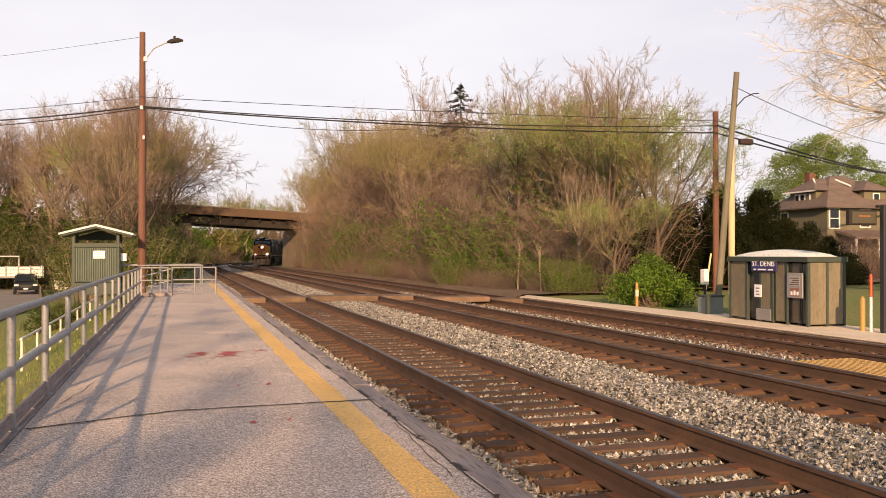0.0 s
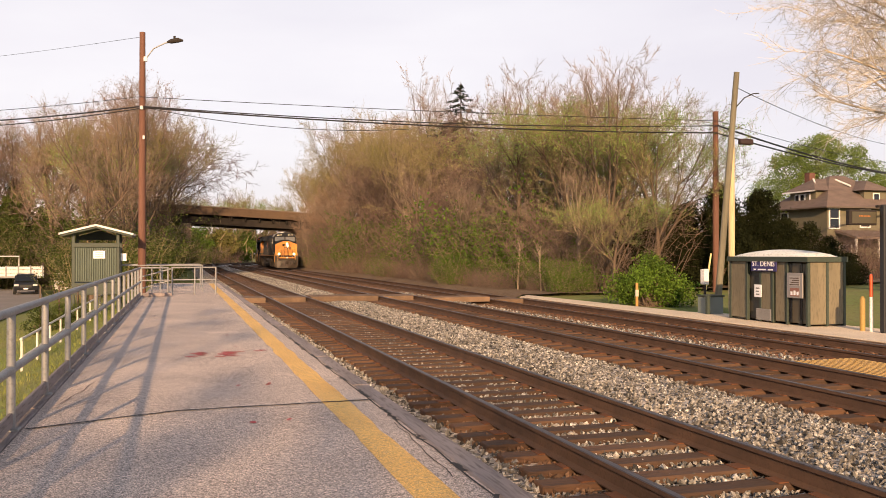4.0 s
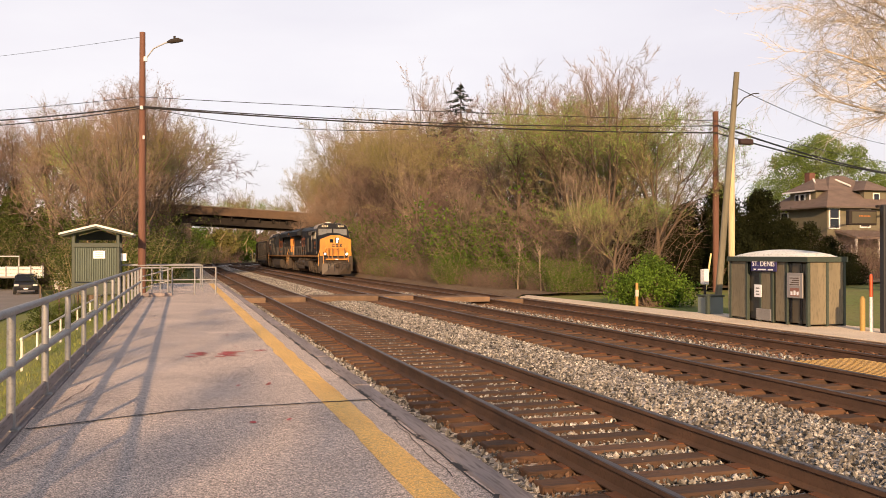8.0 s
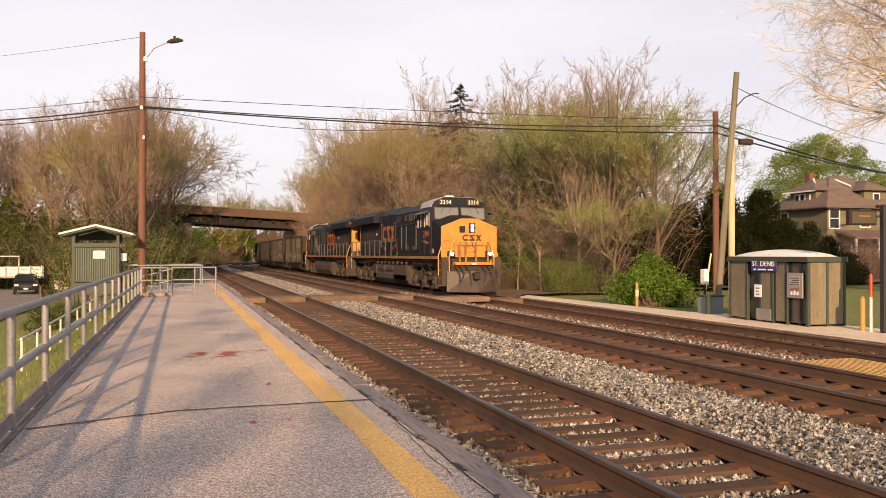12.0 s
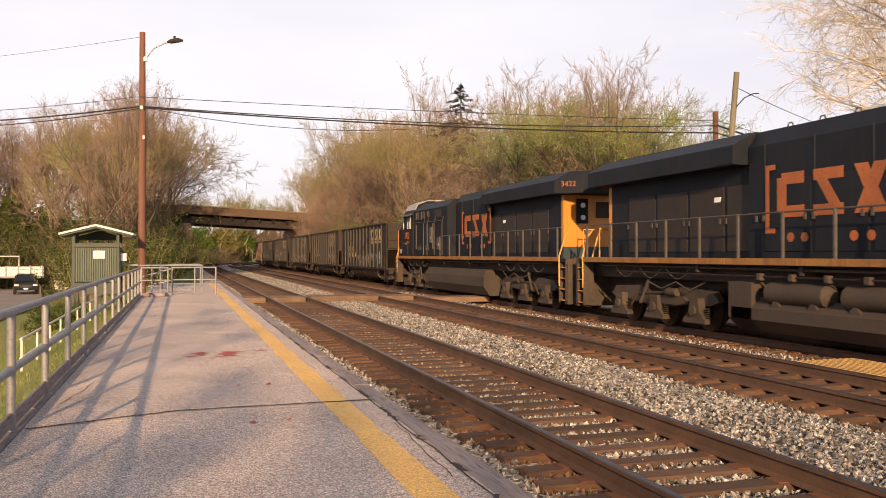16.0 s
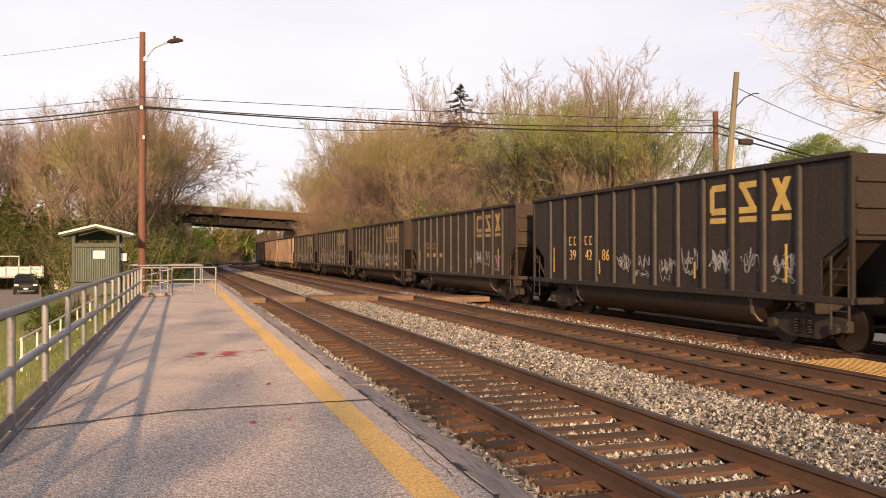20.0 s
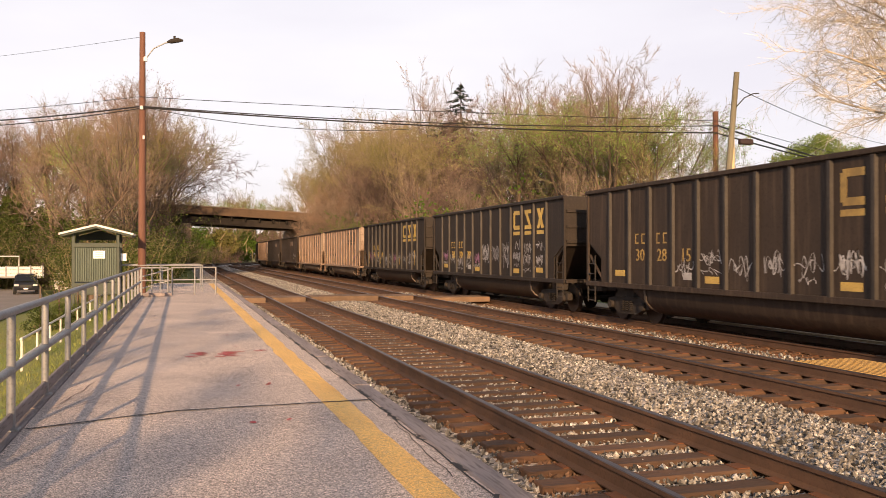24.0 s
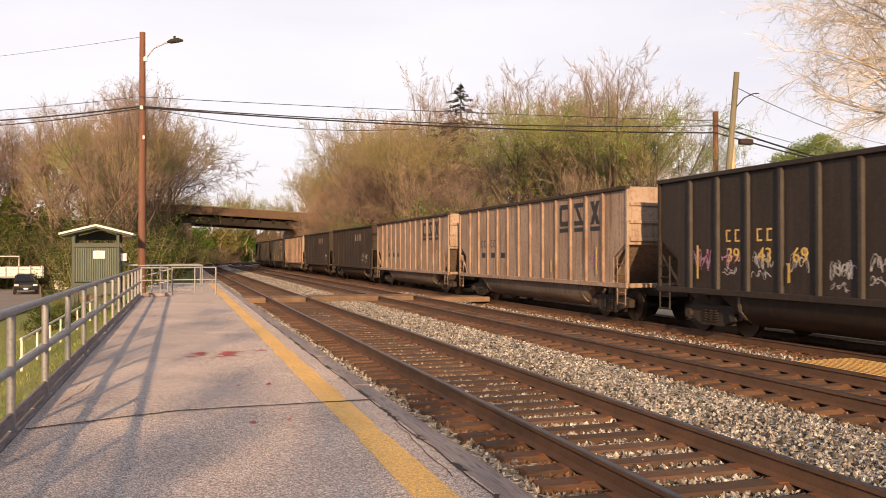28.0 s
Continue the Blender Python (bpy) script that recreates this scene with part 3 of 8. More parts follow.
part("skirt", Mesh().box(SX - 0.82, SX + 0.97, SY - 0.09, SY + 1.4, 0.1, 0.58, 0.01), M_DARKGREEN, hut)
for q in (-0.76, 0.9):
    for w in (0.0, 1.4):
        part("post", Mesh().box(SX + q - 0.06, SX + q + 0.06, SY + w - 0.06, SY + w + 0.06, -1.2, 2.65, 0.01), M_DARKGREEN, hut)
roof_poly = [(SX - 1.2, 2.42), (SX + 0.1, 2.76), (SX + 1.45, 2.42), (SX + 1.45, 2.50), (SX + 0.1, 2.86), (SX - 1.2, 2.50)]
part("roof", Mesh().prism(roof_poly, SY - 0.35, SY + 1.8), M_DARKGREEN, hut)
edge = [(SX - 1.25, 2.49), (SX + 0.1, 2.84), (SX + 1.5, 2.49), (SX + 1.5, 2.56), (SX + 0.1, 2.92), (SX - 1.25, 2.56)]
part("roof_edge", Mesh().prism(edge, SY - 0.42, SY + 1.85), M_WHITE, hut, "white roof edge")
part("gable_panel", Mesh().prism([(SX - 0.75, 2.3), (SX + 0.9, 2.3), (SX + 0.9, 2.45), (SX + 0.1, 2.72), (SX - 0.75, 2.45)], SY + 1.4, SY + 1.45), M_DARKGREEN, hut)
sg = part("notice", Mesh().box(SX - 0.02, SX + 0.42, SY - 0.085, SY - 0.06, 1.55, 1.86), M_SIGNWHITE, hut, "white notice with grey lines of text")
for k in range(3):
    part("text_bar", Mesh().box(SX + 0.06, SX + 0.34, SY - 0.09, SY - 0.086, 1.6 + k * 0.08, 1.635 + k * 0.08), plain("grey_print", (0.35, 0.35, 0.4)), sg)
part("notice", Mesh().box(SX + 0.98, SX + 1.2, SY + 0.3, SY + 0.32, 1.45, 1.75), M_SIGNWHITE, hut)

# ---- lower walkway rail beside the bank ----
ramp = thing("ramp_railing", "white-painted pipe railing along the lower walkway", "railing")
for zz in (-0.02, -0.42):
    part("rail", Mesh().tube([(-3.2, 19.4, zz - 0.06), (-3.2, 26, zz - 0.04), (-3.2, 40, zz)], 0.03, 8), M_WHITERAIL, ramp, smooth=True)
for k in range(11):
    part("post", Mesh().tube([(-3.2, 19.5 + k * 2, -1.4), (-3.2, 19.5 + k * 2, -0.05)], 0.028, 8), M_WHITERAIL, ramp, smooth=True)

# ---- station shelter on the far platform ----
M_BLACKBAR = plain("dark_print", (0.06, 0.06, 0.07), 0.6)
shelter = thing("station_shelter", "olive-tan panelled station shelter with a white domed skylight", "shelter")
HU, HB, HT = 16.35, -0.26, 1.62
def sbox(n, u0, u1, s0, s1, z0, z1, m, par=shelter, lab="", ch=0.01):
    return part(n, Mesh().box(u0, u1, s0, s1, z0, z1, ch), m, par, lab)


SA, SB, SD = 18.62, 22.0, 1.22      # near end, far end and depth
for a, b in ((21.24, 21.96), (20.14, 20.56), (19.54, 19.94)):
    sbox("wall_panel", HU, HU + 0.06, a, b, HB + 0.06, HT - 0.12, M_PANELTAN)
for a in (21.2, 20.58, 20.06, 19.46, 18.66, 21.98):
    sbox("mullion", HU - 0.02, HU + 0.08, a - 0.045, a + 0.045, HB, HT - 0.1, M_DARKGREEN)
sbox("door_recess", HU + 0.1, HU + 0.14, 20.6, 21.2, HB + 0.05, HT - 0.12, plain("dark_door", (0.055, 0.048, 0.036), 0.6))
sbox("window", HU + 0.05, HU + 0.07, 18.7, 19.42, HB + 0.06, HT - 0.15, plain("smoked_panel", (0.085, 0.072, 0.05), 0.3))
sbox("window_bar", HU + 0.02, HU + 0.07, 18.9, 18.97, HB + 0.06, HT - 0.15, M_GLASS_DARK)
sbox("window_bar", HU + 0.02, HU + 0.07, 19.3, 19.42, HB + 0.06, HT - 0.15, M_GLASS_DARK)
for a, b in ((HU + 0.06, HU + 0.58), (HU + 0.66, HU + SD - 0.05)):
    sbox("end_panel", a, b, SA - 0.02, SA + 0.04, HB + 0.05, HT - 0.12, M_PANELTAN)
for a in (HU + 0.62, HU + SD - 0.02):
    sbox("end_mullion", a - 0.04, a + 0.04, SA - 0.04, SA + 0.06, HB, HT - 0.1, M_DARKGREEN)
sbox("wall_end", HU, HU + SD, SB, SB + 0.06, HB, HT - 0.1, M_PANELTAN)
sbox("wall_back", HU + SD - 0.05, HU + SD, SA + 0.05, SB, HB, HT - 0.1, M_PANELTAN)
sbox("roof_fascia", HU - 0.09, HU + SD + 0.06, SA - 0.08, SB + 0.06, HT - 0.12, HT + 0.03, M_DARKGREEN)
dm = Mesh()
for i in range(13):
    a = math.pi * i / 12
    for k in range(13):
        t = k / 12
        zz = math.sin(math.pi * t) ** 0.5 * 0.22
        dm.v.append((HU + 0.62 - 0.6 * math.cos(a), 18.75 + 3.2 * t, HT + 0.02 + zz * math.sin(a) ** 0.7))
dm.f = [(i * 13 + k, i * 13 + k + 1, (i + 1) * 13 + k + 1, (i + 1) * 13 + k) for i in range(12) for k in range(12)]
part("skylight", dm, M_DOME, shelter, "white domed skylight", smooth=True)
FACE = Matrix(((0, 0, -1, 0), (-1, 0, 0, 0), (0, 1, 0, 0), (0, 0, 0, 1)))  # letters that read from the near platform
board = sbox("name_board", HU - 0.08, HU - 0.05, 19.8, 20.92, 1.22, 1.54, M_SIGNBLUE, lab="indigo station name board")
letters("lettering", "ST. DENIS", 0.23, M_SIGNWHITE, board, Matrix.Translation((HU - 0.085, 20.36, 1.435)) @ FACE)
for a, b in ((20.68, 20.78), (20.25, 20.6), (19.95, 20.15)):
    part("text_bar", Mesh().box(HU - 0.086, HU - 0.08, a, b, 1.25, 1.29), M_SIGNWHITE, board)
sbox("notice", HU - 0.04, HU - 0.02, 20.5, 20.82, 0.45, 0.82, M_SIGNWHITE, lab="white printed notice")
poster = sbox("poster_case", HU - 0.06, HU - 0.02, 18.78, 19.4, 0.5, 1.2, plain("poster_grey", (0.27, 0.255, 0.25)), lab="poster case with red and grey print")
part("print_block", Mesh().box(HU - 0.066, HU - 0.06, 18.9, 19.26, 0.55, 0.78), plain("poster_red", (0.26, 0.12, 0.09)), poster)
part("print_block", Mesh().box(HU - 0.066, HU - 0.06, 18.88, 19.3, 0.84, 1.12), plain("poster_pale", (0.34, 0.32, 0.31)), poster)
for k in range(4):
    part("print_line", Mesh().box(HU - 0.068, HU - 0.066, 18.9 + 0.02 * (k % 2), 19.28 - 0.05 * (k % 3), 0.86 + 0.06 * k, 0.885 + 0.06 * k), M_BRIDGE, poster)
for k in range(3):
    part("print_block", Mesh().box(HU - 0.068, HU - 0.066, 18.92 + k * 0.12, 19.0 + k * 0.12, 0.58, 0.68 + 0.03 * (k % 2)), M_SIGNWHITE, poster)
for k in range(3):
    part("text_bar", Mesh().box(HU - 0.042, HU - 0.04, 20.58 + 0.03 * (k % 2), 20.74, 0.52 + 0.09 * k, 0.55 + 0.09 * k), M_BLACKBAR, shelter)
sbox("kick_panel", HU - 0.03, HU + 0.0, 20.1, 20.75, HB + 0.04, HB + 0.38, mat("pale_grey_panel", (0.26, 0.245, 0.235), rough=0.6), lab="pale grey kick panel")
sbox("bench", HU + 0.2, HU + 0.6, 20.3, 21.1, HB + 0.02, HB + 0.42, plain("bench_grey", (0.28, 0.28, 0.28)))
cab1 = thing("equipment_cabinet", "grey-green utility cabinet by the leaning pole", "cabinet")
part("body", Mesh().box(16.75, 17.35, 23.7, 24.3, -0.4, 0.3, 0.02), plain("cabinet_grey", (0.16, 0.19, 0.18), 0.5), cab1)
part("lid", Mesh().box(16.72, 17.38, 23.67, 24.33, 0.3, 0.35, 0.01), M_DARKGREEN, cab1)
part("post", Mesh().box(16.62, 16.72, 23.55, 23.68, -0.4, 0.36, 0.01), M_DARKGREEN, cab1)
mb = thing("meter_box", "pale grey meter box on a post", "meter box")
part("box", Mesh().box(17.55, 17.75, 25.05, 25.3, 0.65, 1.2, 0.02), M_WHITE, mb)
part("post", Mesh().box(17.62, 17.68, 25.14, 25.2, -0.5, 0.66), M_GIRDER, mb)
bol = thing("marker_post", "white marker post with an orange-red top", "marker post")
part("sleeve", Mesh().tube([(16.97, 17.08, -0.27), (16.97, 17.08, 0.62)], 0.045, 10), M_WHITE, bol, smooth=True)
part("top", Mesh().tube([(16.97, 17.08, 0.62), (16.97, 17.08, 1.18), (16.97, 17.08, 1.2)], [0.045, 0.045, 0.02], 10), plain("orange_red", (0.75, 0.10, 0.03), 0.5), bol, "orange-red top", smooth=True)
yb = thing("bollard", "ochre-yellow steel bollard at the platform end", "bollard")
part("post", Mesh().tube([(16.95, 17.35, -0.27), (16.95, 17.35, 0.55), (16.95, 17.35, 0.62)], [0.07, 0.07, 0.03], 10), mat("ochre_paint", (0.36, 0.23, 0.06), rough=0.6), yb, smooth=True)
mk = thing("marker_post", "short yellow and orange track marker post", "marker post")
part("post", Mesh().box(16.7, 16.8, 28.2, 28.26, -0.4, 0.62, 0.01), plain("marker_ochre", (0.36, 0.21, 0.06), 0.6), mk)
part("band", Mesh().box(16.695, 16.805, 28.19, 28.27, 0.1, 0.35), plain("marker_white", (0.5, 0.44, 0.35), 0.6), mk)
gw = thing("guy_marker", "leaning pale yellow guy-wire sleeve", "guy wire")
part("sleeve", Mesh().tube([(20.1, 28.6, 0.3), (20.35, 28.6, 1.75)], 0.035, 6), plain("guy_yellow", (0.65, 0.55, 0.25), 0.6), gw)
led = thing("departure_sign", "black electronic departure sign on a dark post", "sign")
part("post", Mesh().box(16.86, 17.02, 16.55, 16.71, -0.27, 2.97, 0.02), plain("dark_post", (0.02, 0.02, 0.022), 0.5), led)
part("case", Mesh().box(15.98, 16.84, 16.75, 16.9, 2.45, 2.84, 0.02), M_GIRDER, led)
part("bracket", Mesh().box(16.8, 16.9, 16.66, 16.78, 2.9, 2.96, 0.01), M_GIRDER, led)
part("screen", Mesh().box(16.04, 16.78, 16.735, 16.75, 2.5, 2.79), plain("screen_dark_olive", (0.07, 0.06, 0.035), 0.35), led)
for k in range(8):
    part("led_bar", Mesh().box(16.26 + k * 0.045, 16.285 + k * 0.045, 16.73, 16.735, 2.665, 2.695), plain("led_orange", (0.4, 0.14, 0.03), 0.5, glow=0.12), led)
# ---- train ----
M_LBLUE = mat("dark_blue_loco_paint", (0.0145, 0.0182, 0.027), (0.0105, 0.0134, 0.02), 0.55, spec=0.12, big=0.8, fine=25, bump=0.04, c=(0.019, 0.018, 0.019), streak=(0.028, 0.023, 0.02, 0.5))
M_LROOF = mat("pale_cab_roof", (0.36, 0.34, 0.33), (0.28, 0.26, 0.25), 0.6, big=1, fine=20)
M_LYEL = mat("orange_yellow_loco_paint", (0.60, 0.235, 0.03), (0.50, 0.19, 0.026), 0.42, big=1, fine=25, bump=0.03, c=(0.46, 0.19, 0.04), streak=(0.26, 0.12, 0.04, 0.5))
M_SILL = mat("dirty_yellow_sill", (0.32, 0.15, 0.028), (0.22, 0.10, 0.024), 0.6, big=1.2, fine=20, streak=(0.10, 0.055, 0.03, 0.7))
M_LORANGE = mat("faded_orange_decal", (0.40, 0.12, 0.028), (0.25, 0.078, 0.024), 0.6, big=1.5, fine=20)
M_UNDER = mat("road_grime", (0.066, 0.048, 0.036), (0.04, 0.03, 0.023), 0.85, big=1.2, fine=18, bump=0.2)
M_TANK = mat("dusty_fuel_tank", (0.055, 0.04, 0.03), (0.036, 0.027, 0.021), 0.8, big=0.8, fine=18, streak=(0.05, 0.036, 0.028, 0.6))
M_WHEEL = mat("wheel_steel", (0.05, 0.036, 0.028), (0.035, 0.025, 0.02), 0.6, metal=0.5, big=3, fine=20)
# grilles and vents; on the rear hood doors this brown is a painted reflection
M_GRILLE = mat("brown_grille_and_door_reflection", (0.026, 0.0185, 0.0155), (0.018, 0.0135, 0.012), 0.7, big=3, fine=50)
M_HANDRAIL = mat("yellow_handrail", (0.68, 0.34, 0.07), (0.55, 0.27, 0.06), 0.55, big=3, fine=20)
M_STANCHION = mat("grey_stanchion", (0.085, 0.075, 0.065), (0.06, 0.053, 0.048), 0.6, big=3, fine=20)
M_CREAM = plain("cream_number", (0.78, 0.72, 0.52), 0.5)
M_HEADLIGHT = plain("lit_headlamp", (1.0, 0.93, 0.8), 0.2, glow=90)
M_LENS = plain("unlit_lens", (0.55, 0.55, 0.55), 0.15)
# cab glass: the sky's reflection is put into its grey base colour
M_GLASS_SKYTINT = plain("painted_sky_reflection_glass", (0.16, 0.165, 0.17), 0.06)
# pale window posts; also the reflection painted on the lead cab's side pane
M_FRAME_AND_GLINT = plain("pale_frame_and_pane_glint", (0.62, 0.58, 0.50), 0.5)
M_BLACKMARK = plain("black_mark", (0.02, 0.02, 0.022), 0.6)

SIDE = Matrix(((0, 0, -1, 0), (-1, 0, 0, 0), (0, 1, 0, 0), (0, 0, 0, 1)))   # reads from -x
SIDE_R = Matrix(((0, 0, 1, 0), (1, 0, 0, 0), (0, 1, 0, 0), (0, 0, 0, 1)))   # reads from +x
FRONT = Matrix(((1, 0, 0, 0), (0, 0, -1, 0), (0, 1, 0, 0), (0, 0, 0, 1)))   # reads from -y
HALF = 10.9


ROLLING = []      # wheelsets, their radius and which way they face


def wheelset(parent, y, r=0.53, face=1):
    """Two flanged wheels on an axle, turning about their own middle."""
    key = "wheelset_%d" % round(r * 100)
    if key not in bpy.data.meshes:
        ms = Mesh()
        for sx in (-1, 1):
            ms.tube([(sx * 0.70, 0, 0), (sx * 0.73, 0, 0)], r + 0.03, 24)
            ms.tube([(sx * 0.73, 0, 0), (sx * 0.83, 0, 0)], r, 24)
            ms.tube([(sx * 0.83, 0, 0), (sx * 0.845, 0, 0), (sx * 0.80, 0, 0)], [r * 0.86, r * 0.3, r * 0.28], 24)
            for q in range(3):
                a = 2.094 * q
                ms.disc((sx * 1.0, 0.05 * math.cos(a), 0.05 * math.sin(a)), 0.014, 0.02, "x", 6)
        ms.tube([(-0.99, 0, 0), (0.99, 0, 0)], 0.085, 10)
        ms.data(key, M_WHEEL, True)
    ob = part("wheelset", bpy.data.meshes[key], M_WHEEL, parent, at=pose(0, y, r))
    ROLLING.append((ob, y, r, face))


def coil(x, y, z0, z1, r):
    """A spring of five turns."""
    n = 40
    return Mesh().tube([(x + r * math.cos(k * 0.785), y + r * math.sin(k * 0.785), z0 + (z1 - z0) * k / n) for k in range(n + 1)], 0.018, 4)


def loco_truck(loco, yc, face=1):
    tr = part("truck_frame", Mesh().box(-0.75, 0.75, yc - 0.5, yc + 0.5, 0.55, 0.95, 0.03), M_UNDER, loco)
    for sx in (-1, 1):
        x0, x1 = (0.93, 1.10) if sx > 0 else (-1.10, -0.93)
        prof = [(yc - 2.6, 0.78), (yc - 2.35, 1.02), (yc - 0.9, 1.08), (yc - 0.7, 0.92), (yc + 0.7, 0.92), (yc + 0.9, 1.08), (yc + 2.35, 1.02), (yc + 2.6, 0.78),
                (yc + 2.3, 0.66), (yc + 1.2, 0.62), (yc + 0.6, 0.55), (yc - 0.6, 0.55), (yc - 1.2, 0.62), (yc - 2.3, 0.66)]
        part("side_frame", Mesh().prism(prof, x0, x1, "x"), M_UNDER, tr)
        for k in (-1.85, 0, 1.85):
            y = yc + k
            xa, xb = (1.10, 1.30) if sx > 0 else (-1.30, -1.10)
            bell = [(y - 0.16, 0.84), (y + 0.16, 0.84), (y + 0.22, 0.5), (y + 0.46, 0.30), (y + 0.46, 0.22), (y - 0.46, 0.22), (y - 0.46, 0.30), (y - 0.22, 0.5)]
            part("journal_box", Mesh().prism(bell, xa, xb, "x"), M_UNDER, tr)
            part("bearing_cap", Mesh().disc((sx * 1.32, y, 0.53), 0.12, 0.1, "x", 12), M_UNDER, tr, smooth=True)
            for q in (-0.38, 0.38):
                part("spring", coil(sx * 1.15, y + q, 0.34, 0.62, 0.065), M_WHEEL, tr, smooth=True)
        bc = Mesh().tube([(sx * 1.2, yc - 1.0, 0.95), (sx * 1.2, yc - 0.55, 0.95)], 0.11, 10)
        part("brake_cylinder", bc, M_UNDER, tr, smooth=True)
        part("brake_rod", Mesh().tube([(sx * 1.2, yc - 0.5, 0.92), (sx * 1.22, yc + 0.9, 0.86), (sx * 1.22, yc + 1.3, 0.5)], 0.03, 6), M_UNDER, tr)
        part("damper", Mesh().tube([(sx * 1.22, yc + 0.35, 1.25), (sx * 1.24, yc + 0.75, 0.6)], 0.05, 8), M_UNDER, tr, smooth=True)
        part("air_hose", Mesh().tube([(sx * 1.2, yc - 2.2, 1.25), (sx * 1.25, yc - 1.6, 1.02), (sx * 1.25, yc - 1.0, 1.22), (sx * 1.25, yc - 0.3, 1.02), (sx * 1.2, yc + 0.5, 1.22)], 0.02, 6), M_STANCHION, tr)
        for k in (-1.7, -0.4, 0.9):
            part("brake_hose", Mesh().tube([(sx * 1.3, yc + k + 1.1 * q / 8, 1.56 - 0.26 * math.sin(math.pi * q / 8)) for q in range(9)], 0.02, 5), M_STANCHION, tr, smooth=True)
        part("equaliser", Mesh().prism([(yc - 1.5, 0.7), (yc - 1.2, 0.84), (yc + 1.2, 0.84), (yc + 1.5, 0.7), (yc + 1.0, 0.62), (yc - 1.0, 0.62)], *sorted((sx * 1.1, sx * 1.19)), "x"), M_UNDER, tr)
    for k in (-1.85, 0, 1.85):
        wheelset(loco, yc + k, 0.53, face)


def mark_shapes(parent, y, z, w, h, material, sx=-1, x=1.5, bracket=True):
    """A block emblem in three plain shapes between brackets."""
    xa = sx * x
    xs = (min(xa, xa + sx * 0.006), max(xa, xa + sx * 0.006))
    e = 1 if sx < 0 else -1
    lw = w * (0.27 if bracket else 0.29)
    t = h * 0.3
    o = -e
    # first shape: open ring
    a = -w * 0.36
    def seg(m, p, q, c, d):
        e2 = 0.0012 * (len(m.v) // 8)
        m.box(xs[0] - (e2 if sx < 0 else 0), xs[1] + (e2 if sx > 0 else 0), y + min(o * p, o * q), y + max(o * p, o * q), z + c, z + d)
    m1 = Mesh()
    seg(m1, a - lw / 2, a - lw / 2 + t, -h * 0.40, h * 0.40)
    seg(m1, a - lw / 2 + t * 0.5, a + lw / 2, h * 0.24, h * 0.5)
    seg(m1, a - lw / 2 + t * 0.5, a + lw / 2, -h * 0.5, -h * 0.24)
    m2 = Mesh()
    a = 0.0
    seg(m2, a - lw / 2, a + lw / 2, h * 0.26, h * 0.5)
    seg(m2, a - lw / 2, a + lw / 2, -h * 0.5, -h * 0.26)
    m2.prism([(y - o * lw / 2, z + h * 0.4), (y - o * (lw / 2 - t), z + h * 0.4), (y + o * lw / 2, z - h * 0.4), (y + o * (lw / 2 - t), z - h * 0.4)], xs[0] - 0.003 * (sx < 0), xs[1] + 0.003 * (sx > 0), "x")
    m3 = Mesh()
    a = w * 0.36
    for sg in (-1, 1):
        poly = [(y + o * (a - sg * lw / 2), z - h / 2), (y + o * (a - sg * lw / 2 + sg * t * 1.15), z - h / 2), (y + o * (a + sg * lw / 2), z + h / 2), (y + o * (a + sg * lw / 2 - sg * t * 1.15), z + h / 2)]
        m3.prism(poly, xs[0] - 0.0005 * (sg > 0), xs[1] + 0.0005 * (sg > 0), "x")
    for m in (m1, m2, m3):
        part("emblem_shape", m, material, parent)
    if bracket:
        for sg in (-1, 1):
            m = Mesh()
            p = sg * w * 0.60
            seg(m, p - 0.06, p + 0.06, -h * 0.85, h * 0.72)
            seg(m, p - sg * 0.25, p, h * 0.6, h * 0.72)
            seg(m, p - sg * 0.25, p, -h * 0.85, -h * 0.73)
            part("emblem_bracket", m, material, parent)
            for q in (0.36, 0.22):
                part("emblem_dot", Mesh().disc((xa, y + o * sg * w * q, z - h * 0.95), h * 0.11, 0.012, "x", 10), material, parent)


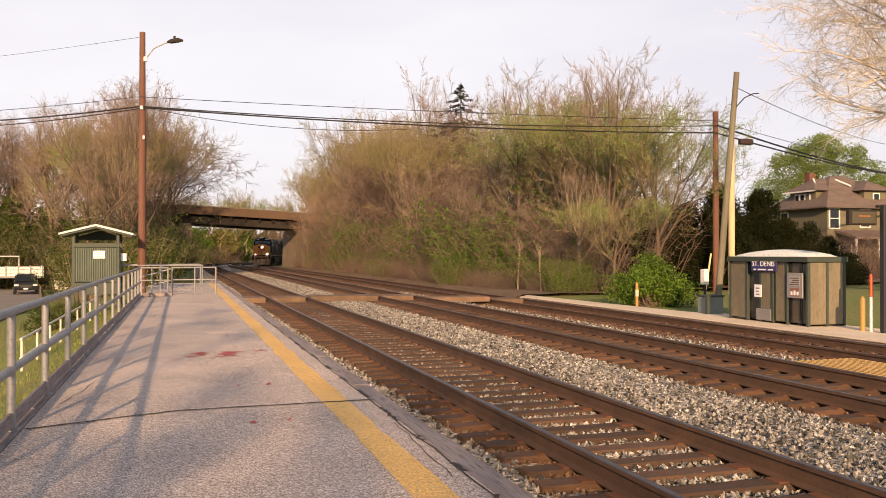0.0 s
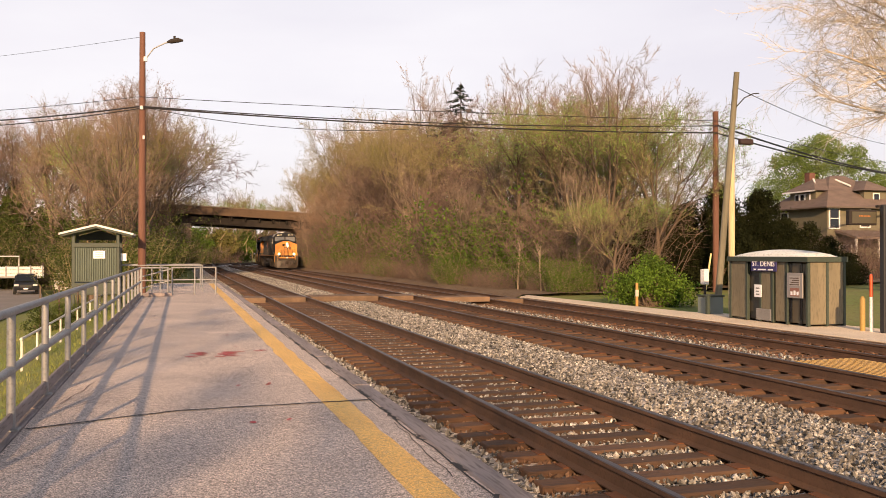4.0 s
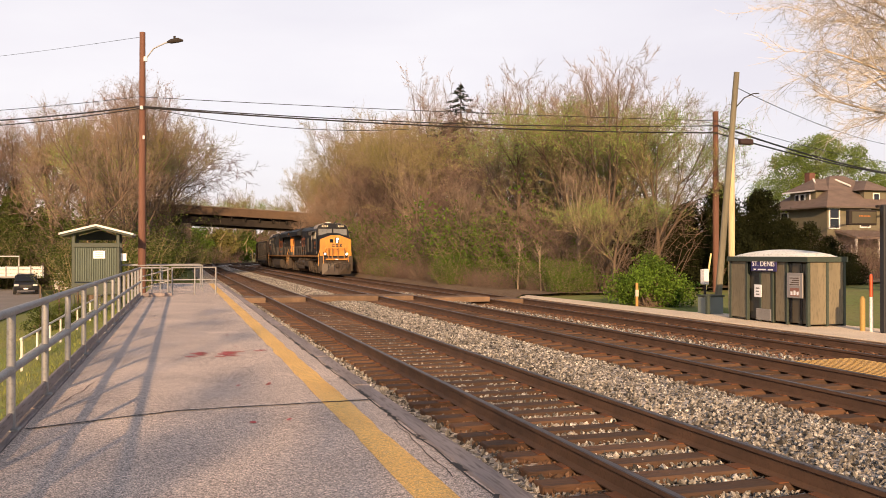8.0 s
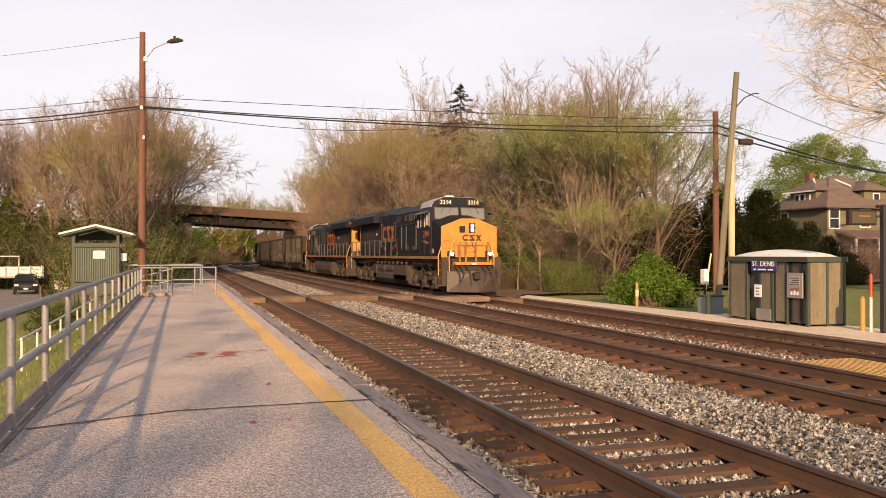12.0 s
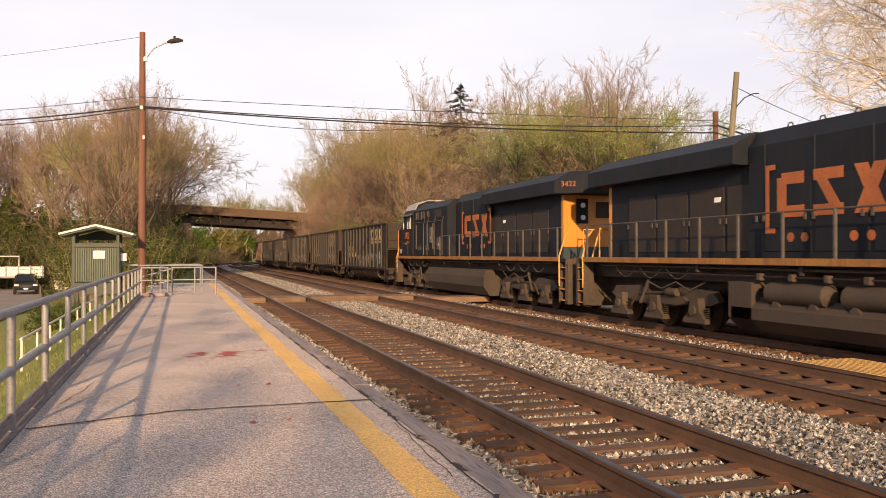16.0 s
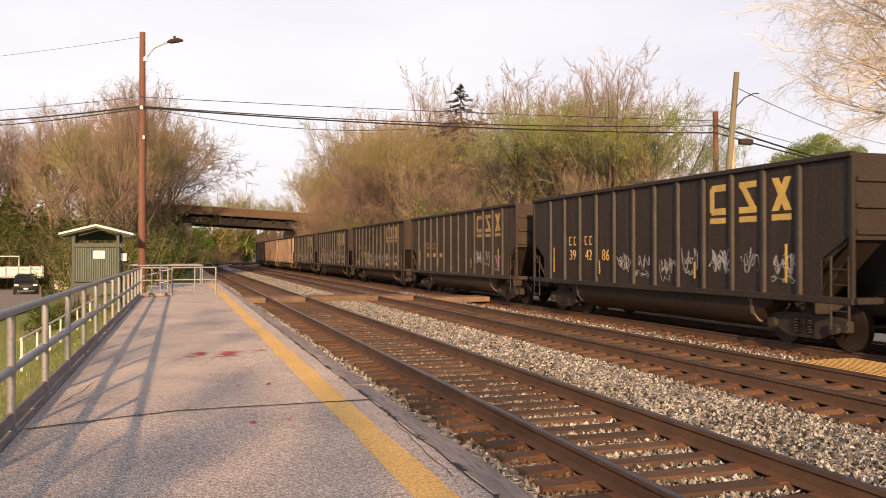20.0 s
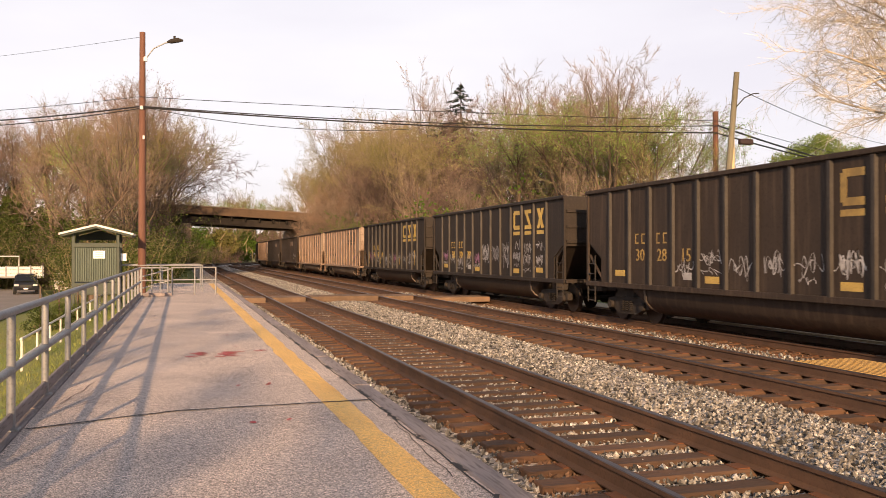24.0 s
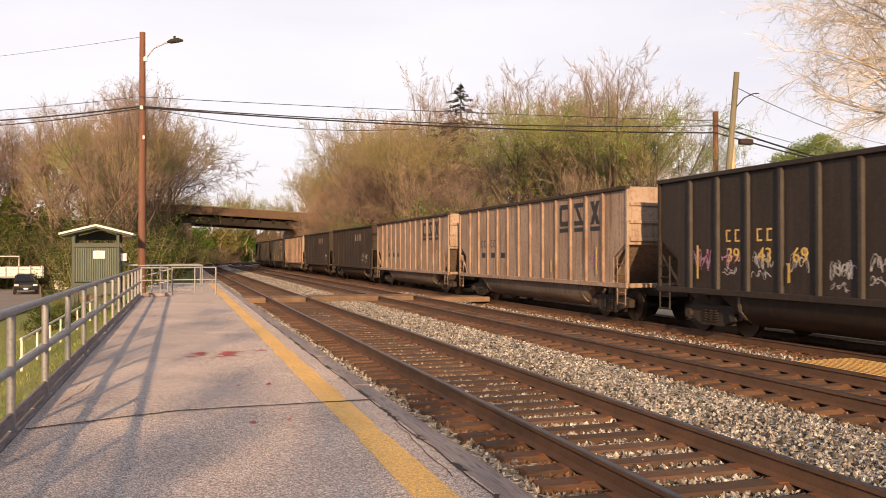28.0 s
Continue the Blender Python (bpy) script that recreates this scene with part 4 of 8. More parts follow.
def locomotive(name, number, lead, tanks):
    """A six-axle road locomotive; its cab end is at -y, its origin at rail level under its middle."""
    D = lambda d: d - HALF                      # distance back along the body
    ex = 9.2 if lead else 9.95                  # where the tall engine section begins
    N = lambda d: d + 0.2 - HALF                # distance back from the nose front
    lo = thing(name, "dark blue diesel locomotive with an orange-yellow nose, " + ("lit headlights" if lead else "coupled backwards"), "locomotive", "locomotives")
    # frame, deck and yellow side sills
    part("frame", Mesh().box(-1.0, 1.0, D(-0.1), D(22.3), 1.25, 1.7, 0.03), M_WHEEL, lo)
    part("deck", Mesh().box(-1.52, 1.52, D(0.15), D(22.2), 1.68, 1.80, 0.01), M_LBLUE, lo)
    for sx in (-1, 1):
        a, b = sorted((sx * 1.525, sx * 1.56))
        for k in range(9):
            part("side_sill", Mesh().box(a, b, D(0.6 + k * 2.36), D(0.6 + k * 2.36 + 2.34), 1.70, 1.85, 0.006), M_SILL, lo)
    # nose
    nose = Mesh()
    ys = [D(0.2), D(1.72)]
    prof0 = [(-1.42, 1.8), (1.42, 1.8), (1.42, 3.28), (0.42, 3.66), (-0.42, 3.66), (-1.42, 3.28)]
    prof1 = [(-1.46, 1.8), (1.46, 1.8), (1.46, 3.62), (0.5, 3.94), (-0.5, 3.94), (-1.46, 3.62)]
    nose.add([(x, ys[0], z) for x, z in prof0] + [(x, ys[1], z) for x, z in prof1],
             [(0, 1, 2, 3, 4, 5), (11, 10, 9, 8, 7, 6)] + [(i, i + 6, (i + 1) % 6 + 6, (i + 1) % 6) for i in range(6)])
    no = part("nose", nose, M_LBLUE, lo)
    part("nose_face", Mesh().prism([(-1.44, 1.45), (1.44, 1.45), (1.44, 3.3), (0.43, 3.69), (-0.43, 3.69), (-1.44, 3.3)], N(-0.03), N(0.0)), M_LYEL, lo, "orange-yellow nose front")
    fy = N(-0.035)
    part("nose_door", Mesh().box(-0.62, 0.28, N(-0.06), N(-0.03), 1.95, 3.42, 0.015), M_LYEL, no)
    part("nose_window", Mesh().box(-0.52, -0.22, N(-0.075), N(-0.055), 3.0, 3.32, 0.03), M_GLASS_DARK, no)
    hl = part("headlight_case", Mesh().box(-0.02, 0.30, N(-0.10), N(-0.03), 2.98, 3.48, 0.03), M_LBLUE, no)
    for z in (3.12, 3.34):
        part("headlight", Mesh().disc((0.14, N(-0.115), z), 0.07, 0.03, "y", 14), M_HEADLIGHT if lead else M_LENS, hl)
    for sx in (-1, 1):
        bx = part("ditch_light_box", Mesh().box(sx * 0.98 - 0.17, sx * 0.98 + 0.17, N(-0.32), N(-0.05), 1.82, 2.12, 0.03), M_UNDER, no)
        part("ditch_light", Mesh().disc((sx * 0.98, N(-0.34), 1.97), 0.075, 0.03, "y", 14), M_HEADLIGHT if lead else M_LENS, bx)
    # block emblem on the nose front
    ms = Mesh()
    fz = lambda k: (N(-0.072 - 0.0015 * k), N(-0.062))
    for k, (a0, a1, z0, z1) in enumerate(((-0.36, -0.28, 2.66, 2.84), (-0.30, -0.06, 2.82, 2.9), (-0.30, -0.06, 2.6, 2.68), (0.0, 0.27, 2.82, 2.9), (0.0, 0.27, 2.6, 2.68))):
        ms.box(a0, a1, *fz(k), z0, z1)
    ms.prism([(0.0, 2.86), (0.1, 2.86), (0.27, 2.64), (0.17, 2.64)], *fz(8))
    for k, sg in enumerate((-1, 1)):
        ms.prism([(0.48 - sg * 0.15, 2.6), (0.48 - sg * 0.05, 2.6), (0.48 + sg * 0.15, 2.9), (0.48 + sg * 0.05, 2.9)], *fz(9 + k))
    part("emblem_shape", ms, M_BLACKMARK, no)
    part("door_handle", Mesh().box(0.12, 0.16, N(-0.1), N(-0.06), 2.3, 2.62), M_STANCHION, no)
    for z in (2.2, 2.5):
        part("hinge", Mesh().box(-0.66, -0.56, N(-0.085), N(-0.06), z, z + 0.12), M_LYEL, no)
    # anticlimber, pilot, plough, steps
    part("anticlimber", Mesh().box(-0.95, 0.95, N(-0.75), N(-0.02), 1.42, 1.56, 0.02), M_LYEL, lo)
    part("pilot", Mesh().box(-1.1, 1.1, N(-0.55), N(-0.3), 0.75, 1.42, 0.03), M_WHEEL, lo)
    plough = Mesh()
    lower = [(-1.32, N(-0.55)), (0, N(-1.5)), (1.32, N(-0.55))]
    upper = [(-1.3, N(-0.5)), (0, N(-0.85)), (1.3, N(-0.5))]
    plough.add([(*q, 0.13) for q in lower] + [(*q, 1.12) for q in upper] + [(q[0], q[1] + 0.06, 0.13) for q in lower] + [(q[0], q[1] + 0.06, 1.12) for q in upper],
               [(0, 1, 4, 3), (1, 2, 5, 4), (6, 9, 10, 7), (7, 10, 11, 8), (0, 6, 7, 1), (1, 7, 8, 2), (3, 4, 10, 9), (4, 5, 11, 10), (0, 3, 9, 6), (2, 8, 11, 5)])
    part("snow_plough", plough, mat("scuffed_plough_steel", (0.085, 0.064, 0.05), (0.05, 0.038, 0.03), 0.6, big=1.5, fine=14, streak=(0.06, 0.045, 0.035, 0.6)), lo, "grimy steel snow plough")
    cp = part("coupler", Mesh().box(-0.14, 0.14, N(-1.15), N(-0.5), 0.78, 1.05, 0.04), M_WHEEL, lo)
    part("knuckle", Mesh().box(-0.2, 0.12, N(-1.35), N(-1.1), 0.72, 1.1, 0.06), M_WHEEL, cp)
    part("coupler", Mesh().box(-0.14, 0.14, D(22.3), D(23.0), 0.78, 1.05, 0.04), M_WHEEL, lo)
    for k, (x, drop) in enumerate(((-0.95, 0.5), (-0.72, 0.62), (-0.4, 0.42), (0.42, 0.45), (0.7, 0.66), (0.98, 0.5))):
        part("air_hose", Mesh().tube([(x, N(-0.56), 1.36), (x + 0.04, N(-0.9), 1.25), (x + 0.1, N(-1.12), 1.0), (x + 0.12 * (-1) ** k, N(-1.15), drop)], 0.024, 6), M_BLACKMARK, lo, smooth=True)
    for x0, x1 in ((-0.9, -0.2), (0.2, 0.9)):
        part("uncoupling_lever", Mesh().tube([(x0, N(-0.8), 1.22), ((x0 + x1) / 2, N(-0.95), 1.12), (x1, N(-1.0), 1.1)], 0.018, 5), M_STANCHION, lo)
    for end, yy, sg in ((0, N(-0.4), -1), (1, D(22.35), 1)):
        for sx in (-1, 1):
            st = part("step_well", Mesh().box(sx * 1.3 - 0.22, sx * 1.3 + 0.22, min(yy, yy - sg * 0.12), max(yy, yy - sg * 0.12), 0.4, 1.8, 0.01), M_UNDER, lo)
            a, b = sorted((sx * 1.18, sx * 1.54))
            for z in (0.42, 0.78, 1.14, 1.5):
                part("step", Mesh().box(a, b, min(yy - sg * 0.12, yy - sg * 0.5), max(yy - sg * 0.12, yy - sg * 0.5), z, z + 0.022), M_HANDRAIL, st, "orange-edged step")
            part("step_side", Mesh().box(a, b, min(yy - sg * 0.5, yy - sg * 0.54), max(yy - sg * 0.5, yy - sg * 0.54), 0.35, 1.8, 0.005), M_UNDER, st)
            inner = 1.1 if end == 0 else 0.9
            part("grab_rail", Mesh().tube([(sx * 1.54, yy - sg * 0.5, 0.9), (sx * 1.55, yy - sg * 0.5, 1.85), (sx * 1.36, yy - sg * 0.45, 2.5), (sx * 1.28, yy - sg * 0.42, 2.66)], 0.024, 6), M_HANDRAIL, lo, smooth=True)
            part("grab_rail", Mesh().tube([(sx * (inner + 0.03), yy, 0.95), (sx * (inner + 0.06), yy, 1.8), (sx * (inner - 0.14), yy, 2.5), (sx * (inner - 0.3), yy + sg * 0.05, 2.72)], 0.024, 6), M_HANDRAIL, lo, smooth=True)
    for sx in (-1, 1):
        a, b = sorted((sx * 1.44, sx * 1.52))
        part("step_skirt", Mesh().prism([(N(-0.35), 0.4), (D(0.35), 0.45), (D(0.5), 1.66), (N(-0.35), 1.66)], a, b, "x"), M_UNDER, lo, "grimy grey step panel")
        part("grab_iron", Mesh().tube([(sx * 1.3, N(-0.07), 2.62), (sx * 0.98, N(-0.07), 2.62)], 0.018, 5), M_LYEL, no)
        part("grab_iron", Mesh().tube([(sx * 1.15, N(-0.07), 2.2), (sx * 0.9, N(-0.07), 2.25)], 0.018, 5), M_LYEL, no)
    # front hand rail
    part("front_rail", Mesh().tube([(-0.95, N(-0.6), 2.5), (-0.8, N(-0.7), 2.56), (0.8, N(-0.7), 2.56), (0.95, N(-0.6), 2.5)], 0.024, 6), M_HANDRAIL, lo, smooth=True)
    for x in (-0.72, -0.4, 0.12, 0.72):
        part("front_stanchion", Mesh().box(x - 0.045, x + 0.045, N(-0.73), N(-0.67), 1.55, 2.55, 0.012), M_SILL, lo)
    part("safety_chain", Mesh().tube([(-0.36 + 0.06 * k, N(-0.71), 2.44 - 1.1 * (0.24 ** 2 - (0.06 * k - 0.24) ** 2) * 3.4) for k in range(9)], 0.014, 5), M_STANCHION, lo)
    part("drawbar_plate", Mesh().box(-0.12, 0.12, N(-0.78), N(-0.75), 1.44, 1.52), M_SIGNWHITE, lo)
    # cab
    cab_poly = [(-1.54, 1.87), (1.54, 1.87), (1.54, 4.12), (1.3, 4.62), (0.75, 4.84), (-0.75, 4.84), (-1.3, 4.62), (-1.54, 4.12)]
    cabm = Mesh()
    back, front_up = D(3.75), D(1.8)
    n = len(cab_poly)
    cabm.add([(x, D(1.6) if z < 3.9 else front_up - (0.1 if z < 4.3 else 0.0), z) for x, z in cab_poly] + [(x, back, z) for x, z in cab_poly],
             [tuple(range(n)), tuple(reversed(range(n, 2 * n)))] + [(i, i + n, (i + 1) % n + n, (i + 1) % n) for i in range(n)])
    cab = part("cab", cabm, M_LBLUE, lo, "dark blue cab")
    part("cab_roof", Mesh().prism([(-1.46, 4.34), (-1.32, 4.64), (-0.76, 4.86), (0.76, 4.86), (1.32, 4.64), (1.46, 4.34), (1.42, 4.34), (1.28, 4.61), (0.75, 4.82), (-0.75, 4.82), (-1.28, 4.61), (-1.42, 4.34)], D(1.85), D(3.85)), M_LROOF, cab, "pale grey cab roof")
    for sx in (-1, 1):
        a, b = sorted((sx * 0.1, sx * 1.3))
        slab = lambda x0, x1, z0, z1, o0, o1: Mesh().add([(x, D(1.6 + (z - 3.62) * 0.18 - o), z) for o in (o0, o1) for x, z in ((x0, z0), (x1, z0), (x1, z1), (x0, z1))],
                                                         [(0, 1, 2, 3), (7, 6, 5, 4), (0, 4, 5, 1), (1, 5, 6, 2), (2, 6, 7, 3), (3, 7, 4, 0)])
        part("windscreen", slab(a, b, 3.74, 4.28, -0.04, 0.045), M_GLASS_SKYTINT, cab, "windscreen with the sky's reflection painted in grey")
        for q0, q1, z0, z1 in ((a - 0.04, a, 3.7, 4.32), (b, b + 0.04, 3.7, 4.32), (a, b, 4.28, 4.32), (a, b, 3.7, 3.74)):
            part("windscreen_frame", slab(q0, q1, z0, z1, -0.02, 0.06), M_STANCHION, cab)
        for q in (0.45, 0.85):
            part("wiper", Mesh().tube([(sx * q, D(1.62), 4.34), (sx * (q + 0.16), D(1.54), 4.0)], 0.012, 5), M_BLACKMARK, cab)
        nb = part("number_board", Mesh().box(sx * 0.74 - 0.36, sx * 0.74 + 0.36, D(1.66), D(1.85), 4.42, 4.72, 0.02), M_BLACKMARK, cab)
        letters("lettering", number, 0.30, M_CREAM, nb, Matrix.Translation((sx * 0.74, D(1.655), 4.57)) @ FRONT)
        xs = sx * 1.545
        a, b = sorted((xs - sx * 0.02, xs + sx * 0.012))
        # no opening: a black panel stands in for the unlit cab interior
        win = part("side_window", Mesh().box(a, b, D(1.85), D(3.35), 3.38, 4.02, 0.01), M_BLACKMARK, cab, "side window with its dark interior painted black")
        a, b = sorted((xs + sx * 0.008, xs + sx * 0.03))
        for y0, y1 in ((1.80, 1.84), (2.62, 2.64), (3.28, 3.34)):
            part("window_post", Mesh().box(a, b, D(y0), D(y1), 3.34, 4.05), M_FRAME_AND_GLINT, win)
        # the lead cab's pane is opaque and pale, a painted reflection
        part("pane", Mesh().box(a, b, D(2.12 if lead else 2.75), D(2.36 if lead else 3.2), 3.42, 3.98), M_FRAME_AND_GLINT if lead else M_GLASS_SKYTINT, win, "window pane painted pale for its reflection" if lead else "")
        part("sunshade", Mesh().add([(xs, D(1.75), 4.1), (xs, D(3.8), 4.1), (xs + sx * 0.3, D(3.8), 3.98), (xs + sx * 0.3, D(1.7), 3.98), (xs, D(1.7), 4.13), (xs, D(3.8), 4.13), (xs + sx * 0.3, D(3.8), 4.01), (xs + sx * 0.3, D(1.7), 4.01)],
             [(0, 1, 2, 3), (4, 5, 6, 7), (0, 1, 5, 4), (1, 2, 6, 5), (2, 3, 7, 6), (3, 0, 4, 7)]), M_STANCHION, cab)
        part("mirror", Mesh().box(min(xs + sx * 0.1, xs + sx * 0.16), max(xs + sx * 0.1, xs + sx * 0.16), D(3.4), D(3.55), 3.3, 3.7, 0.02), M_LROOF, cab)
        letters("road_number", number, 0.52, M_LORANGE, cab, Matrix.Translation((sx * 1.548, D(2.45), 2.95)) @ (SIDE if sx < 0 else SIDE_R), "faded orange road number")
        a, b = sorted((sx * 1.542, sx * 1.549))
        part("lightning_stripe", Mesh().prism([(D(1.75), 2.55), (D(2.5), 2.6), (D(2.45), 2.66), (D(3.2), 2.62), (D(2.45), 2.52), (D(2.5), 2.45)], a, b, "x"), M_LORANGE, cab)
        for y0 in (1.75, 2.75):
            vt = part("vent", Mesh().box(*sorted((sx * 1.535, sx * 1.546)), D(y0), D(y0 + 0.8), 1.98, 2.4), M_GRILLE, cab)
            for k in range(7):
                part("vent_slat", Mesh().box(*sorted((sx * 1.546, sx * 1.562)), D(y0 + 0.02), D(y0 + 0.78), 2.0 + k * 0.057, 2.03 + k * 0.057), M_LBLUE, vt)
        for y0 in (1.4, 2.65, 3.7):
            part("panel_seam", Mesh().box(*sorted((sx * 1.54, sx * 1.552)), D(y0), D(y0 + 0.025), 1.9, 3.3), M_BLACKMARK, cab)
        part("battery_panel", Mesh().box(*sorted((sx * 1.55, sx * 1.56)), D(1.0), D(1.35), 2.0, 2.22), M_LROOF, cab)
    if not lead:
        for sx in (-1, 1):
            for y0, z0, z1 in ((6.9, 2.5, 3.3), (8.2, 2.15, 2.75)):
                bx = part("side_cabinet", Mesh().box(*sorted((sx * 1.5, sx * 1.6)), D(y0), D(y0 + 0.42), z0, z1, 0.02), M_STANCHION, lo)
                part("cabinet_latch", Mesh().box(*sorted((sx * 1.6, sx * 1.615)), D(y0 + 0.3), D(y0 + 0.36), z0 + 0.2, z0 + 0.32), M_LROOF, bx)
            for y0 in (5.7, 6.35, 7.6, 8.9):
                part("conduit", Mesh().tube([(sx * 1.53, D(y0), 1.9), (sx * 1.53, D(y0), 3.5), (sx * 1.5, D(y0 + 0.15), 3.75)], 0.022, 6), M_STANCHION, lo, smooth=True)
    part("horn", Mesh().tube([(0.3, D(2.6), 4.93), (0.3, D(2.2), 4.93), (0.3, D(2.05), 4.93)], [0.03, 0.05, 0.1], 8), M_BLACKMARK, cab, smooth=True)
    part("antenna_dome", Mesh().disc((-0.3, D(2.4), 4.9), 0.25, 0.1, "z", 12), M_WHITE, cab)
    # equipment cabinets behind the cab
    part("equipment_cabinet", Mesh().prism([(-1.5, 1.87), (1.5, 1.87), (1.5, 4.24), (1.15, 4.58), (-1.15, 4.58), (-1.5, 4.24)], D(3.76), D(ex - 0.3)), M_LBLUE, lo)
    for sx in (-1, 1):
        for y0, y1, z0, z1 in ((5.0, 5.9, 3.75, 4.15), (6.25, 6.7, 3.82, 4.12), (4.05, 4.75, 3.75, 4.15)):
            gr = part("louvre", Mesh().box(*sorted((sx * 1.49, sx * 1.515)), D(y0), D(y1), z0, z1), M_GRILLE, lo)
            for k in range(4):
                yy = D(y0 + (y1 - y0) * (k + 0.5) / 4)
                part("louvre_bar", Mesh().box(*sorted((sx * 1.515, sx * 1.54)), yy - 0.03, yy + 0.03, z0, z1), M_STANCHION if k % 2 else M_LBLUE, gr)
        part("brown_panel", Mesh().box(*sorted((sx * 1.485, sx * 1.512)), D(7.6), D(8.7), 3.75, 4.1, 0.008), M_GRILLE, lo)
        for y0, y1, z0, z1 in ((4.2, 6.3, 2.6, 3.55), (6.35, 7.3, 2.35, 3.45), (7.35, 8.6, 2.2, 3.5)):
            part("door", Mesh().box(*sorted((sx * 1.495, sx * 1.512)), D(y0), D(y1), z0, z1, 0.006), M_LBLUE, lo)
        for y0 in (4.3, 6.35, 7.35):
            part("door_frame_bar", Mesh().box(*sorted((sx * 1.51, sx * 1.56)), D(y0), D(y0 + 0.06), 2.2, 3.5, 0.01), M_STANCHION, lo)
        for y0 in (4.6, 6.0):
            vt = part("vent", Mesh().box(*sorted((sx * 1.5, sx * 1.515)), D(y0), D(y0 + 0.6), 2.15, 2.4), M_GRILLE, lo)
            for k in range(4):
                part("vent_slat", Mesh().box(*sorted((sx * 1.515, sx * 1.53)), D(y0), D(y0 + 0.6), 2.17 + k * 0.06, 2.2 + k * 0.06), M_STANCHION, vt)
    # engine hood, tall exhaust section, radiator wings
    part("engine_hood", Mesh().prism([(-1.02, 1.8), (1.02, 1.8), (1.02, 4.3), (0.8, 4.6), (-0.8, 4.6), (-1.02, 4.3)], D(ex - 0.3), D(20.95)), M_LBLUE, lo)
    part("exhaust_section", Mesh().prism([(-1.16, 1.8), (1.16, 1.8), (1.16, 4.36), (0.9, 4.72), (-0.9, 4.72), (-1.16, 4.36)], D(ex), D(14.4)), M_LBLUE, lo)
    part("exhaust_stack", Mesh().box(-0.3, 0.3, D(ex + 1.2), D(ex + 1.9), 4.7, 4.84, 0.02), M_GRILLE, lo)
    for k in range(5):
        part("lifting_eye", Mesh().tube([(-0.86, D(ex + 0.3 + k * 0.95), 4.7), (-0.86, D(ex + 0.35 + k * 0.95), 4.8), (-0.86, D(ex + 0.45 + k * 0.95), 4.8), (-0.86, D(ex + 0.5 + k * 0.95), 4.7)], 0.018, 5), M_STANCHION, lo)
    for sx in (-1, 1):
        for k in range(4):
            part("conduit_clip", Mesh().box(*sorted((sx * 1.0, sx * 1.42)), D(5.2 + k * 3.6), D(5.3 + k * 3.6), 1.5, 1.68), M_UNDER, lo)
        part("sill_pipe", Mesh().tube([(sx * 1.36, D(1.5), 1.62), (sx * 1.36, D(11), 1.6), (sx * 1.36, D(21), 1.62)], 0.03, 6), M_UNDER, lo, smooth=True)
    wing = Mesh()
    wpoly = [(-1.55, 3.98), (1.55, 3.98), (1.55, 4.42), (0.95, 4.74), (-0.95, 4.74), (-1.55, 4.42)]
    wing.prism(wpoly, D(14.45), D(21.5))
    wg = part("radiator_wing", wing, M_LBLUE, lo, "overhanging dark radiator section")
    part("wing_end", Mesh().add([(-1.55, D(21.5), 3.98), (1.55, D(21.5), 3.98), (1.55, D(21.5), 4.42), (0.95, D(21.5), 4.74), (-0.95, D(21.5), 4.74), (-1.55, D(21.5), 4.42),
                                  (-0.8, D(22.15), 3.98), (0.8, D(22.15), 3.98), (0.8, D(22.15), 4.4), (0.6, D(22.15), 4.7), (-0.6, D(22.15), 4.7), (-0.8, D(22.15), 4.4)],
         [(6, 7, 8, 9, 10, 11)] + [(i, i + 6, (i + 1) % 6 + 6, (i + 1) % 6) for i in range(6)] + [(5, 4, 3, 2, 1, 0)]), M_LBLUE, wg)
    part("radiator_grille", Mesh().box(-0.9, 0.9, D(14.7), D(20.6), 4.72, 4.765), M_GRILLE, wg)
    for sx in (-1, 1):
        part("wing_seam", Mesh().box(*sorted((sx * 1.545, sx * 1.565)), D(14.45), D(15.2), 4.0, 4.4, 0.01), M_LBLUE, wg)
        letters("road_number", number, 0.26, M_LORANGE, wg,
             Matrix.Translation((sx * 1.19, D(21.83), 4.28)) @ Matrix.Rotation(-sx * math.atan2(0.65, 0.75), 4, "Z") @ Matrix(((-1, 0, 0, 0), (0, 0, 1, 0.012), (0, 1, 0, 0), (0, 0, 0, 1))))
        for k in range(7):
            y0 = 9.4 + k * 1.52
            xx = 1.17 if y0 < 13 else 1.03
            if y0 < ex:
                continue
            # rear doors are blue too; brownish reflections are put into their colour
            part("hood_door", Mesh().box(*sorted((sx * (xx - 0.01), sx * (xx + 0.012))), D(y0), D(y0 + 1.4), 2.0, 3.55, 0.006), M_LBLUE if k < 3 else M_GRILLE, lo)
        for k in range(14):
            y0 = 9.48 + k * 0.76
            xx = 1.185 if y0 < 14.3 else 1.045
            if y0 < ex:
                continue
            part("door_latch", Mesh().box(*sorted((sx * xx, sx * (xx + 0.02))), D(y0 + (0.55 if k % 2 else 0.03)), D(y0 + (0.63 if k % 2 else 0.11)), 2.66, 2.8, 0.004), M_STANCHION, lo)
        part("grab_rail", Mesh().tube([(sx * 1.53, D(3.9), 3.62), (sx * 1.56, D(4.0), 3.62), (sx * 1.56, D(8.6), 3.56), (sx * 1.53, D(8.7), 3.56)], 0.016, 5), M_STANCHION, lo, smooth=True)
        for k in range(1, 4):
            part("hood_seam", Mesh().box(*sorted((sx * 1.16, sx * 1.172)), D(9.3 + k * 1.52) - 0.012, D(9.3 + k * 1.52) + 0.012, 3.56, 4.4), M_BLACKMARK, lo)
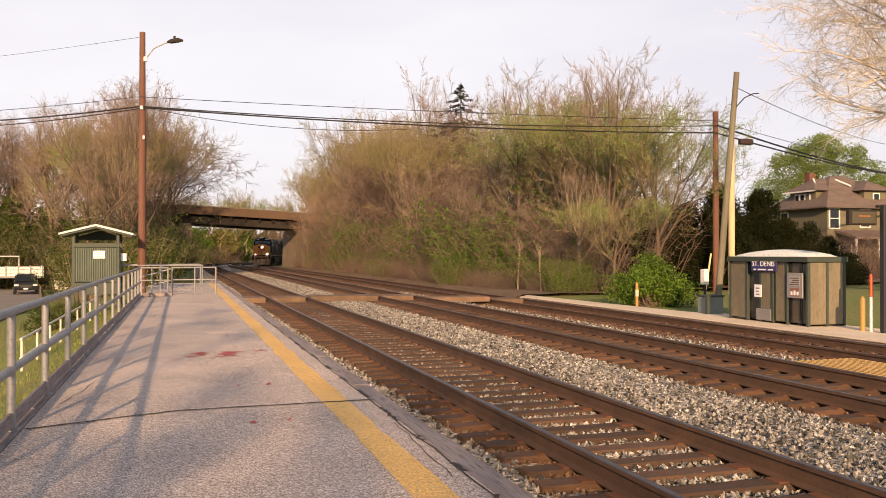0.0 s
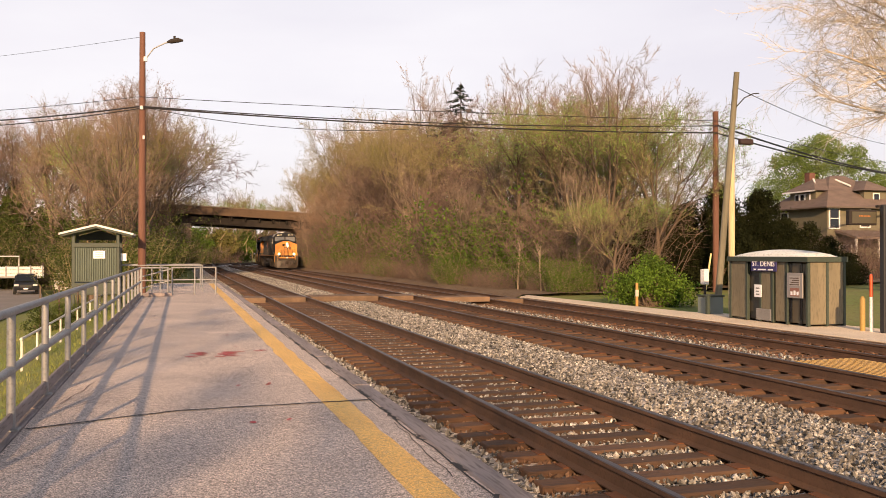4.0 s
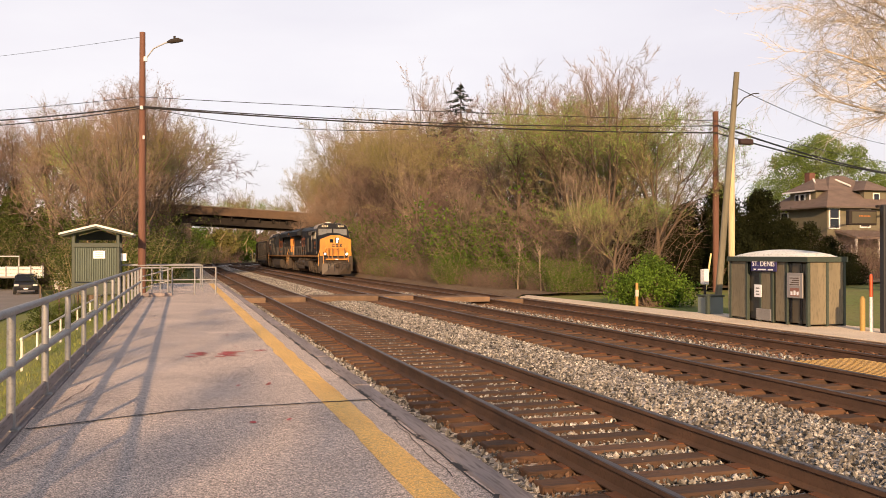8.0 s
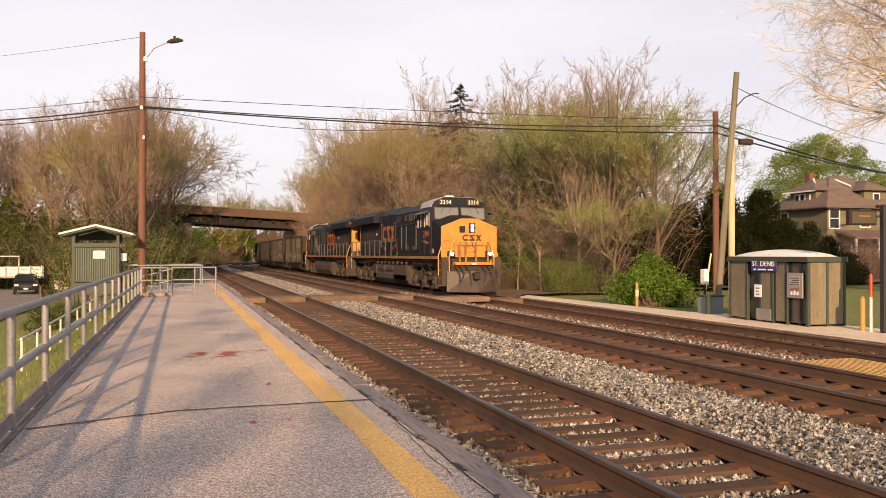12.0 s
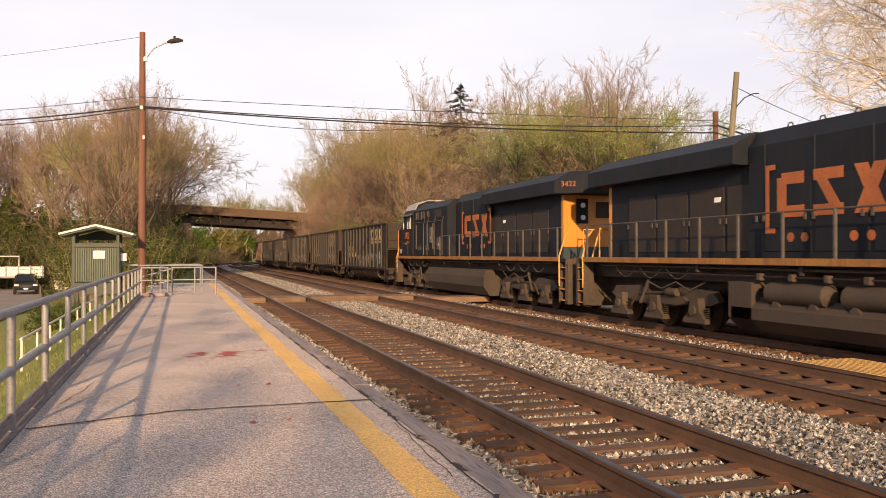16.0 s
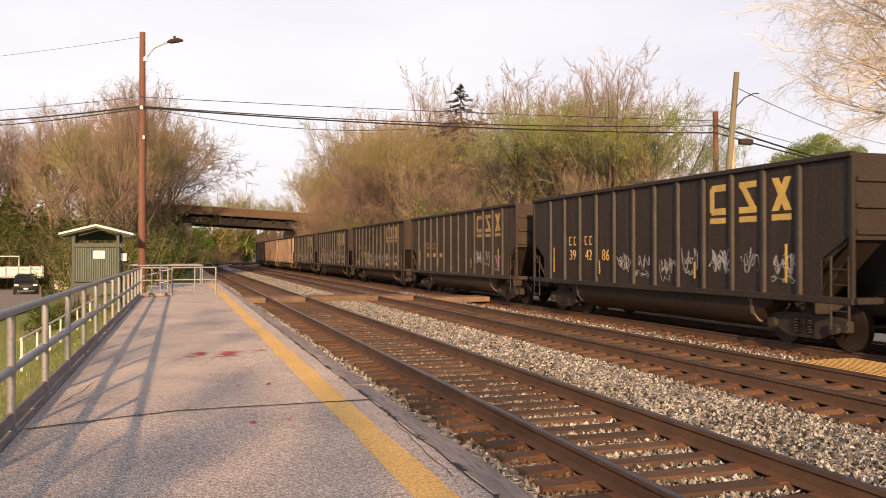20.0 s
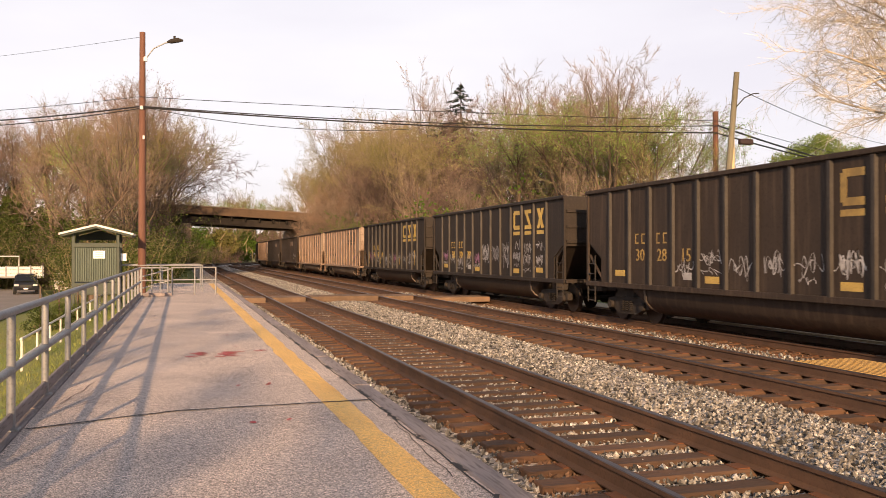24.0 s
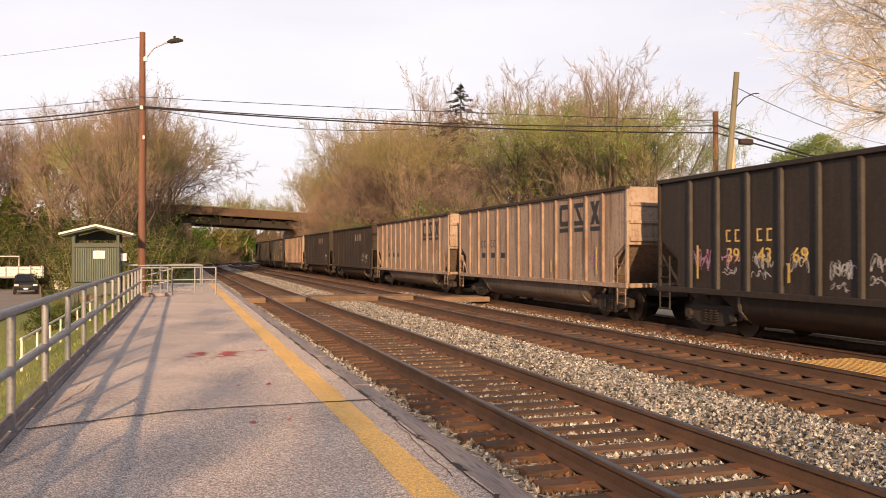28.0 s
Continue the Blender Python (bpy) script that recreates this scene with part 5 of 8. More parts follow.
        part("label_plate", Mesh().box(*sorted((sx * 1.17, sx * 1.18)), D(12.0), D(12.2), 2.15, 2.25), M_SIGNWHITE, lo)
        part("label_plate", Mesh().box(*sorted((sx * 1.04, sx * 1.05)), D(15.6), D(15.85), 3.2, 3.32), M_SIGNWHITE, lo)
        # walkway handrail
        hr = Mesh().tube([(sx * 1.5, D(8.4), 2.82), (sx * 1.5, D(15), 2.82), (sx * 1.5, D(21.9), 2.82)], 0.02, 6)
        part("handrail", hr, M_STANCHION, lo, smooth=True)
        for k in range(10):
            part("stanchion", Mesh().box(*sorted((sx * 1.48, sx * 1.535)), D(8.5 + k * 1.46) - 0.035, D(8.5 + k * 1.46) + 0.035, 1.75, 2.84, 0.01), M_STANCHION, lo)
    mark_shapes(lo, D(ex + 2.75), 3.2, 3.0, 0.95, M_LORANGE, -1, 1.185)
    mark_shapes(lo, D(ex + 2.75), 3.2, 3.0, 0.95, M_LORANGE, 1, 1.185)
    # rear face
    rear = part("rear_face", Mesh().prism([(-1.03, 1.8), (1.03, 1.8), (1.03, 3.97), (-1.03, 3.97)], D(20.95), D(21.12)), M_LYEL, lo, "orange-yellow hood end")
    part("rear_band", Mesh().box(-1.035, 1.035, D(20.96), D(21.135), 1.8, 2.2), mat("teal_band", (0.03, 0.05, 0.06), rough=0.5), rear)
    part("rear_vent", Mesh().box(-0.85, -0.2, D(21.1), D(21.15), 3.2, 3.75, 0.01), M_GRILLE, rear)
    rl = part("rear_light_case", Mesh().box(0.12, 0.55, D(21.1), D(21.18), 3.0, 3.85, 0.02), M_LBLUE, rear)
    for z in (3.2, 3.62):
        part("rear_light", Mesh().disc((0.33, D(21.2), z), 0.09, 0.03, "y", 12), M_LENS, rl)
    part("rear_rail", Mesh().tube([(-0.8, D(22.15), 1.8), (-0.8, D(22.15), 2.75), (0.8, D(22.15), 2.75), (0.8, D(22.15), 1.8)], 0.025, 6), M_HANDRAIL, lo, smooth=True)
    part("rear_pilot", Mesh().box(-1.5, 1.5, D(22.25), D(22.42), 0.3, 1.65, 0.02), M_UNDER, lo)
    # fuel tank
    if tanks:
        tp = [(-1.25, 0.98), (-1.5, 0.75), (-1.5, 0.5), (-1.2, 0.22), (1.2, 0.22), (1.5, 0.5), (1.5, 0.75), (1.25, 0.98)]
        tk = part("fuel_tank", Mesh().prism(tp, D(6.5), D(14.6)), M_TANK, lo, "dusty fuel tank")
        part("tank_end", Mesh().prism([(-1.5, 0.5), (-1.2, 0.22), (1.2, 0.22), (1.5, 0.5), (1.5, 1.32), (-1.5, 1.32)], D(6.4), D(9.3)), M_TANK, tk)
        part("tank_end", Mesh().prism([(-1.5, 0.5), (-1.2, 0.22), (1.2, 0.22), (1.5, 0.5), (1.5, 1.32), (-1.5, 1.32)], D(13.9), D(14.7)), M_TANK, tk)
        for sx in (-1, 1):
            for y0, y1 in ((9.5, 11.4), (11.7, 13.6)):
                part("air_reservoir", Mesh().tube([(sx * 1.28, D(y0), 1.1), (sx * 1.28, D(y0 + 0.12), 1.1), (sx * 1.28, D(y1 - 0.12), 1.1), (sx * 1.28, D(y1), 1.1)], [0.13, 0.24, 0.24, 0.13], 14), M_TANK, tk, smooth=True)
                for q in (y0 + 0.4, y1 - 0.4):
                    part("saddle", Mesh().prism([(D(q) - 0.15, 0.8), (D(q) + 0.15, 0.8), (D(q), 1.0)], *sorted((sx * 1.2, sx * 1.45)), "x"), M_TANK, tk)
            part("skirt_curve", Mesh().tube([(sx * 1.5, D(6.5), 1.3), (sx * 1.52, D(6.2), 1.0), (sx * 1.52, D(5.9), 0.6), (sx * 1.48, D(5.75), 0.3)], 0.06, 6), M_TANK, tk)
    else:
        tp = [(-1.42, 1.3), (-1.52, 1.0), (-1.52, 0.6), (-1.25, 0.22), (1.25, 0.22), (1.52, 0.6), (1.52, 1.0), (1.42, 1.3)]
        tk = part("fuel_tank", Mesh().prism(tp, D(6.4), D(14.6)), M_TANK, lo, "dusty fuel tank")
        for y0 in (6.3, 14.55):
            part("tank_band", Mesh().prism([(x * 1.01, z if z > 0.3 else z - 0.01) for x, z in tp], D(y0), D(y0 + 0.1)), M_TANK, tk)
    for k in range(8):
        part("pipe_clip", Mesh().box(-1.5, -1.38, D(6.6 + k * 1.0), D(6.75 + k * 1.0), 1.36, 1.52, 0.02), M_UNDER, lo)
    part("brake_pipe", Mesh().tube([(-1.42, D(2), 1.45), (-1.42, D(20), 1.45)], 0.022, 6), M_WHEEL, lo)
    # added dark filler that closes the see-through gap under the frame
    part("centre_sill", Mesh().box(-0.5, 0.5, D(0.3), D(22.0), 0.75, 1.27, 0.02), M_WHEEL, lo)
    loco_truck(lo, D(3.75), 1 if lead else -1)
    loco_truck(lo, D(18.2), 1 if lead else -1)
    return lo


M_CARBLACK = mat("black_hopper_steel", (0.028, 0.021, 0.0165), (0.02, 0.015, 0.0125), 0.62, spec=0.3, big=0.7, fine=18, bump=0.08, c=(0.042, 0.031, 0.025), streak=(0.048, 0.034, 0.026, 0.6))
M_CARBROWN = mat("dusty_brown_hopper_steel", (0.047, 0.033, 0.025), (0.033, 0.024, 0.019), 0.75, spec=0.3, big=0.7, fine=18, bump=0.08, streak=(0.10, 0.07, 0.05, 0.55))
M_CARTAN = mat("rust_streaked_tan_paint", (0.33, 0.255, 0.20), (0.25, 0.18, 0.135), 0.75, big=0.8, fine=9, bump=0.08, c=(0.22, 0.13, 0.08), streak=(0.12, 0.062, 0.035, 0.9))
# grimy tub of the tan cars; also the painted sunlit rim of every tub
M_TUBTAN_LITRIM = mat("grimy_tan_tub_and_lit_rim", (0.16, 0.125, 0.098), (0.10, 0.078, 0.06), 0.8, big=0.7, fine=12, streak=(0.05, 0.035, 0.025, 0.7))
M_RIBBLACK = mat("worn_rib_steel", (0.05, 0.042, 0.037), (0.032, 0.027, 0.024), 0.6, spec=0.3, big=2, fine=18)
M_RIBTAN = mat("worn_tan_rib", (0.25, 0.165, 0.112), (0.16, 0.085, 0.05), 0.6, big=2, fine=14)
M_LETYEL = mat("faded_yellow_lettering", (0.58, 0.40, 0.10), (0.45, 0.31, 0.09), 0.6, big=3, fine=30)
M_LETDIM = mat("worn_dim_lettering", (0.40, 0.27, 0.08), (0.22, 0.15, 0.055), 0.7, big=3, fine=14)
M_GRAF = mat("white_graffiti", (0.50, 0.48, 0.48), (0.24, 0.225, 0.225), 0.6, big=2.5, fine=14)
M_GRAFPINK = plain("mauve_graffiti", (0.40, 0.20, 0.32), 0.6)


def squiggle(rg, y, z, w, h, x=-1.6, r=0.018):
    """A looping spray-paint stroke on the car's side."""
    f, g, p, q = rg.uniform(2.2, 4.2), rg.uniform(4.0, 7.0), rg.uniform(0, 6.3), rg.uniform(0, 6.3)
    n, pts = 64, []
    for k in range(n):
        t = k / (n - 1)
        pts.append((y + w * (t - 0.5) + 0.16 * w * math.sin(6.283 * f * t + p), z + h * 0.5 * math.sin(6.283 * g * t + q) * (0.6 + 0.4 * math.sin(9 * t + p)) + 0.1 * h * math.sin(31 * t + q)))
    ms = Mesh()
    for k, ((a, b), (c, d)) in enumerate(zip(pts, pts[1:])):
        v = Vector((c - a, d - b))
        if v.length < 1e-4:
            continue
        o = Vector((-v.y, v.x)).normalized() * r * (0.5 + 0.35 * math.sin(k * 0.7 + p))
        ms.v += [(x - 0.003, a + o.x, b + o.y), (x - 0.003, a - o.x, b - o.y)]
    m = len(ms.v) // 2
    ms.f = [(2 * k, 2 * k + 1, 2 * k + 3, 2 * k + 2) for k in range(m - 1)]
    return ms


# grimy truck steel, its colour darkened to stand for shade below the car
M_CARTRUCK = mat("grimy_shade_dark_truck_steel", (0.034, 0.025, 0.02), (0.021, 0.016, 0.013), 0.85, big=1.2, fine=18, bump=0.2)


def car_mesh_parts(body_mat, rib_mat, smooth_side):
    """The shared pieces of a coal gondola, 14.7 m over its body, origin at rail level under its middle."""
    L = 7.35
    out = []
    side = [(-L, 3.78), (L, 3.78), (L, 2.35), (6.5, 1.85), (6.5, 1.02), (-6.5, 1.02), (-6.5, 1.85), (-L, 2.35)]
    out.append(("side_wall", Mesh().prism(side, -1.53, -1.49, "x"), body_mat))
    out.append(("side_wall", Mesh().prism(side, 1.49, 1.53, "x"), body_mat))
    out.append(("side_sill", Mesh().box(-1.6, -1.42, -L, L, 0.98, 1.12, 0.012), body_mat))
    out.append(("side_sill", Mesh().box(1.42, 1.6, -L, L, 0.98, 1.12, 0.012), body_mat))
    out.append(("top_chord", Mesh().box(-1.62, -1.46, -L, L, 3.76, 3.87, 0.015), body_mat if body_mat is not M_CARTAN else M_CARBROWN))
    out.append(("top_chord", Mesh().box(1.46, 1.62, -L, L, 3.74, 3.88, 0.015), rib_mat if not smooth_side else body_mat))
    for sg in (-1, 1):
        a, b = sorted((sg * L, sg * (L - 0.05)))
        out.append(("end_wall", Mesh().box(-1.52, 1.52, a, b, 2.2, 3.84, 0.01), body_mat))
        for z in (2.3, 2.8, 3.3):
            a2, b2 = sorted((sg * L, sg * (L + 0.06)))
            out.append(("end_stiffener", Mesh().box(-1.5, 1.5, a2, b2, z, z + 0.1, 0.01), body_mat))
        out.append(("slope_sheet", Mesh().prism([(sg * (L - 0.03), 2.25), (sg * (L - 2.0), 1.02), (sg * (L - 2.05), 1.08), (sg * (L - 0.08), 2.3)], -1.48, 1.48, "x"), body_mat))
        out.append(("end_platform", Mesh().box(-1.55, 1.55, *sorted((sg * (L - 0.15), sg * (L + 0.12))), 1.0, 1.12, 0.01), body_mat))
        for sx in (-1, 1):
            out.append(("corner_post", Mesh().box(*sorted((sx * 1.5, sx * 1.58)), *sorted((sg * L, sg * (L - 0.1))), 1.05, 3.78, 0.01), body_mat))
            out.append(("brace", Mesh().tube([(sx * 1.5, sg * (L - 0.1), 1.9), (sx * 1.5, sg * (L - 1.0), 1.1)], 0.04, 6), body_mat))
            for z in (0.55, 0.85, 1.35, 1.65):
                out.append(("ladder_rung", Mesh().tube([(sx * 1.57, sg * (L - 0.55), z), (sx * 1.57, sg * (L - 0.1), z)], 0.015, 5), rib_mat))
            for q in (0.1, 0.55):
                out.append(("ladder_side", Mesh().tube([(sx * 1.57, sg * (L - q), 0.5), (sx * 1.57, sg * (L - q), 1.9)], 0.02, 5), rib_mat))
        out.append(("centre_sill", Mesh().box(-0.35, 0.35, *sorted((sg * (L - 2.4), sg * (L + 0.2))), 0.72, 1.0, 0.02), M_UNDER))
        out.append(("coupler", Mesh().box(-0.13, 0.13, *sorted((sg * L, sg * (L + 0.74))), 0.74, 1.0, 0.04), M_WHEEL))
        out.append(("air_hose", Mesh().tube([(0.4, sg * (L + 0.1), 0.85), (0.42, sg * (L + 0.35), 0.45), (0.3, sg * (L + 0.6), 0.42)], 0.025, 5), M_WHEEL))
    # bath tub
    tubp = [(-1.42, 1.0)] + [(-1.42 * math.cos(a), 0.95 - 0.74 * abs(math.sin(a)) ** 0.62) for a in np.linspace(0.0, math.pi, 13)] + [(1.42, 1.0)]
    tub = Mesh()
    ys = [-4.9, -4.55, -4.2, 4.2, 4.55, 4.9]
    sc = [0.25, 0.75, 1.0, 1.0, 0.75, 0.25]
    n = len(tubp)
    for y, k in zip(ys, sc):
        tub.v += [(x, y, 1.0 - (1.0 - z) * k) for x, z in tubp]
    tub.f = [(j * n + i, j * n + i + 1, (j + 1) * n + i + 1, (j + 1) * n + i) for j in range(len(ys) - 1) for i in range(n - 1)] + [tuple(range(n)), tuple(reversed(range((len(ys) - 1) * n, len(ys) * n)))]
    out.append(("tub", tub, body_mat if body_mat is not M_CARTAN else M_TUBTAN_LITRIM))
    # tub end rims, tan on every car: sunlight put into their colour
    for sg in (-1, 1):
        rim = Mesh().prism([(x * 1.01, z - 0.01) for x, z in tubp] + [(x * 0.96, 1.0 - (1.0 - z) * 0.93) for x, z in reversed(tubp)], *sorted((sg * 4.2, sg * 4.3)))
        out.append(("tub_rim", rim, M_TUBTAN_LITRIM))
    nr = 12
    for k in range(nr):
        y = -5.92 + 11.84 * k / (nr - 1)
        zb = 1.1
        for sx in (-1, 1):
            if smooth_side:
                out.append(("side_seam", Mesh().box(*sorted((sx * 1.53, sx * 1.545)), y - 0.03, y + 0.03, zb, 3.75), body_mat))
            else:
                out.append(("rib", Mesh().prism([(sx * 1.53, y - 0.06), (sx * 1.6, y - 0.04), (sx * 1.6, y + 0.04), (sx * 1.53, y + 0.06)], zb, 3.75, "z"), rib_mat))
    # trucks
    for yc in (-5.6, 5.6):
        for sx in (-1, 1):
            x0, x1 = sorted((sx * 0.98, sx * 1.16))
            prof = [(yc - 1.15, 0.62), (yc - 0.7, 0.70), (yc + 0.7, 0.70), (yc + 1.15, 0.62), (yc + 1.15, 0.40), (yc + 0.85, 0.38), (yc + 0.45, 0.22), (yc - 0.45, 0.22), (yc - 0.85, 0.38), (yc - 1.15, 0.40)]
            out.append(("truck_side_frame", Mesh().prism(prof, x0, x1, "x"), M_CARTRUCK))
            for q in (-0.2, 0, 0.2):
                out.append(("spring", coil(sx * 1.17, yc + q, 0.3, 0.6, 0.06), M_CARTRUCK))
            for q in (-0.89, 0.89):
                out.append(("bearing_cap", Mesh().disc((sx * 1.2, yc + q, 0.46), 0.11, 0.12, "x", 12), M_CARTRUCK))
        out.append(("bolster", Mesh().box(-1.1, 1.1, yc - 0.2, yc + 0.2, 0.55, 0.95, 0.03), M_CARTRUCK))
    return [(n, m.data(n, mt, n in ("spring", "bearing_cap", "tub")), mt) for n, m, mt in out]


def coal_car(kind, index, lab, number="", marks=0, letter_mat=None):
    car = thing("coal_gondola", lab, "freight car", "coal train cars")
    for n, d, mt in CAR_KITS[kind]:
        part(n, d, mt, car)
    for yc in (-5.6, 5.6):
        for q in (-0.89, 0.89):
            wheelset(car, yc + q, 0.46)
    lm = letter_mat or M_LETYEL
    rg = random.Random(100 + index)
    X = -1.603 if kind != "plain" else -1.548
    xi = -1.532 if kind != "plain" else -1.532
    if kind == "plain":
        for k, y in enumerate((-3.4, -2.6, -1.8)):
            part("lettering_block", Mesh().box(xi - 0.004, xi, y - 0.22, y + 0.22, 2.9, 3.35), M_CARTAN if letter_mat is None else lm, car, "faded lettering")
    else:
        # three large block shapes between the ribs, each underlined, near the leading end
        for k in range(3):
            y = -5.92 + (k + 0.5) * 1.0764
            o = -1
            ms = Mesh()
            t, w, h, zc = 0.16, 0.60, 0.70, 3.2
            yl, yr = y - w / 2, y + w / 2
            if k == 2:      # open ring
                ms.box(xi - 0.006, xi, yr - t, yr, zc - h * 0.4, zc + h * 0.4).box(xi - 0.007, xi, yl, yr - t * 0.4, zc + h * 0.28, zc + h * 0.5).box(xi - 0.008, xi, yl, yr - t * 0.4, zc - h * 0.5, zc - h * 0.28)
            elif k == 1:
                for c, d in ((0.3, 0.5), (-0.5, -0.3)):
                    ms.box(xi - 0.008, xi, yl, yr, zc + c * h, zc + d * h)
                ms.prism([(yr, zc + 0.4 * h), (yr - t * 1.2, zc + 0.4 * h), (yl, zc - 0.4 * h), (yl + t * 1.2, zc - 0.4 * h)], xi - 0.007, xi, "x")
            else:
                for sg in (-1, 1):
                    ms.prism([(y - sg * w / 2, zc - h / 2), (y - sg * (w / 2 - t * 1.3), zc - h / 2), (y + sg * w / 2, zc + h / 2), (y + sg * (w / 2 - t * 1.3), zc + h / 2)], xi - 0.007 - 0.0012 * sg, xi, "x")
            ms.box(xi - 0.006, xi, yl, yr, zc - h * 0.5 - 0.2, zc - h * 0.5 - 0.07)
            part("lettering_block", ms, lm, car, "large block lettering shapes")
        # small marks near the other end
        for k, y in enumerate((4.3, 3.23)):
            for q in (-0.16, 0.16):
                part("lettering_bar", Mesh().box(xi - 0.005, xi, y + q + 0.05, y + q + 0.09, 2.22, 2.5).box(xi - 0.0055, xi, y + q - 0.07, y + q + 0.05, 2.46, 2.5).box(xi - 0.0055, xi, y + q - 0.07, y + q + 0.05, 2.22, 2.26), lm, car)
        if number:
            for k in range(3):
                letters("car_number", number[2 * k:2 * k + 2], 0.47, lm, car, Matrix.Translation((xi - 0.004, 4.3 - 1.0764 * k, 1.9)) @ SIDE)
        else:
            for k in range(3):
                part("lettering_bar", Mesh().box(xi - 0.005, xi, 4.1 - 1.0764 * k, 4.5 - 1.0764 * k, 1.8, 2.0), lm, car)
        if index in (2, 3):
            for y, z0 in ((5.38, 1.32), (1.08, 1.24), (-3.2, 1.24), (-5.3, 1.3)):
                part("reflector_plate", Mesh().box(xi - 0.006, xi, y - 0.27, y + 0.27, z0, z0 + 0.17), M_LETYEL, car, "orange-yellow reflector plate")
            part("data_plate", Mesh().box(xi - 0.006, xi, 1.9, 2.25, 1.3, 1.48), M_GRAF, car)
        for y in (5.55, 2.4, -2.4, -5.6) if index not in (2, 3) else ():
            part("yellow_stripe", Mesh().box(X - 0.004, X, y - 0.035, y + 0.035, 1.35, 1.75 if abs(y) < 4 else 2.15), M_LETYEL, car)
    for k in range(marks):
        y = -5.38 + 1.0764 * (k % 11) + rg.uniform(-0.1, 0.1)
        zc = rg.uniform(1.55, 1.8) + 0.4 * (k // 11)
        wr = rg.uniform(0.012, 0.022)
        big = 1.5 if k == 3 else 1.0
        tone = M_GRAF if rg.random() < 0.92 else M_GRAFPINK
        w, h = rg.uniform(0.55, 0.8), rg.uniform(0.4, 0.6) * big
        for q in range(1 if k % 2 else 2):
            part("graffiti", squiggle(rg, y + rg.uniform(-0.05, 0.05), zc + 0.08, w * rg.uniform(0.75, 1), h * rg.uniform(0.7, 1), xi - 0.0008 * q, wr * 1.4), tone, car, "scrawled spray-paint graffiti")
        if rg.random() < 0.65:
            part("graffiti", squiggle(rg, y + 0.05, zc - 0.24, rg.uniform(0.35, 0.75), rg.uniform(0.14, 0.24), xi - 0.002, wr), M_GRAF, car, "scrawled spray-paint graffiti")
    return car


CAR_KITS = {"black": car_mesh_parts(M_CARBLACK, M_RIBBLACK, False), "brown": car_mesh_parts(M_CARBROWN, M_RIBBLACK, False),
            "tan": car_mesh_parts(M_CARTAN, M_RIBTAN, False), "plain": car_mesh_parts(M_CARBROWN, M_RIBBLACK, True)}
TRAIN = [(locomotive("locomotive", "3314", True, True), 30.8, 0.0), (locomotive("locomotive", "3422", False, False), 54.4, 180.0)]
CARS = [("black", "black steel coal gondola with worn yellow lettering", "394286", 7), ("brown", "ribbed dusty brown coal gondola with a white mark", "", 3),
        ("brown", "dusty dark-brown ribbed coal gondola with faint lettering", "302815", 8), ("black", "black ribbed coal gondola covered in white graffiti", "301039", 17),
        ("black", "black ribbed coal gondola with white graffiti scrawls", "394369", 11), ("tan", "rust-streaked tan coal gondola with black lettering", "", 1),
        ("tan", "rust-streaked tan coal gondola with black lettering", "", 1), ("plain", "smooth-sided dusty brown coal gondola", "", 2),
        ("plain", "smooth-sided dusty brown coal gondola", "", 1), ("tan", "rust-streaked tan coal gondola far down the train", "", 0),
        ("black", "black ribbed coal gondola far down the train", "", 0), ("brown", "dusty brown ribbed coal gondola far down the train", "", 0),
        ("black", "black ribbed coal gondola far down the train", "", 0), ("tan", "rust-streaked tan coal gondola far down the train", "", 0),
        ("black", "black ribbed coal gondola far down the train", "", 0), ("brown", "dusty brown ribbed coal gondola far down the train", "", 0)]
for i, (kd, lab, num, marks) in enumerate(CARS):
    TRAIN.append((coal_car(kd, i, lab, num, marks, M_BLACKMARK if kd == "tan" else M_LETDIM if kd == "brown" else None), 74.85 + 16.27 * i, 0.0))
# ---- vegetation ----
M_BARK = mat("grey_brown_bark", (0.15, 0.105, 0.075), (0.11, 0.08, 0.058), 0.95, big=1.5, fine=12, bump=0.8, stretch=(4, 4, 0.6))
M_BARK_PALE = mat("pale_tan_bark", (0.34, 0.27, 0.19), (0.26, 0.20, 0.14), 0.95, big=1.5, fine=12, bump=0.5, stretch=(4, 4, 0.6))
M_BARK_SYC = mat("mottled_pale_sycamore_bark", (0.52, 0.44, 0.33), (0.36, 0.29, 0.21), 0.9, big=1.2, fine=4, bump=0.3, c=(0.25, 0.2, 0.14))
M_TWIG = mat("brown_twigs", (0.285, 0.215, 0.168), (0.215, 0.162, 0.125), 0.95, big=0.4, fine=8, bump=0, island=0.18)
M_TWIG_TAN = mat("tan_budding_twigs", (0.275, 0.19, 0.14), (0.21, 0.145, 0.105), 0.95, big=0.3, fine=6, bump=0, island=0.18)
M_TWIG_MAUVE = mat("mauve_brown_vines", (0.19, 0.128, 0.106), (0.138, 0.093, 0.078), 0.95, big=0.3, fine=6, bump=0, island=0.18)
M_TWIG_OLIVE = mat("olive_budding_twigs", (0.285, 0.235, 0.125), (0.215, 0.178, 0.098), 0.95, big=0.3, fine=6, bump=0, island=0.18)
M_BRUSH = mat("grey_brown_brush", (0.17, 0.122, 0.094), (0.12, 0.088, 0.068), 0.95, big=0.4, fine=8, bump=0, island=0.25)
M_THICKET = mat("dry_bramble", (0.20, 0.142, 0.106), (0.145, 0.104, 0.08), 0.95, big=0.5, fine=8, bump=0, island=0.35)


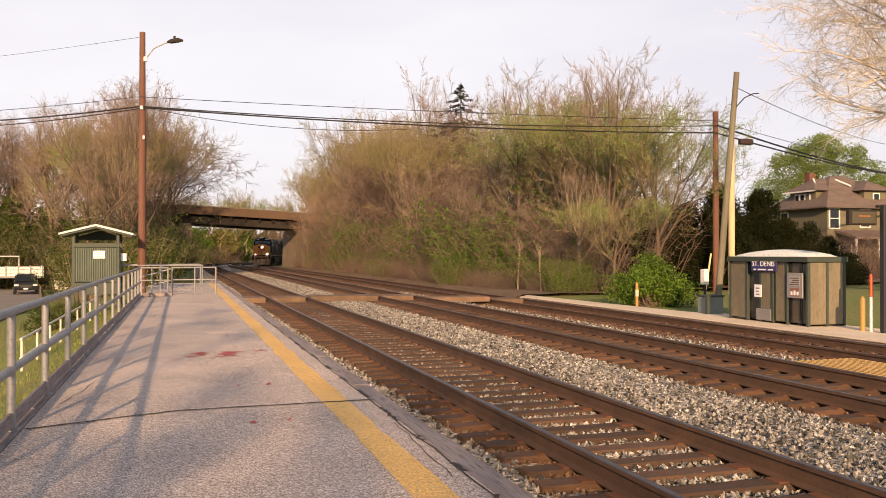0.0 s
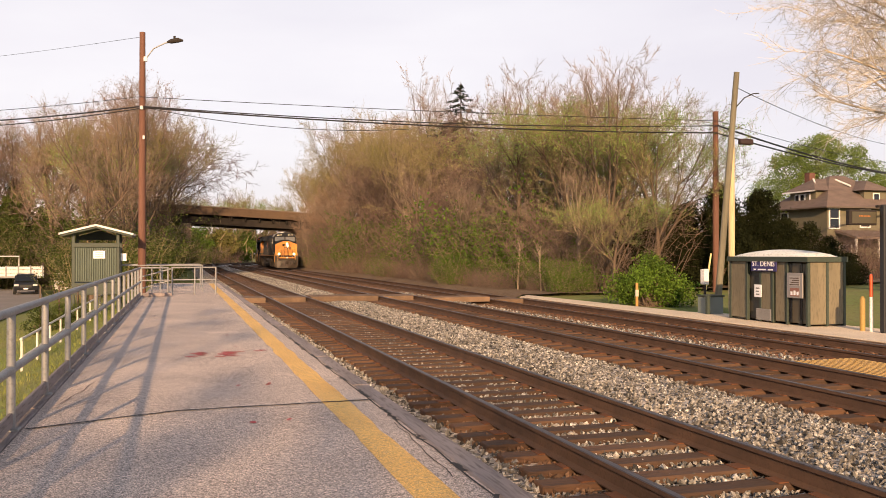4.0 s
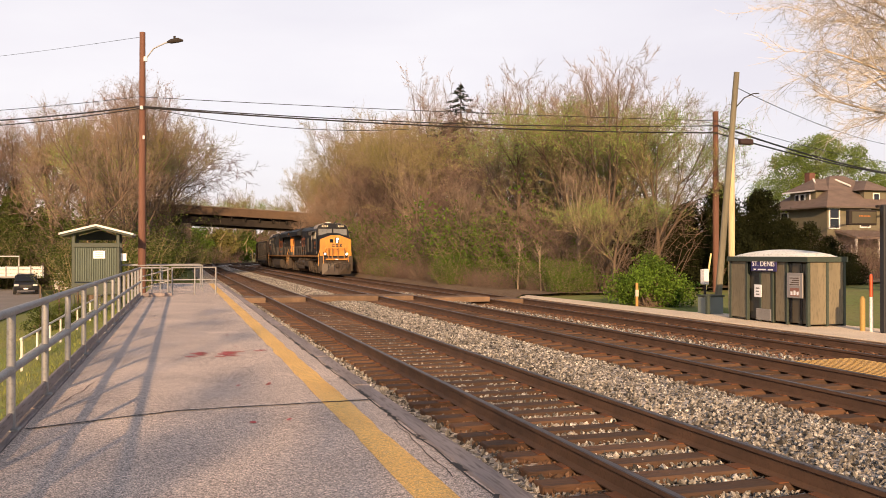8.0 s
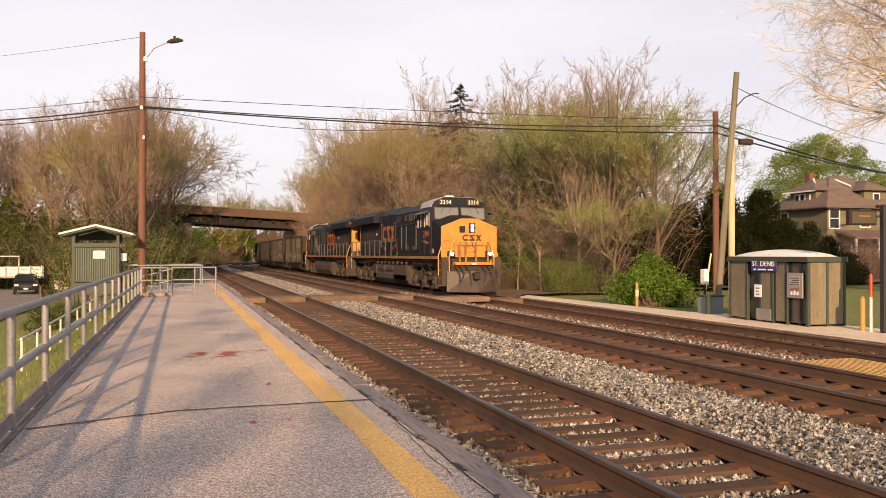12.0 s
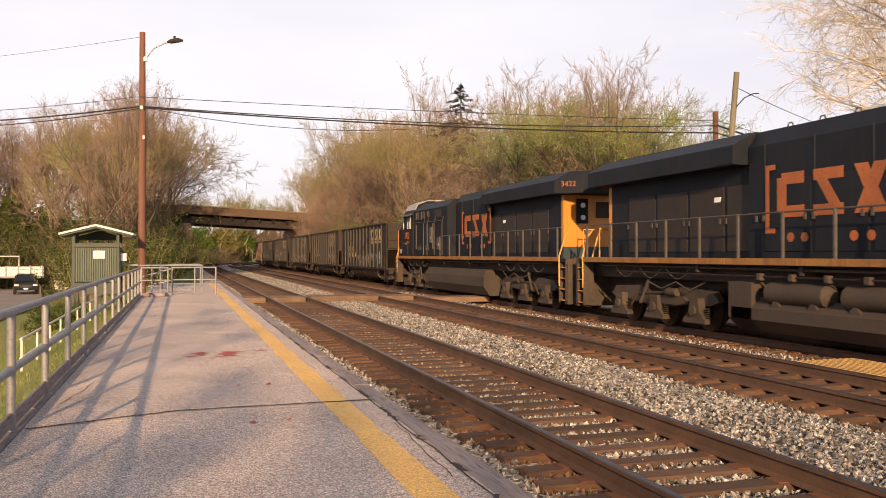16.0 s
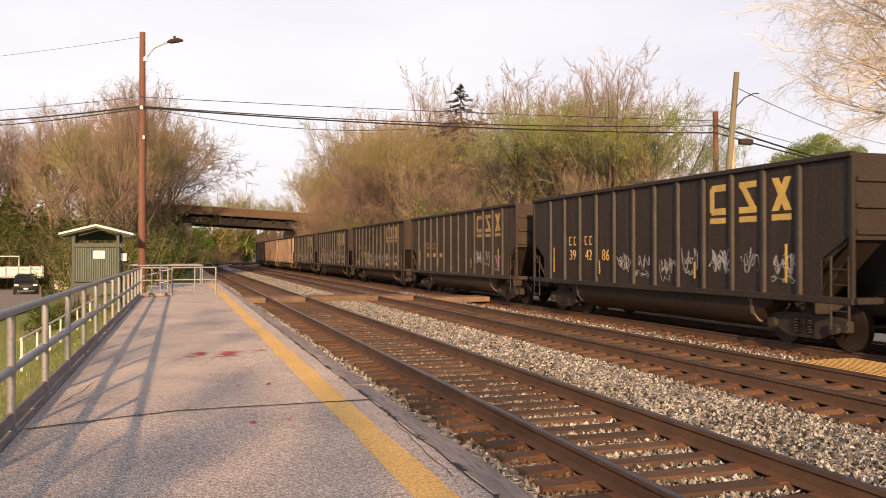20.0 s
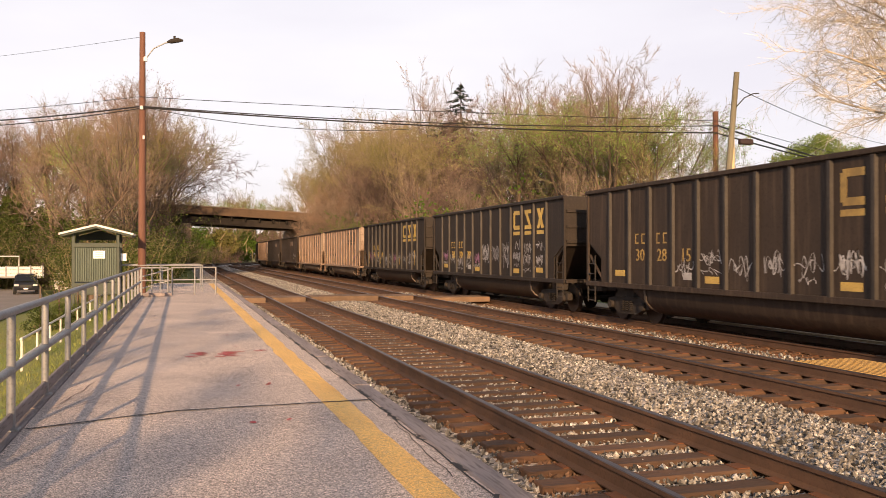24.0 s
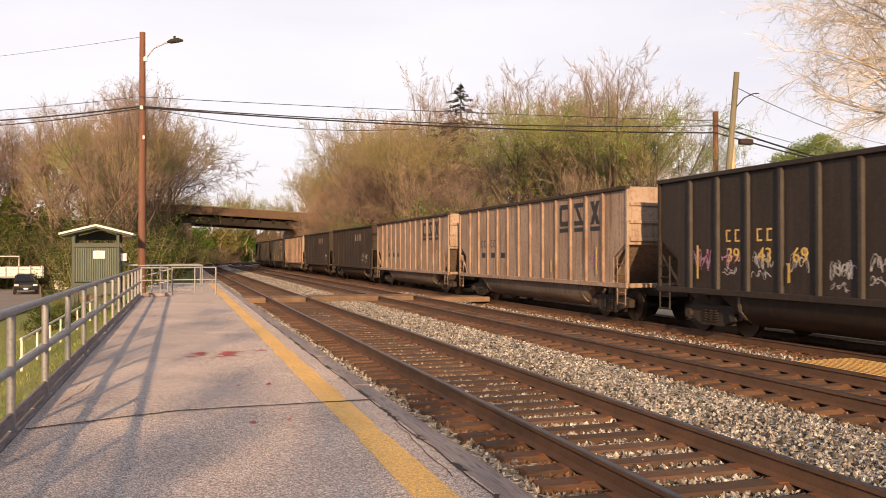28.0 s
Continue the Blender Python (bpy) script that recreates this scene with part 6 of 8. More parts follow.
def leaf_mat(name, a, b, k=0.35, spec=0.25):
    m = mat(name, a, b, 0.65, big=0.5, fine=6, bump=0, island=k, spec=spec)
    n, l = m.node_tree.nodes, m.node_tree.links
    p = n["Principled BSDF"]
    tr, mx = n.new("ShaderNodeBsdfTranslucent"), n.new("ShaderNodeMixShader")
    mx.inputs[0].default_value = 0.4
    l.new(p.inputs["Base Color"].links[0].from_socket, tr.inputs[0])
    l.new(p.outputs[0], mx.inputs[1])
    l.new(tr.outputs[0], mx.inputs[2])
    l.new(mx.outputs[0], n["Material Output"].inputs[0])
    return m


M_LEAF_BUD = leaf_mat("pale_spring_buds", (0.20, 0.195, 0.05), (0.21, 0.175, 0.07))
M_LEAF_TAN = leaf_mat("red_tan_spring_buds", (0.36, 0.20, 0.135), (0.27, 0.165, 0.10))
M_LEAF = leaf_mat("fresh_green_leaves", (0.115, 0.19, 0.025), (0.08, 0.14, 0.02))
M_LEAF_BRIGHT = leaf_mat("bright_bush_leaves", (0.15, 0.25, 0.03), (0.09, 0.15, 0.02), 0.6)
M_LEAF_SPRING = leaf_mat("yellow_green_spring_leaves", (0.29, 0.42, 0.10), (0.22, 0.33, 0.075), 0.4)
M_LEAF_SOFT = leaf_mat("soft_green_spring_leaves", (0.25, 0.33, 0.08), (0.17, 0.235, 0.058), 0.5)
M_LEAF_DARK = leaf_mat("dark_evergreen_leaves", (0.036, 0.041, 0.016), (0.023, 0.028, 0.012), 0.35, 0.06)
M_LEAF_IVY = leaf_mat("dark_ivy_leaves", (0.095, 0.125, 0.026), (0.055, 0.075, 0.018), 0.5)
M_NEEDLE = leaf_mat("dark_spruce_needles", (0.022, 0.034, 0.018), (0.015, 0.024, 0.013))


def raw(name, v, f, material):
    me = bpy.data.meshes.new(name)
    me.from_pydata(v, [], f)
    me.materials.append(material)
    return me


def twig_mesh(name, tw, material):
    """Many thin three-sided twigs at once: rows of p0, p1, p2, r."""
    a = np.array([[*t[0], *t[1], *t[2], t[3]] for t in tw])
    p0, p1, p2, r = a[:, 0:3], a[:, 3:6], a[:, 6:9], a[:, 9:10]
    d = p2 - p0
    d /= np.linalg.norm(d, axis=1, keepdims=True) + 1e-9
    o = np.cross(d, np.where(abs(d[:, 2:3]) < 0.8, [[0, 0, 1.0]], [[1.0, 0, 0]]))
    o /= np.linalg.norm(o, axis=1, keepdims=True) + 1e-9
    w = np.cross(d, o)
    ring = [o * math.cos(q) + w * math.sin(q) for q in (0, 2.094, 4.189)]
    vs = np.stack([p0 + ring[0] * r, p0 + ring[1] * r, p0 + ring[2] * r, p1 + ring[0] * r * 0.75, p1 + ring[1] * r * 0.75, p1 + ring[2] * r * 0.75, p2], 1)
    n = len(a)
    b = np.arange(n)[:, None] * 7
    quads = np.concatenate([b + np.array([[0, 1, 4, 3]]), b + np.array([[1, 2, 5, 4]]), b + np.array([[2, 0, 3, 5]])])
    tris = np.concatenate([b + np.array([[3, 4, 6]]), b + np.array([[4, 5, 6]]), b + np.array([[5, 3, 6]])])
    return raw(name, vs.reshape(-1, 3).tolist(), quads.tolist() + tris.tolist(), material)


def spike_mesh(name, tw, sp, material):
    """Forked twigs and, at their sides, straight three-faced tapering shoots in one mesh."""
    me = twig_mesh(name, tw, material)
    v = [tuple(q.co) for q in me.vertices]
    f = [tuple(q.vertices) for q in me.polygons]
    bpy.data.meshes.remove(me)
    a = np.array([[*t[0], *t[1], t[2]] for t in sp])
    p0, p2, r = a[:, 0:3], a[:, 3:6], a[:, 6:7]
    d = p2 - p0
    d /= np.linalg.norm(d, axis=1, keepdims=True) + 1e-9
    o = np.cross(d, np.where(abs(d[:, 2:3]) < 0.8, [[0, 0, 1.0]], [[1.0, 0, 0]]))
    o /= np.linalg.norm(o, axis=1, keepdims=True) + 1e-9
    w = np.cross(d, o)
    ring = [o * math.cos(q) + w * math.sin(q) for q in (0, 2.094, 4.189)]
    vs = np.stack([p0 + ring[0] * r, p0 + ring[1] * r, p0 + ring[2] * r, p2], 1)
    b = np.arange(len(a))[:, None] * 4 + len(v)
    fs = np.concatenate([b + np.array([[0, 1, 3]]), b + np.array([[1, 2, 3]]), b + np.array([[2, 0, 3]])])
    return raw(name, v + vs.reshape(-1, 3).tolist(), f + fs.tolist(), material)


def leaf_mesh(name, centres, size, material, rs, flat=0.0):
    """Small folded leaves, two faces each, turned at random."""
    c = np.array(centres)
    n = len(c)
    d = rs.normal(size=(n, 3))
    d[:, 2] *= 1 - flat
    d /= np.linalg.norm(d, axis=1, keepdims=True)
    e = np.cross(d, rs.normal(size=(n, 3)))
    e /= np.linalg.norm(e, axis=1, keepdims=True) + 1e-9
    g = np.cross(d, e)
    s = size * rs.uniform(0.6, 1.35, (n, 1))
    vs = np.stack([c - d * s, c + e * s * 0.55 + g * s * 0.15, c + d * s, c - e * s * 0.55 + g * s * 0.15], 1)
    b = np.arange(n)[:, None] * 4
    fs = np.concatenate([b + np.array([[0, 1, 2]]), b + np.array([[0, 2, 3]])])
    return raw(name, vs.reshape(-1, 3).tolist(), fs.tolist(), material)


def grow(seed, height, spread, r0, n1=10, n2=7, n3=6, n4=5, first=0.22, rise=0.75, droop=0.0, twig_r=0.0125, crook=0.12, forks=1):
    """A branching skeleton: limb tubes, fine twigs and the places of their tips."""
    rg = random.Random(seed)
    V = lambda *q: Vector(q)
    limbs, twigs, shoots, tips = [], [], [], []

    def path(p, d, length, n, bend, lift):
        pts = [p.copy()]
        for k in range(n):
            d = (d + V(rg.uniform(-1, 1), rg.uniform(-1, 1), rg.uniform(-1, 1)) * bend + V(0, 0, lift)).normalized()
            p = p + d * (length / n)
            pts.append(p.copy())
        return pts

    def side(d, ang):
        o = d.orthogonal().normalized()
        o.rotate(Matrix.Rotation(rg.uniform(0, 6.283), 3, d))
        return (d * math.cos(ang) + o * math.sin(ang)).normalized()

    trunks = []
    for q in range(forks):
        d = V(rg.uniform(-0.12, 0.12), rg.uniform(-0.12, 0.12), 1) if forks == 1 else V(rg.uniform(-0.35, 0.35), rg.uniform(-0.35, 0.35), 1)
        t = path(V(0, 0, -0.3), d.normalized(), height * (0.74 if forks == 1 else rg.uniform(0.6, 0.8)), 9, crook * 0.6, 0.06)
        rr = [r0 * (1.25 if k == 0 else 1.0) * (1 - 0.85 * k / 9) / forks ** 0.5 + 0.01 for k in range(10)]
        limbs.append((t, rr, 8))
        trunks.append((t, rr))
    for i in range(n1):
        t, rr = trunks[i % forks]
        f = first + (0.97 - first) * (i + rg.random()) / n1
        k = min(8, int(f * 9))
        p = t[k].lerp(t[k + 1], f * 9 - k)
        ln = spread * (1.1 - 0.35 * f) * rg.uniform(0.75, 1.2)
        d1 = side((t[k + 1] - t[k]).normalized(), radians(rg.uniform(40, 72) - 34 * max(0, f - 0.35)))
        l1 = path(p, d1, ln, 6, crook, 0.10 * rise - droop * 0.08)
        r1 = max(0.03, rr[k] * 0.5)
        limbs.append((l1, [r1 * (1 - 0.75 * q / 6) for q in range(7)], 6))
        for j in range(n2):
            g = 0.2 + 0.8 * (j + rg.random()) / n2
            k1 = min(5, int(g * 6))
            p2 = l1[k1].lerp(l1[k1 + 1], min(1, g * 6 - k1))
            l2 = path(p2, side((l1[k1 + 1] - l1[k1]).normalized(), radians(rg.uniform(25, 60))), ln * rg.uniform(0.3, 0.55), 4, crook * 1.2, 0.10 * rise - droop * 0.1)
            r2 = max(0.014, r1 * 0.4 * (1 - 0.5 * g))
            limbs.append((l2, [r2 * (1 - 0.7 * q / 4) for q in range(5)], 3))
            for m in range(n3):
                h = 0.15 + 0.85 * (m + rg.random()) / n3
                k2 = min(3, int(h * 4))
                p3 = l2[k2].lerp(l2[k2 + 1], min(1, h * 4 - k2))
                l3 = path(p3, side((l2[k2 + 1] - l2[k2]).normalized(), radians(rg.uniform(20, 60))), ln * rg.uniform(0.14, 0.28), 2, crook * 1.2, 0.1 * rise - droop * 0.15)
                twigs.append((l3[0], l3[1], l3[2], twig_r * 1.4))
                for w in range(n4):
                    x = 0.1 + 0.9 * (w + rg.random()) / n4
                    k3 = min(1, int(x * 2))
                    p4 = l3[k3].lerp(l3[k3 + 1], min(1, x * 2 - k3))
                    l4 = path(p4, side((l3[k3 + 1] - l3[k3]).normalized(), radians(rg.uniform(20, 65))), ln * rg.uniform(0.06, 0.16), 2, crook * 1.3, 0.1 * rise - droop * 0.15)
                    shoots.append((l4[0], l4[2], twig_r))
                    tips.append(l4[1])
                    tips.append(l4[2])
    return limbs, twigs, shoots, tips


def fan(seed, height, spread, r0, leaders=5, fork=0.3, n2=8, n3=6, n4=6, lean=0.6, crook=0.08, lift=0.07, twig_r=0.0088, fine=1.0):
    """A skeleton whose trunk forks low into long ascending leaders that fan out into fine upright twigs."""
    rg = random.Random(seed)
    limbs, twigs, shoots, tips = [], [], [], []

    def path(p, d, length, n, bend, up):
        pts = [p.copy()]
        for k in range(n):
            d = (d + Vector((rg.gauss(0, 1), rg.gauss(0, 1), rg.gauss(0, 1))) * bend + Vector((0, 0, up))).normalized()
            p = p + d * (length / n)
            pts.append(p.copy())
        return pts

    def side(d, ang):
        o = d.orthogonal().normalized()
        o.rotate(Matrix.Rotation(rg.uniform(0, 6.283), 3, d))
        return (d * math.cos(ang) + o * math.sin(ang)).normalized()

    def at(pts, g):
        n = len(pts) - 1
        k = min(n - 1, int(g * n))
        return pts[k].lerp(pts[k + 1], min(1.0, g * n - k)), (pts[k + 1] - pts[k]).normalized()

    trunk = path(Vector((0, 0, -0.3)), Vector((rg.uniform(-0.08, 0.08), rg.uniform(-0.08, 0.08), 1)).normalized(), height * 0.62, 8, crook * 0.5, 0.05)
    limbs.append((trunk, [r0 * (1.3 if k == 0 else 1.0) * (1 - 0.8 * k / 8) + 0.012 for k in range(9)], 8))
    stems = [(trunk, height * 0.62, r0, 0.45)]
    for i in range(leaders):
        g = fork / 0.62 * rg.uniform(0.55, 1.15) + 0.25 * i / leaders
        p, _ = at(trunk, min(0.95, g))
        a = 6.283 * (i + rg.uniform(-0.3, 0.3)) / leaders
        tilt = lean * rg.uniform(0.5, 1.25)
        d = Vector((math.cos(a) * math.sin(tilt), math.sin(a) * math.sin(tilt), math.cos(tilt)))
        ln = (height - p.z) * rg.uniform(0.82, 1.06)
        l1 = path(p, d, ln * 0.9, 8, crook, lift * 0.4)
        r1 = r0 * rg.uniform(0.3, 0.46)
        limbs.append((l1, [r1 * (1 - 0.93 * q / 8) + 0.003 for q in range(9)], 6))
        stems.append((l1, ln, r1, 0.12))
        # each leader divides once more
        for q in range(2):
            p, d = at(l1, rg.uniform(0.3, 0.6))
            b = path(p, side(d, radians(rg.uniform(16, 34))), ln * rg.uniform(0.38, 0.5), 6, crook, lift * 0.5)
            limbs.append((b, [r1 * 0.5 * (1 - 0.9 * k / 6) + 0.003 for k in range(7)], 5))
            stems.append((b, ln * 0.5, r1 * 0.5, 0.1))
    for l1, ln, r1, g0 in stems:
        for j in range(n2):
            g = g0 + (1 - g0) * ((j + rg.random()) / n2) ** 0.8
            p, d = at(l1, g)
            l = spread * (0.46 - 0.2 * g) * rg.uniform(0.55, 1.25)
            l2 = path(p, side(d, radians(rg.uniform(28, 62))), l, 5, crook * 1.3, lift)
            r2 = max(0.009, r1 * 0.3 * (1.05 - 0.8 * g))
            limbs.append((l2, [r2 * (1 - 0.75 * q / 5) for q in range(6)], 3))
            for m in range(n3):
                h = 0.18 + 0.82 * (m + rg.random()) / n3
                p3, d3 = at(l2, h)
                l3 = path(p3, side(d3, radians(rg.uniform(22, 52))), l * rg.uniform(0.22, 0.48), 2, crook * 1.3, lift)
                twigs.append((l3[0], l3[1], l3[2], twig_r * 1.35))
                for w in range(n4):
                    p4, d4 = at(l3, 0.1 + 0.9 * (w + rg.random()) / n4)
                    l4 = path(p4, side(d4, radians(rg.uniform(18, 50))), l * rg.uniform(0.12, 0.28) * fine, 2, crook, lift)
                    shoots.append((l4[0], l4[2], twig_r))
                    tips += [l4[1], l4[2]]
    return limbs, twigs, shoots, tips


def tree_kit(seed, bark, twig, leaf=None, leaf_n=0, leaf_size=0.07, leaf_top=1.0, grown=None, leaf_low=0.0, **kw):
    limbs, twigs, shoots, tips = (grown or grow)(seed, **kw)
    ms = Mesh()
    for pts, rr, sides in limbs:
        ms.tube(pts, rr, sides, cap=False)
    kit = [("trunk", raw("trunk", ms.v, ms.f, bark)), ("crown", spike_mesh("crown", twigs, shoots, twig))]
    kit[0][1].polygons.foreach_set("use_smooth", [True] * len(kit[0][1].polygons))
    if leaf is not None and leaf_n:
        rs = np.random.RandomState(seed)
        t = np.array(tips)
        t = t[(t[:, 2] <= leaf_top * t[:, 2].max()) & (t[:, 2] >= leaf_low * t[:, 2].max())]
        # leaves come in loose sprays, denser on some boughs than on others
        key = np.sin(t[:, 0] * 1.7 + seed) + np.sin(t[:, 1] * 1.9) + np.sin(t[:, 2] * 1.3 + 2)
        wgt = np.clip(key + 1.2, 0.15, None)
        c = t[rs.choice(len(t), leaf_n, p=wgt / wgt.sum())] + rs.normal(scale=0.16, size=(leaf_n, 3))
        kit.append(("foliage", leaf_mesh("foliage", c, leaf_size, leaf, rs)))
    return kit


def plant(kit, name, label, category, m, group=""):
    ob = thing(name, label, category, group, m)
    for n, d in kit:
        part(n, d, None, ob)
    return ob


KITS = [tree_kit(11, M_BARK, M_TWIG, grown=fan, height=14, spread=5.6, r0=0.22, fork=0.34, lean=0.5, n4=5),
        tree_kit(12, M_BARK, M_TWIG_TAN, M_LEAF_TAN, 5000, 0.036, 1.0, fan, 0.45, height=14, spread=6.0, r0=0.24, leaders=6, fork=0.32, lean=0.55),
        tree_kit(13, M_BARK, M_TWIG_OLIVE, M_LEAF_BUD, 9500, 0.04, grown=fan, height=13, spread=5.6, r0=0.2, leaders=6, fork=0.28, lean=0.6),
        tree_kit(14, M_BARK_PALE, M_TWIG, grown=fan, height=15, spread=5.0, r0=0.2, leaders=5, fork=0.4, lean=0.38, lift=0.10, crook=0.05, n4=5),
        tree_kit(15, M_BARK, M_TWIG_MAUVE, grown=fan, height=13, spread=5.8, r0=0.2, leaders=7, fork=0.22, lean=0.5, crook=0.12, n3=6, n4=9, twig_r=0.009, lift=-0.02),
        tree_kit(16, M_BARK, M_TWIG_OLIVE, M_LEAF_SPRING, 9000, 0.042, 0.9, fan, height=12, spread=5.4, r0=0.18, leaders=6, fork=0.3, lean=0.58),
        tree_kit(17, M_BARK, M_TWIG, M_LEAF_TAN, 3500, 0.036, 1.0, fan, 0.5, height=14, spread=6.0, r0=0.25, leaders=6, fork=0.32, lean=0.65, crook=0.09)]
KITS.append(tree_kit(18, M_BARK, M_TWIG, M_LEAF_SPRING, 5200, 0.042, 0.66, fan, height=14, spread=5.6, r0=0.24, leaders=6, fork=0.26, lean=0.5, lift=0.08, crook=0.05))
LABELS = ["bare brown deciduous tree at the edge of the woods", "tan budding deciduous tree with forked trunk", "olive-green budding deciduous tree",
          "tall pale-barked bare deciduous tree", "bare multi-stemmed tan tree", "thin tree with fresh green leaves", "bare broad tree with tan buds", "tall many-stemmed tree with a fan of bare upright branches"]


def shrub_kit(seed, n, height, spread, material, twigs=9, leaf=None, leaf_n=0, leaf_size=0.05):
    rg = random.Random(seed)
    tw, sp, tips = [], [], []
    for k in range(n):
        a, q = rg.uniform(0, 6.283), spread * rg.random() ** 0.5
        b = Vector((math.cos(a) * q, math.sin(a) * q, -0.05))
        h = height * rg.uniform(0.4, 1.0)
        out = Vector((math.cos(a) * rg.uniform(0, 0.5) + rg.uniform(-0.3, 0.3), math.sin(a) * rg.uniform(0, 0.5) + rg.uniform(-0.3, 0.3), 1)) * h
        p1, p2 = b + out * 0.55 + Vector((rg.uniform(-0.15, 0.15), rg.uniform(-0.15, 0.15), 0)) * h, b + out + Vector((rg.uniform(-0.35, 0.35), rg.uniform(-0.35, 0.35), -0.15 * rg.random())) * h
        tw.append((b, p1, p2, 0.0065))
        for j in range(twigs):
            t = rg.uniform(0.15, 1)
            o = b.lerp(p1, t * 2) if t < 0.5 else p1.lerp(p2, t * 2 - 1)
            d = Vector((rg.uniform(-1, 1), rg.uniform(-1, 1), rg.uniform(-0.25, 0.9))).normalized() * h * rg.uniform(0.12, 0.32)
            sp.append((o, o + d, 0.0042))
            tips += [o + d * 0.5, o + d]
    kit = [("brush", spike_mesh("brush", tw, sp, material))]
    if leaf is not None:
        rs = np.random.RandomState(seed)
        t = np.array(tips)
        kit.append(("foliage", leaf_mesh("foliage", t[rs.randint(0, len(t), leaf_n)] + rs.normal(scale=0.07, size=(leaf_n, 3)), leaf_size, leaf, rs)))
    return kit


SHRUBS = [shrub_kit(31, 150, 2.2, 1.5, M_THICKET, 16), shrub_kit(32, 150, 2.8, 1.6, M_BRUSH, 16), shrub_kit(33, 140, 2.4, 1.6, M_TWIG_MAUVE, 16),
          shrub_kit(34, 90, 2.4, 1.4, M_TWIG_OLIVE, 12, M_LEAF, 5200, 0.04)]
SHRUBS.append(shrub_kit(35, 60, 2.4, 1.4, M_TWIG_OLIVE, 9, M_LEAF_IVY, 5200, 0.035))
SHRUB_LABELS = ["dry brown bramble thicket beside the track", "dense tangle of grey-brown bare saplings", "grey-brown leafless undergrowth beside the woods", "low shrub with patches of fresh green leaves", "dense dark green ivy-covered shrub"]


def top(x, y):
    return ground_z(x, y) - 0.05


rg = random.Random(77)
# the woods' skyline: bearing from the near platform (tangent) and slope of the tree tops
SKY_R = ((-0.19, 0.075), (-0.166, 0.1), (-0.145, 0.13), (-0.11, 0.165), (-0.07, 0.19), (-0.035, 0.215), (-0.01, 0.225), (0.01, 0.215), (0.05, 0.195), (0.09, 0.21),
         (0.12, 0.22), (0.147, 0.243), (0.19, 0.238), (0.22, 0.232), (0.256, 0.228), (0.283, 0.225), (0.303, 0.20), (0.32, 0.16), (0.335, 0.115))
SKY_L = ((-0.62, 0.2), (-0.53, 0.195), (-0.49, 0.205), (-0.465, 0.2), (-0.43, 0.18), (-0.4, 0.21), (-0.356, 0.23), (-0.33, 0.243), (-0.3, 0.2), (-0.275, 0.15), (-0.262, 0.1))


def bearing(x, y):
    a = radians(17.55)
    return (x * math.cos(a) - y * math.sin(a)) / (y * math.cos(a) + x * math.sin(a))


def skyline(x, y, table):
    """How high a tree at this place reaches."""
    a = radians(17.55)
    d = y * math.cos(a) + x * math.sin(a)
    k = (x * math.cos(a) - y * math.sin(a)) / d
    return EYE[2] + d * float(np.interp(k, [q[0] for q in table], [q[1] for q in table]))


KH = tuple(max(v.co.z for v in k[1][1].vertices) * 0.95 for k in KITS)      # their heights as grown


def wood_tree(k, x, y, h, group):
    plant(KITS[k], "tree", LABELS[k], "tree", pose(x, y, top(x, y), rg.uniform(-3, 3), rg.uniform(-3, 3), rg.uniform(0, 360)) @ Matrix.Diagonal((0.3 + 0.7 * h / KH[k], 0.3 + 0.7 * h / KH[k], h / KH[k], 1)), group)


for u0, du, s0, s1, ds, f0, f1 in ((19.9, 0.9, 37, 132, 4.6, 0.5, 0.82), (24.0, 1.8, 33, 150, 6.6, 0.72, 1.02), (30.5, 3.0, 38, 190, 6.8, 0.66, 0.86)):
    s = s0
    while s < s1:
        x, y = u0 + rg.uniform(-du, du), s + rg.uniform(-1.5, 1.5)
        k = rg.choice((1, 2, 2, 0, 6, 2) if s > 88 else (0, 4, 4, 3, 6, 4, 2) if s > 54 else (5, 5, 7, 7, 3, 5, 0))
        s += ds
        if bearing(x, y) < 0.315:
            wood_tree(k, x, y, max(4.0, skyline(x, y, SKY_R) * rg.uniform(f0, f1) * (0.8 if y < 62 else 1)), "woods")
for x, y, k in ((22.4, 41.0, 7), (24.6, 46.5, 7), (21.4, 44.5, 5), (24.4, 38.8, 5), (20.8, 49.5, 5), (26.0, 52.0, 3), (22.6, 51.0, 7), (25.5, 57, 7), (26.0, 46.0, 2), (23.2, 43.5, 5), (28.5, 90, 7), (24.5, 100, 2)):
    wood_tree(k, x, y, max(4.0, skyline(x, y, SKY_R) * (1.02 if k == 7 else 0.85)), "woods")
# trees behind the near shelter
for x, y, f, k in ((-3.7, 63, 1.0, 0), (-2.3, 72, 0.95, 1), (-5.6, 60, 0.9, 6), (-4.6, 78, 1.0, 1), (-3.2, 67, 0.85, 2), (-5.2, 70, 0.8, 5), (-9.0, 92, 0.95, 6), (-4.4, 116, 0.8, 4), (-3.0, 121, 0.72, 4)):
    wood_tree(k, x, y, skyline(x, y, SKY_L) * f, "trees beyond the shelter")
for x, y, f, k in ((-12, 90, 1.0, 1), (-15, 96, 0.95, 2),
                   (-19, 92, 1.0, 1), (-6, 84, 0.9, 2), (-3.5, 88, 0.8, 4), (-12, 104, 0.8, 5), (-24, 94, 0.85, 5), (-2.2, 96, 0.75, 2), (-6.5, 100, 0.9, 6), (-22, 104, 1.0, 6), (-8, 112, 0.9, 1), (-33, 92, 0.9, 1), (-16.5, 93, 0.95, 1), (-10.5, 96, 0.85, 4)):
    wood_tree(k, x, y, skyline(x, y, SKY_L) * f, "trees beyond the shelter")
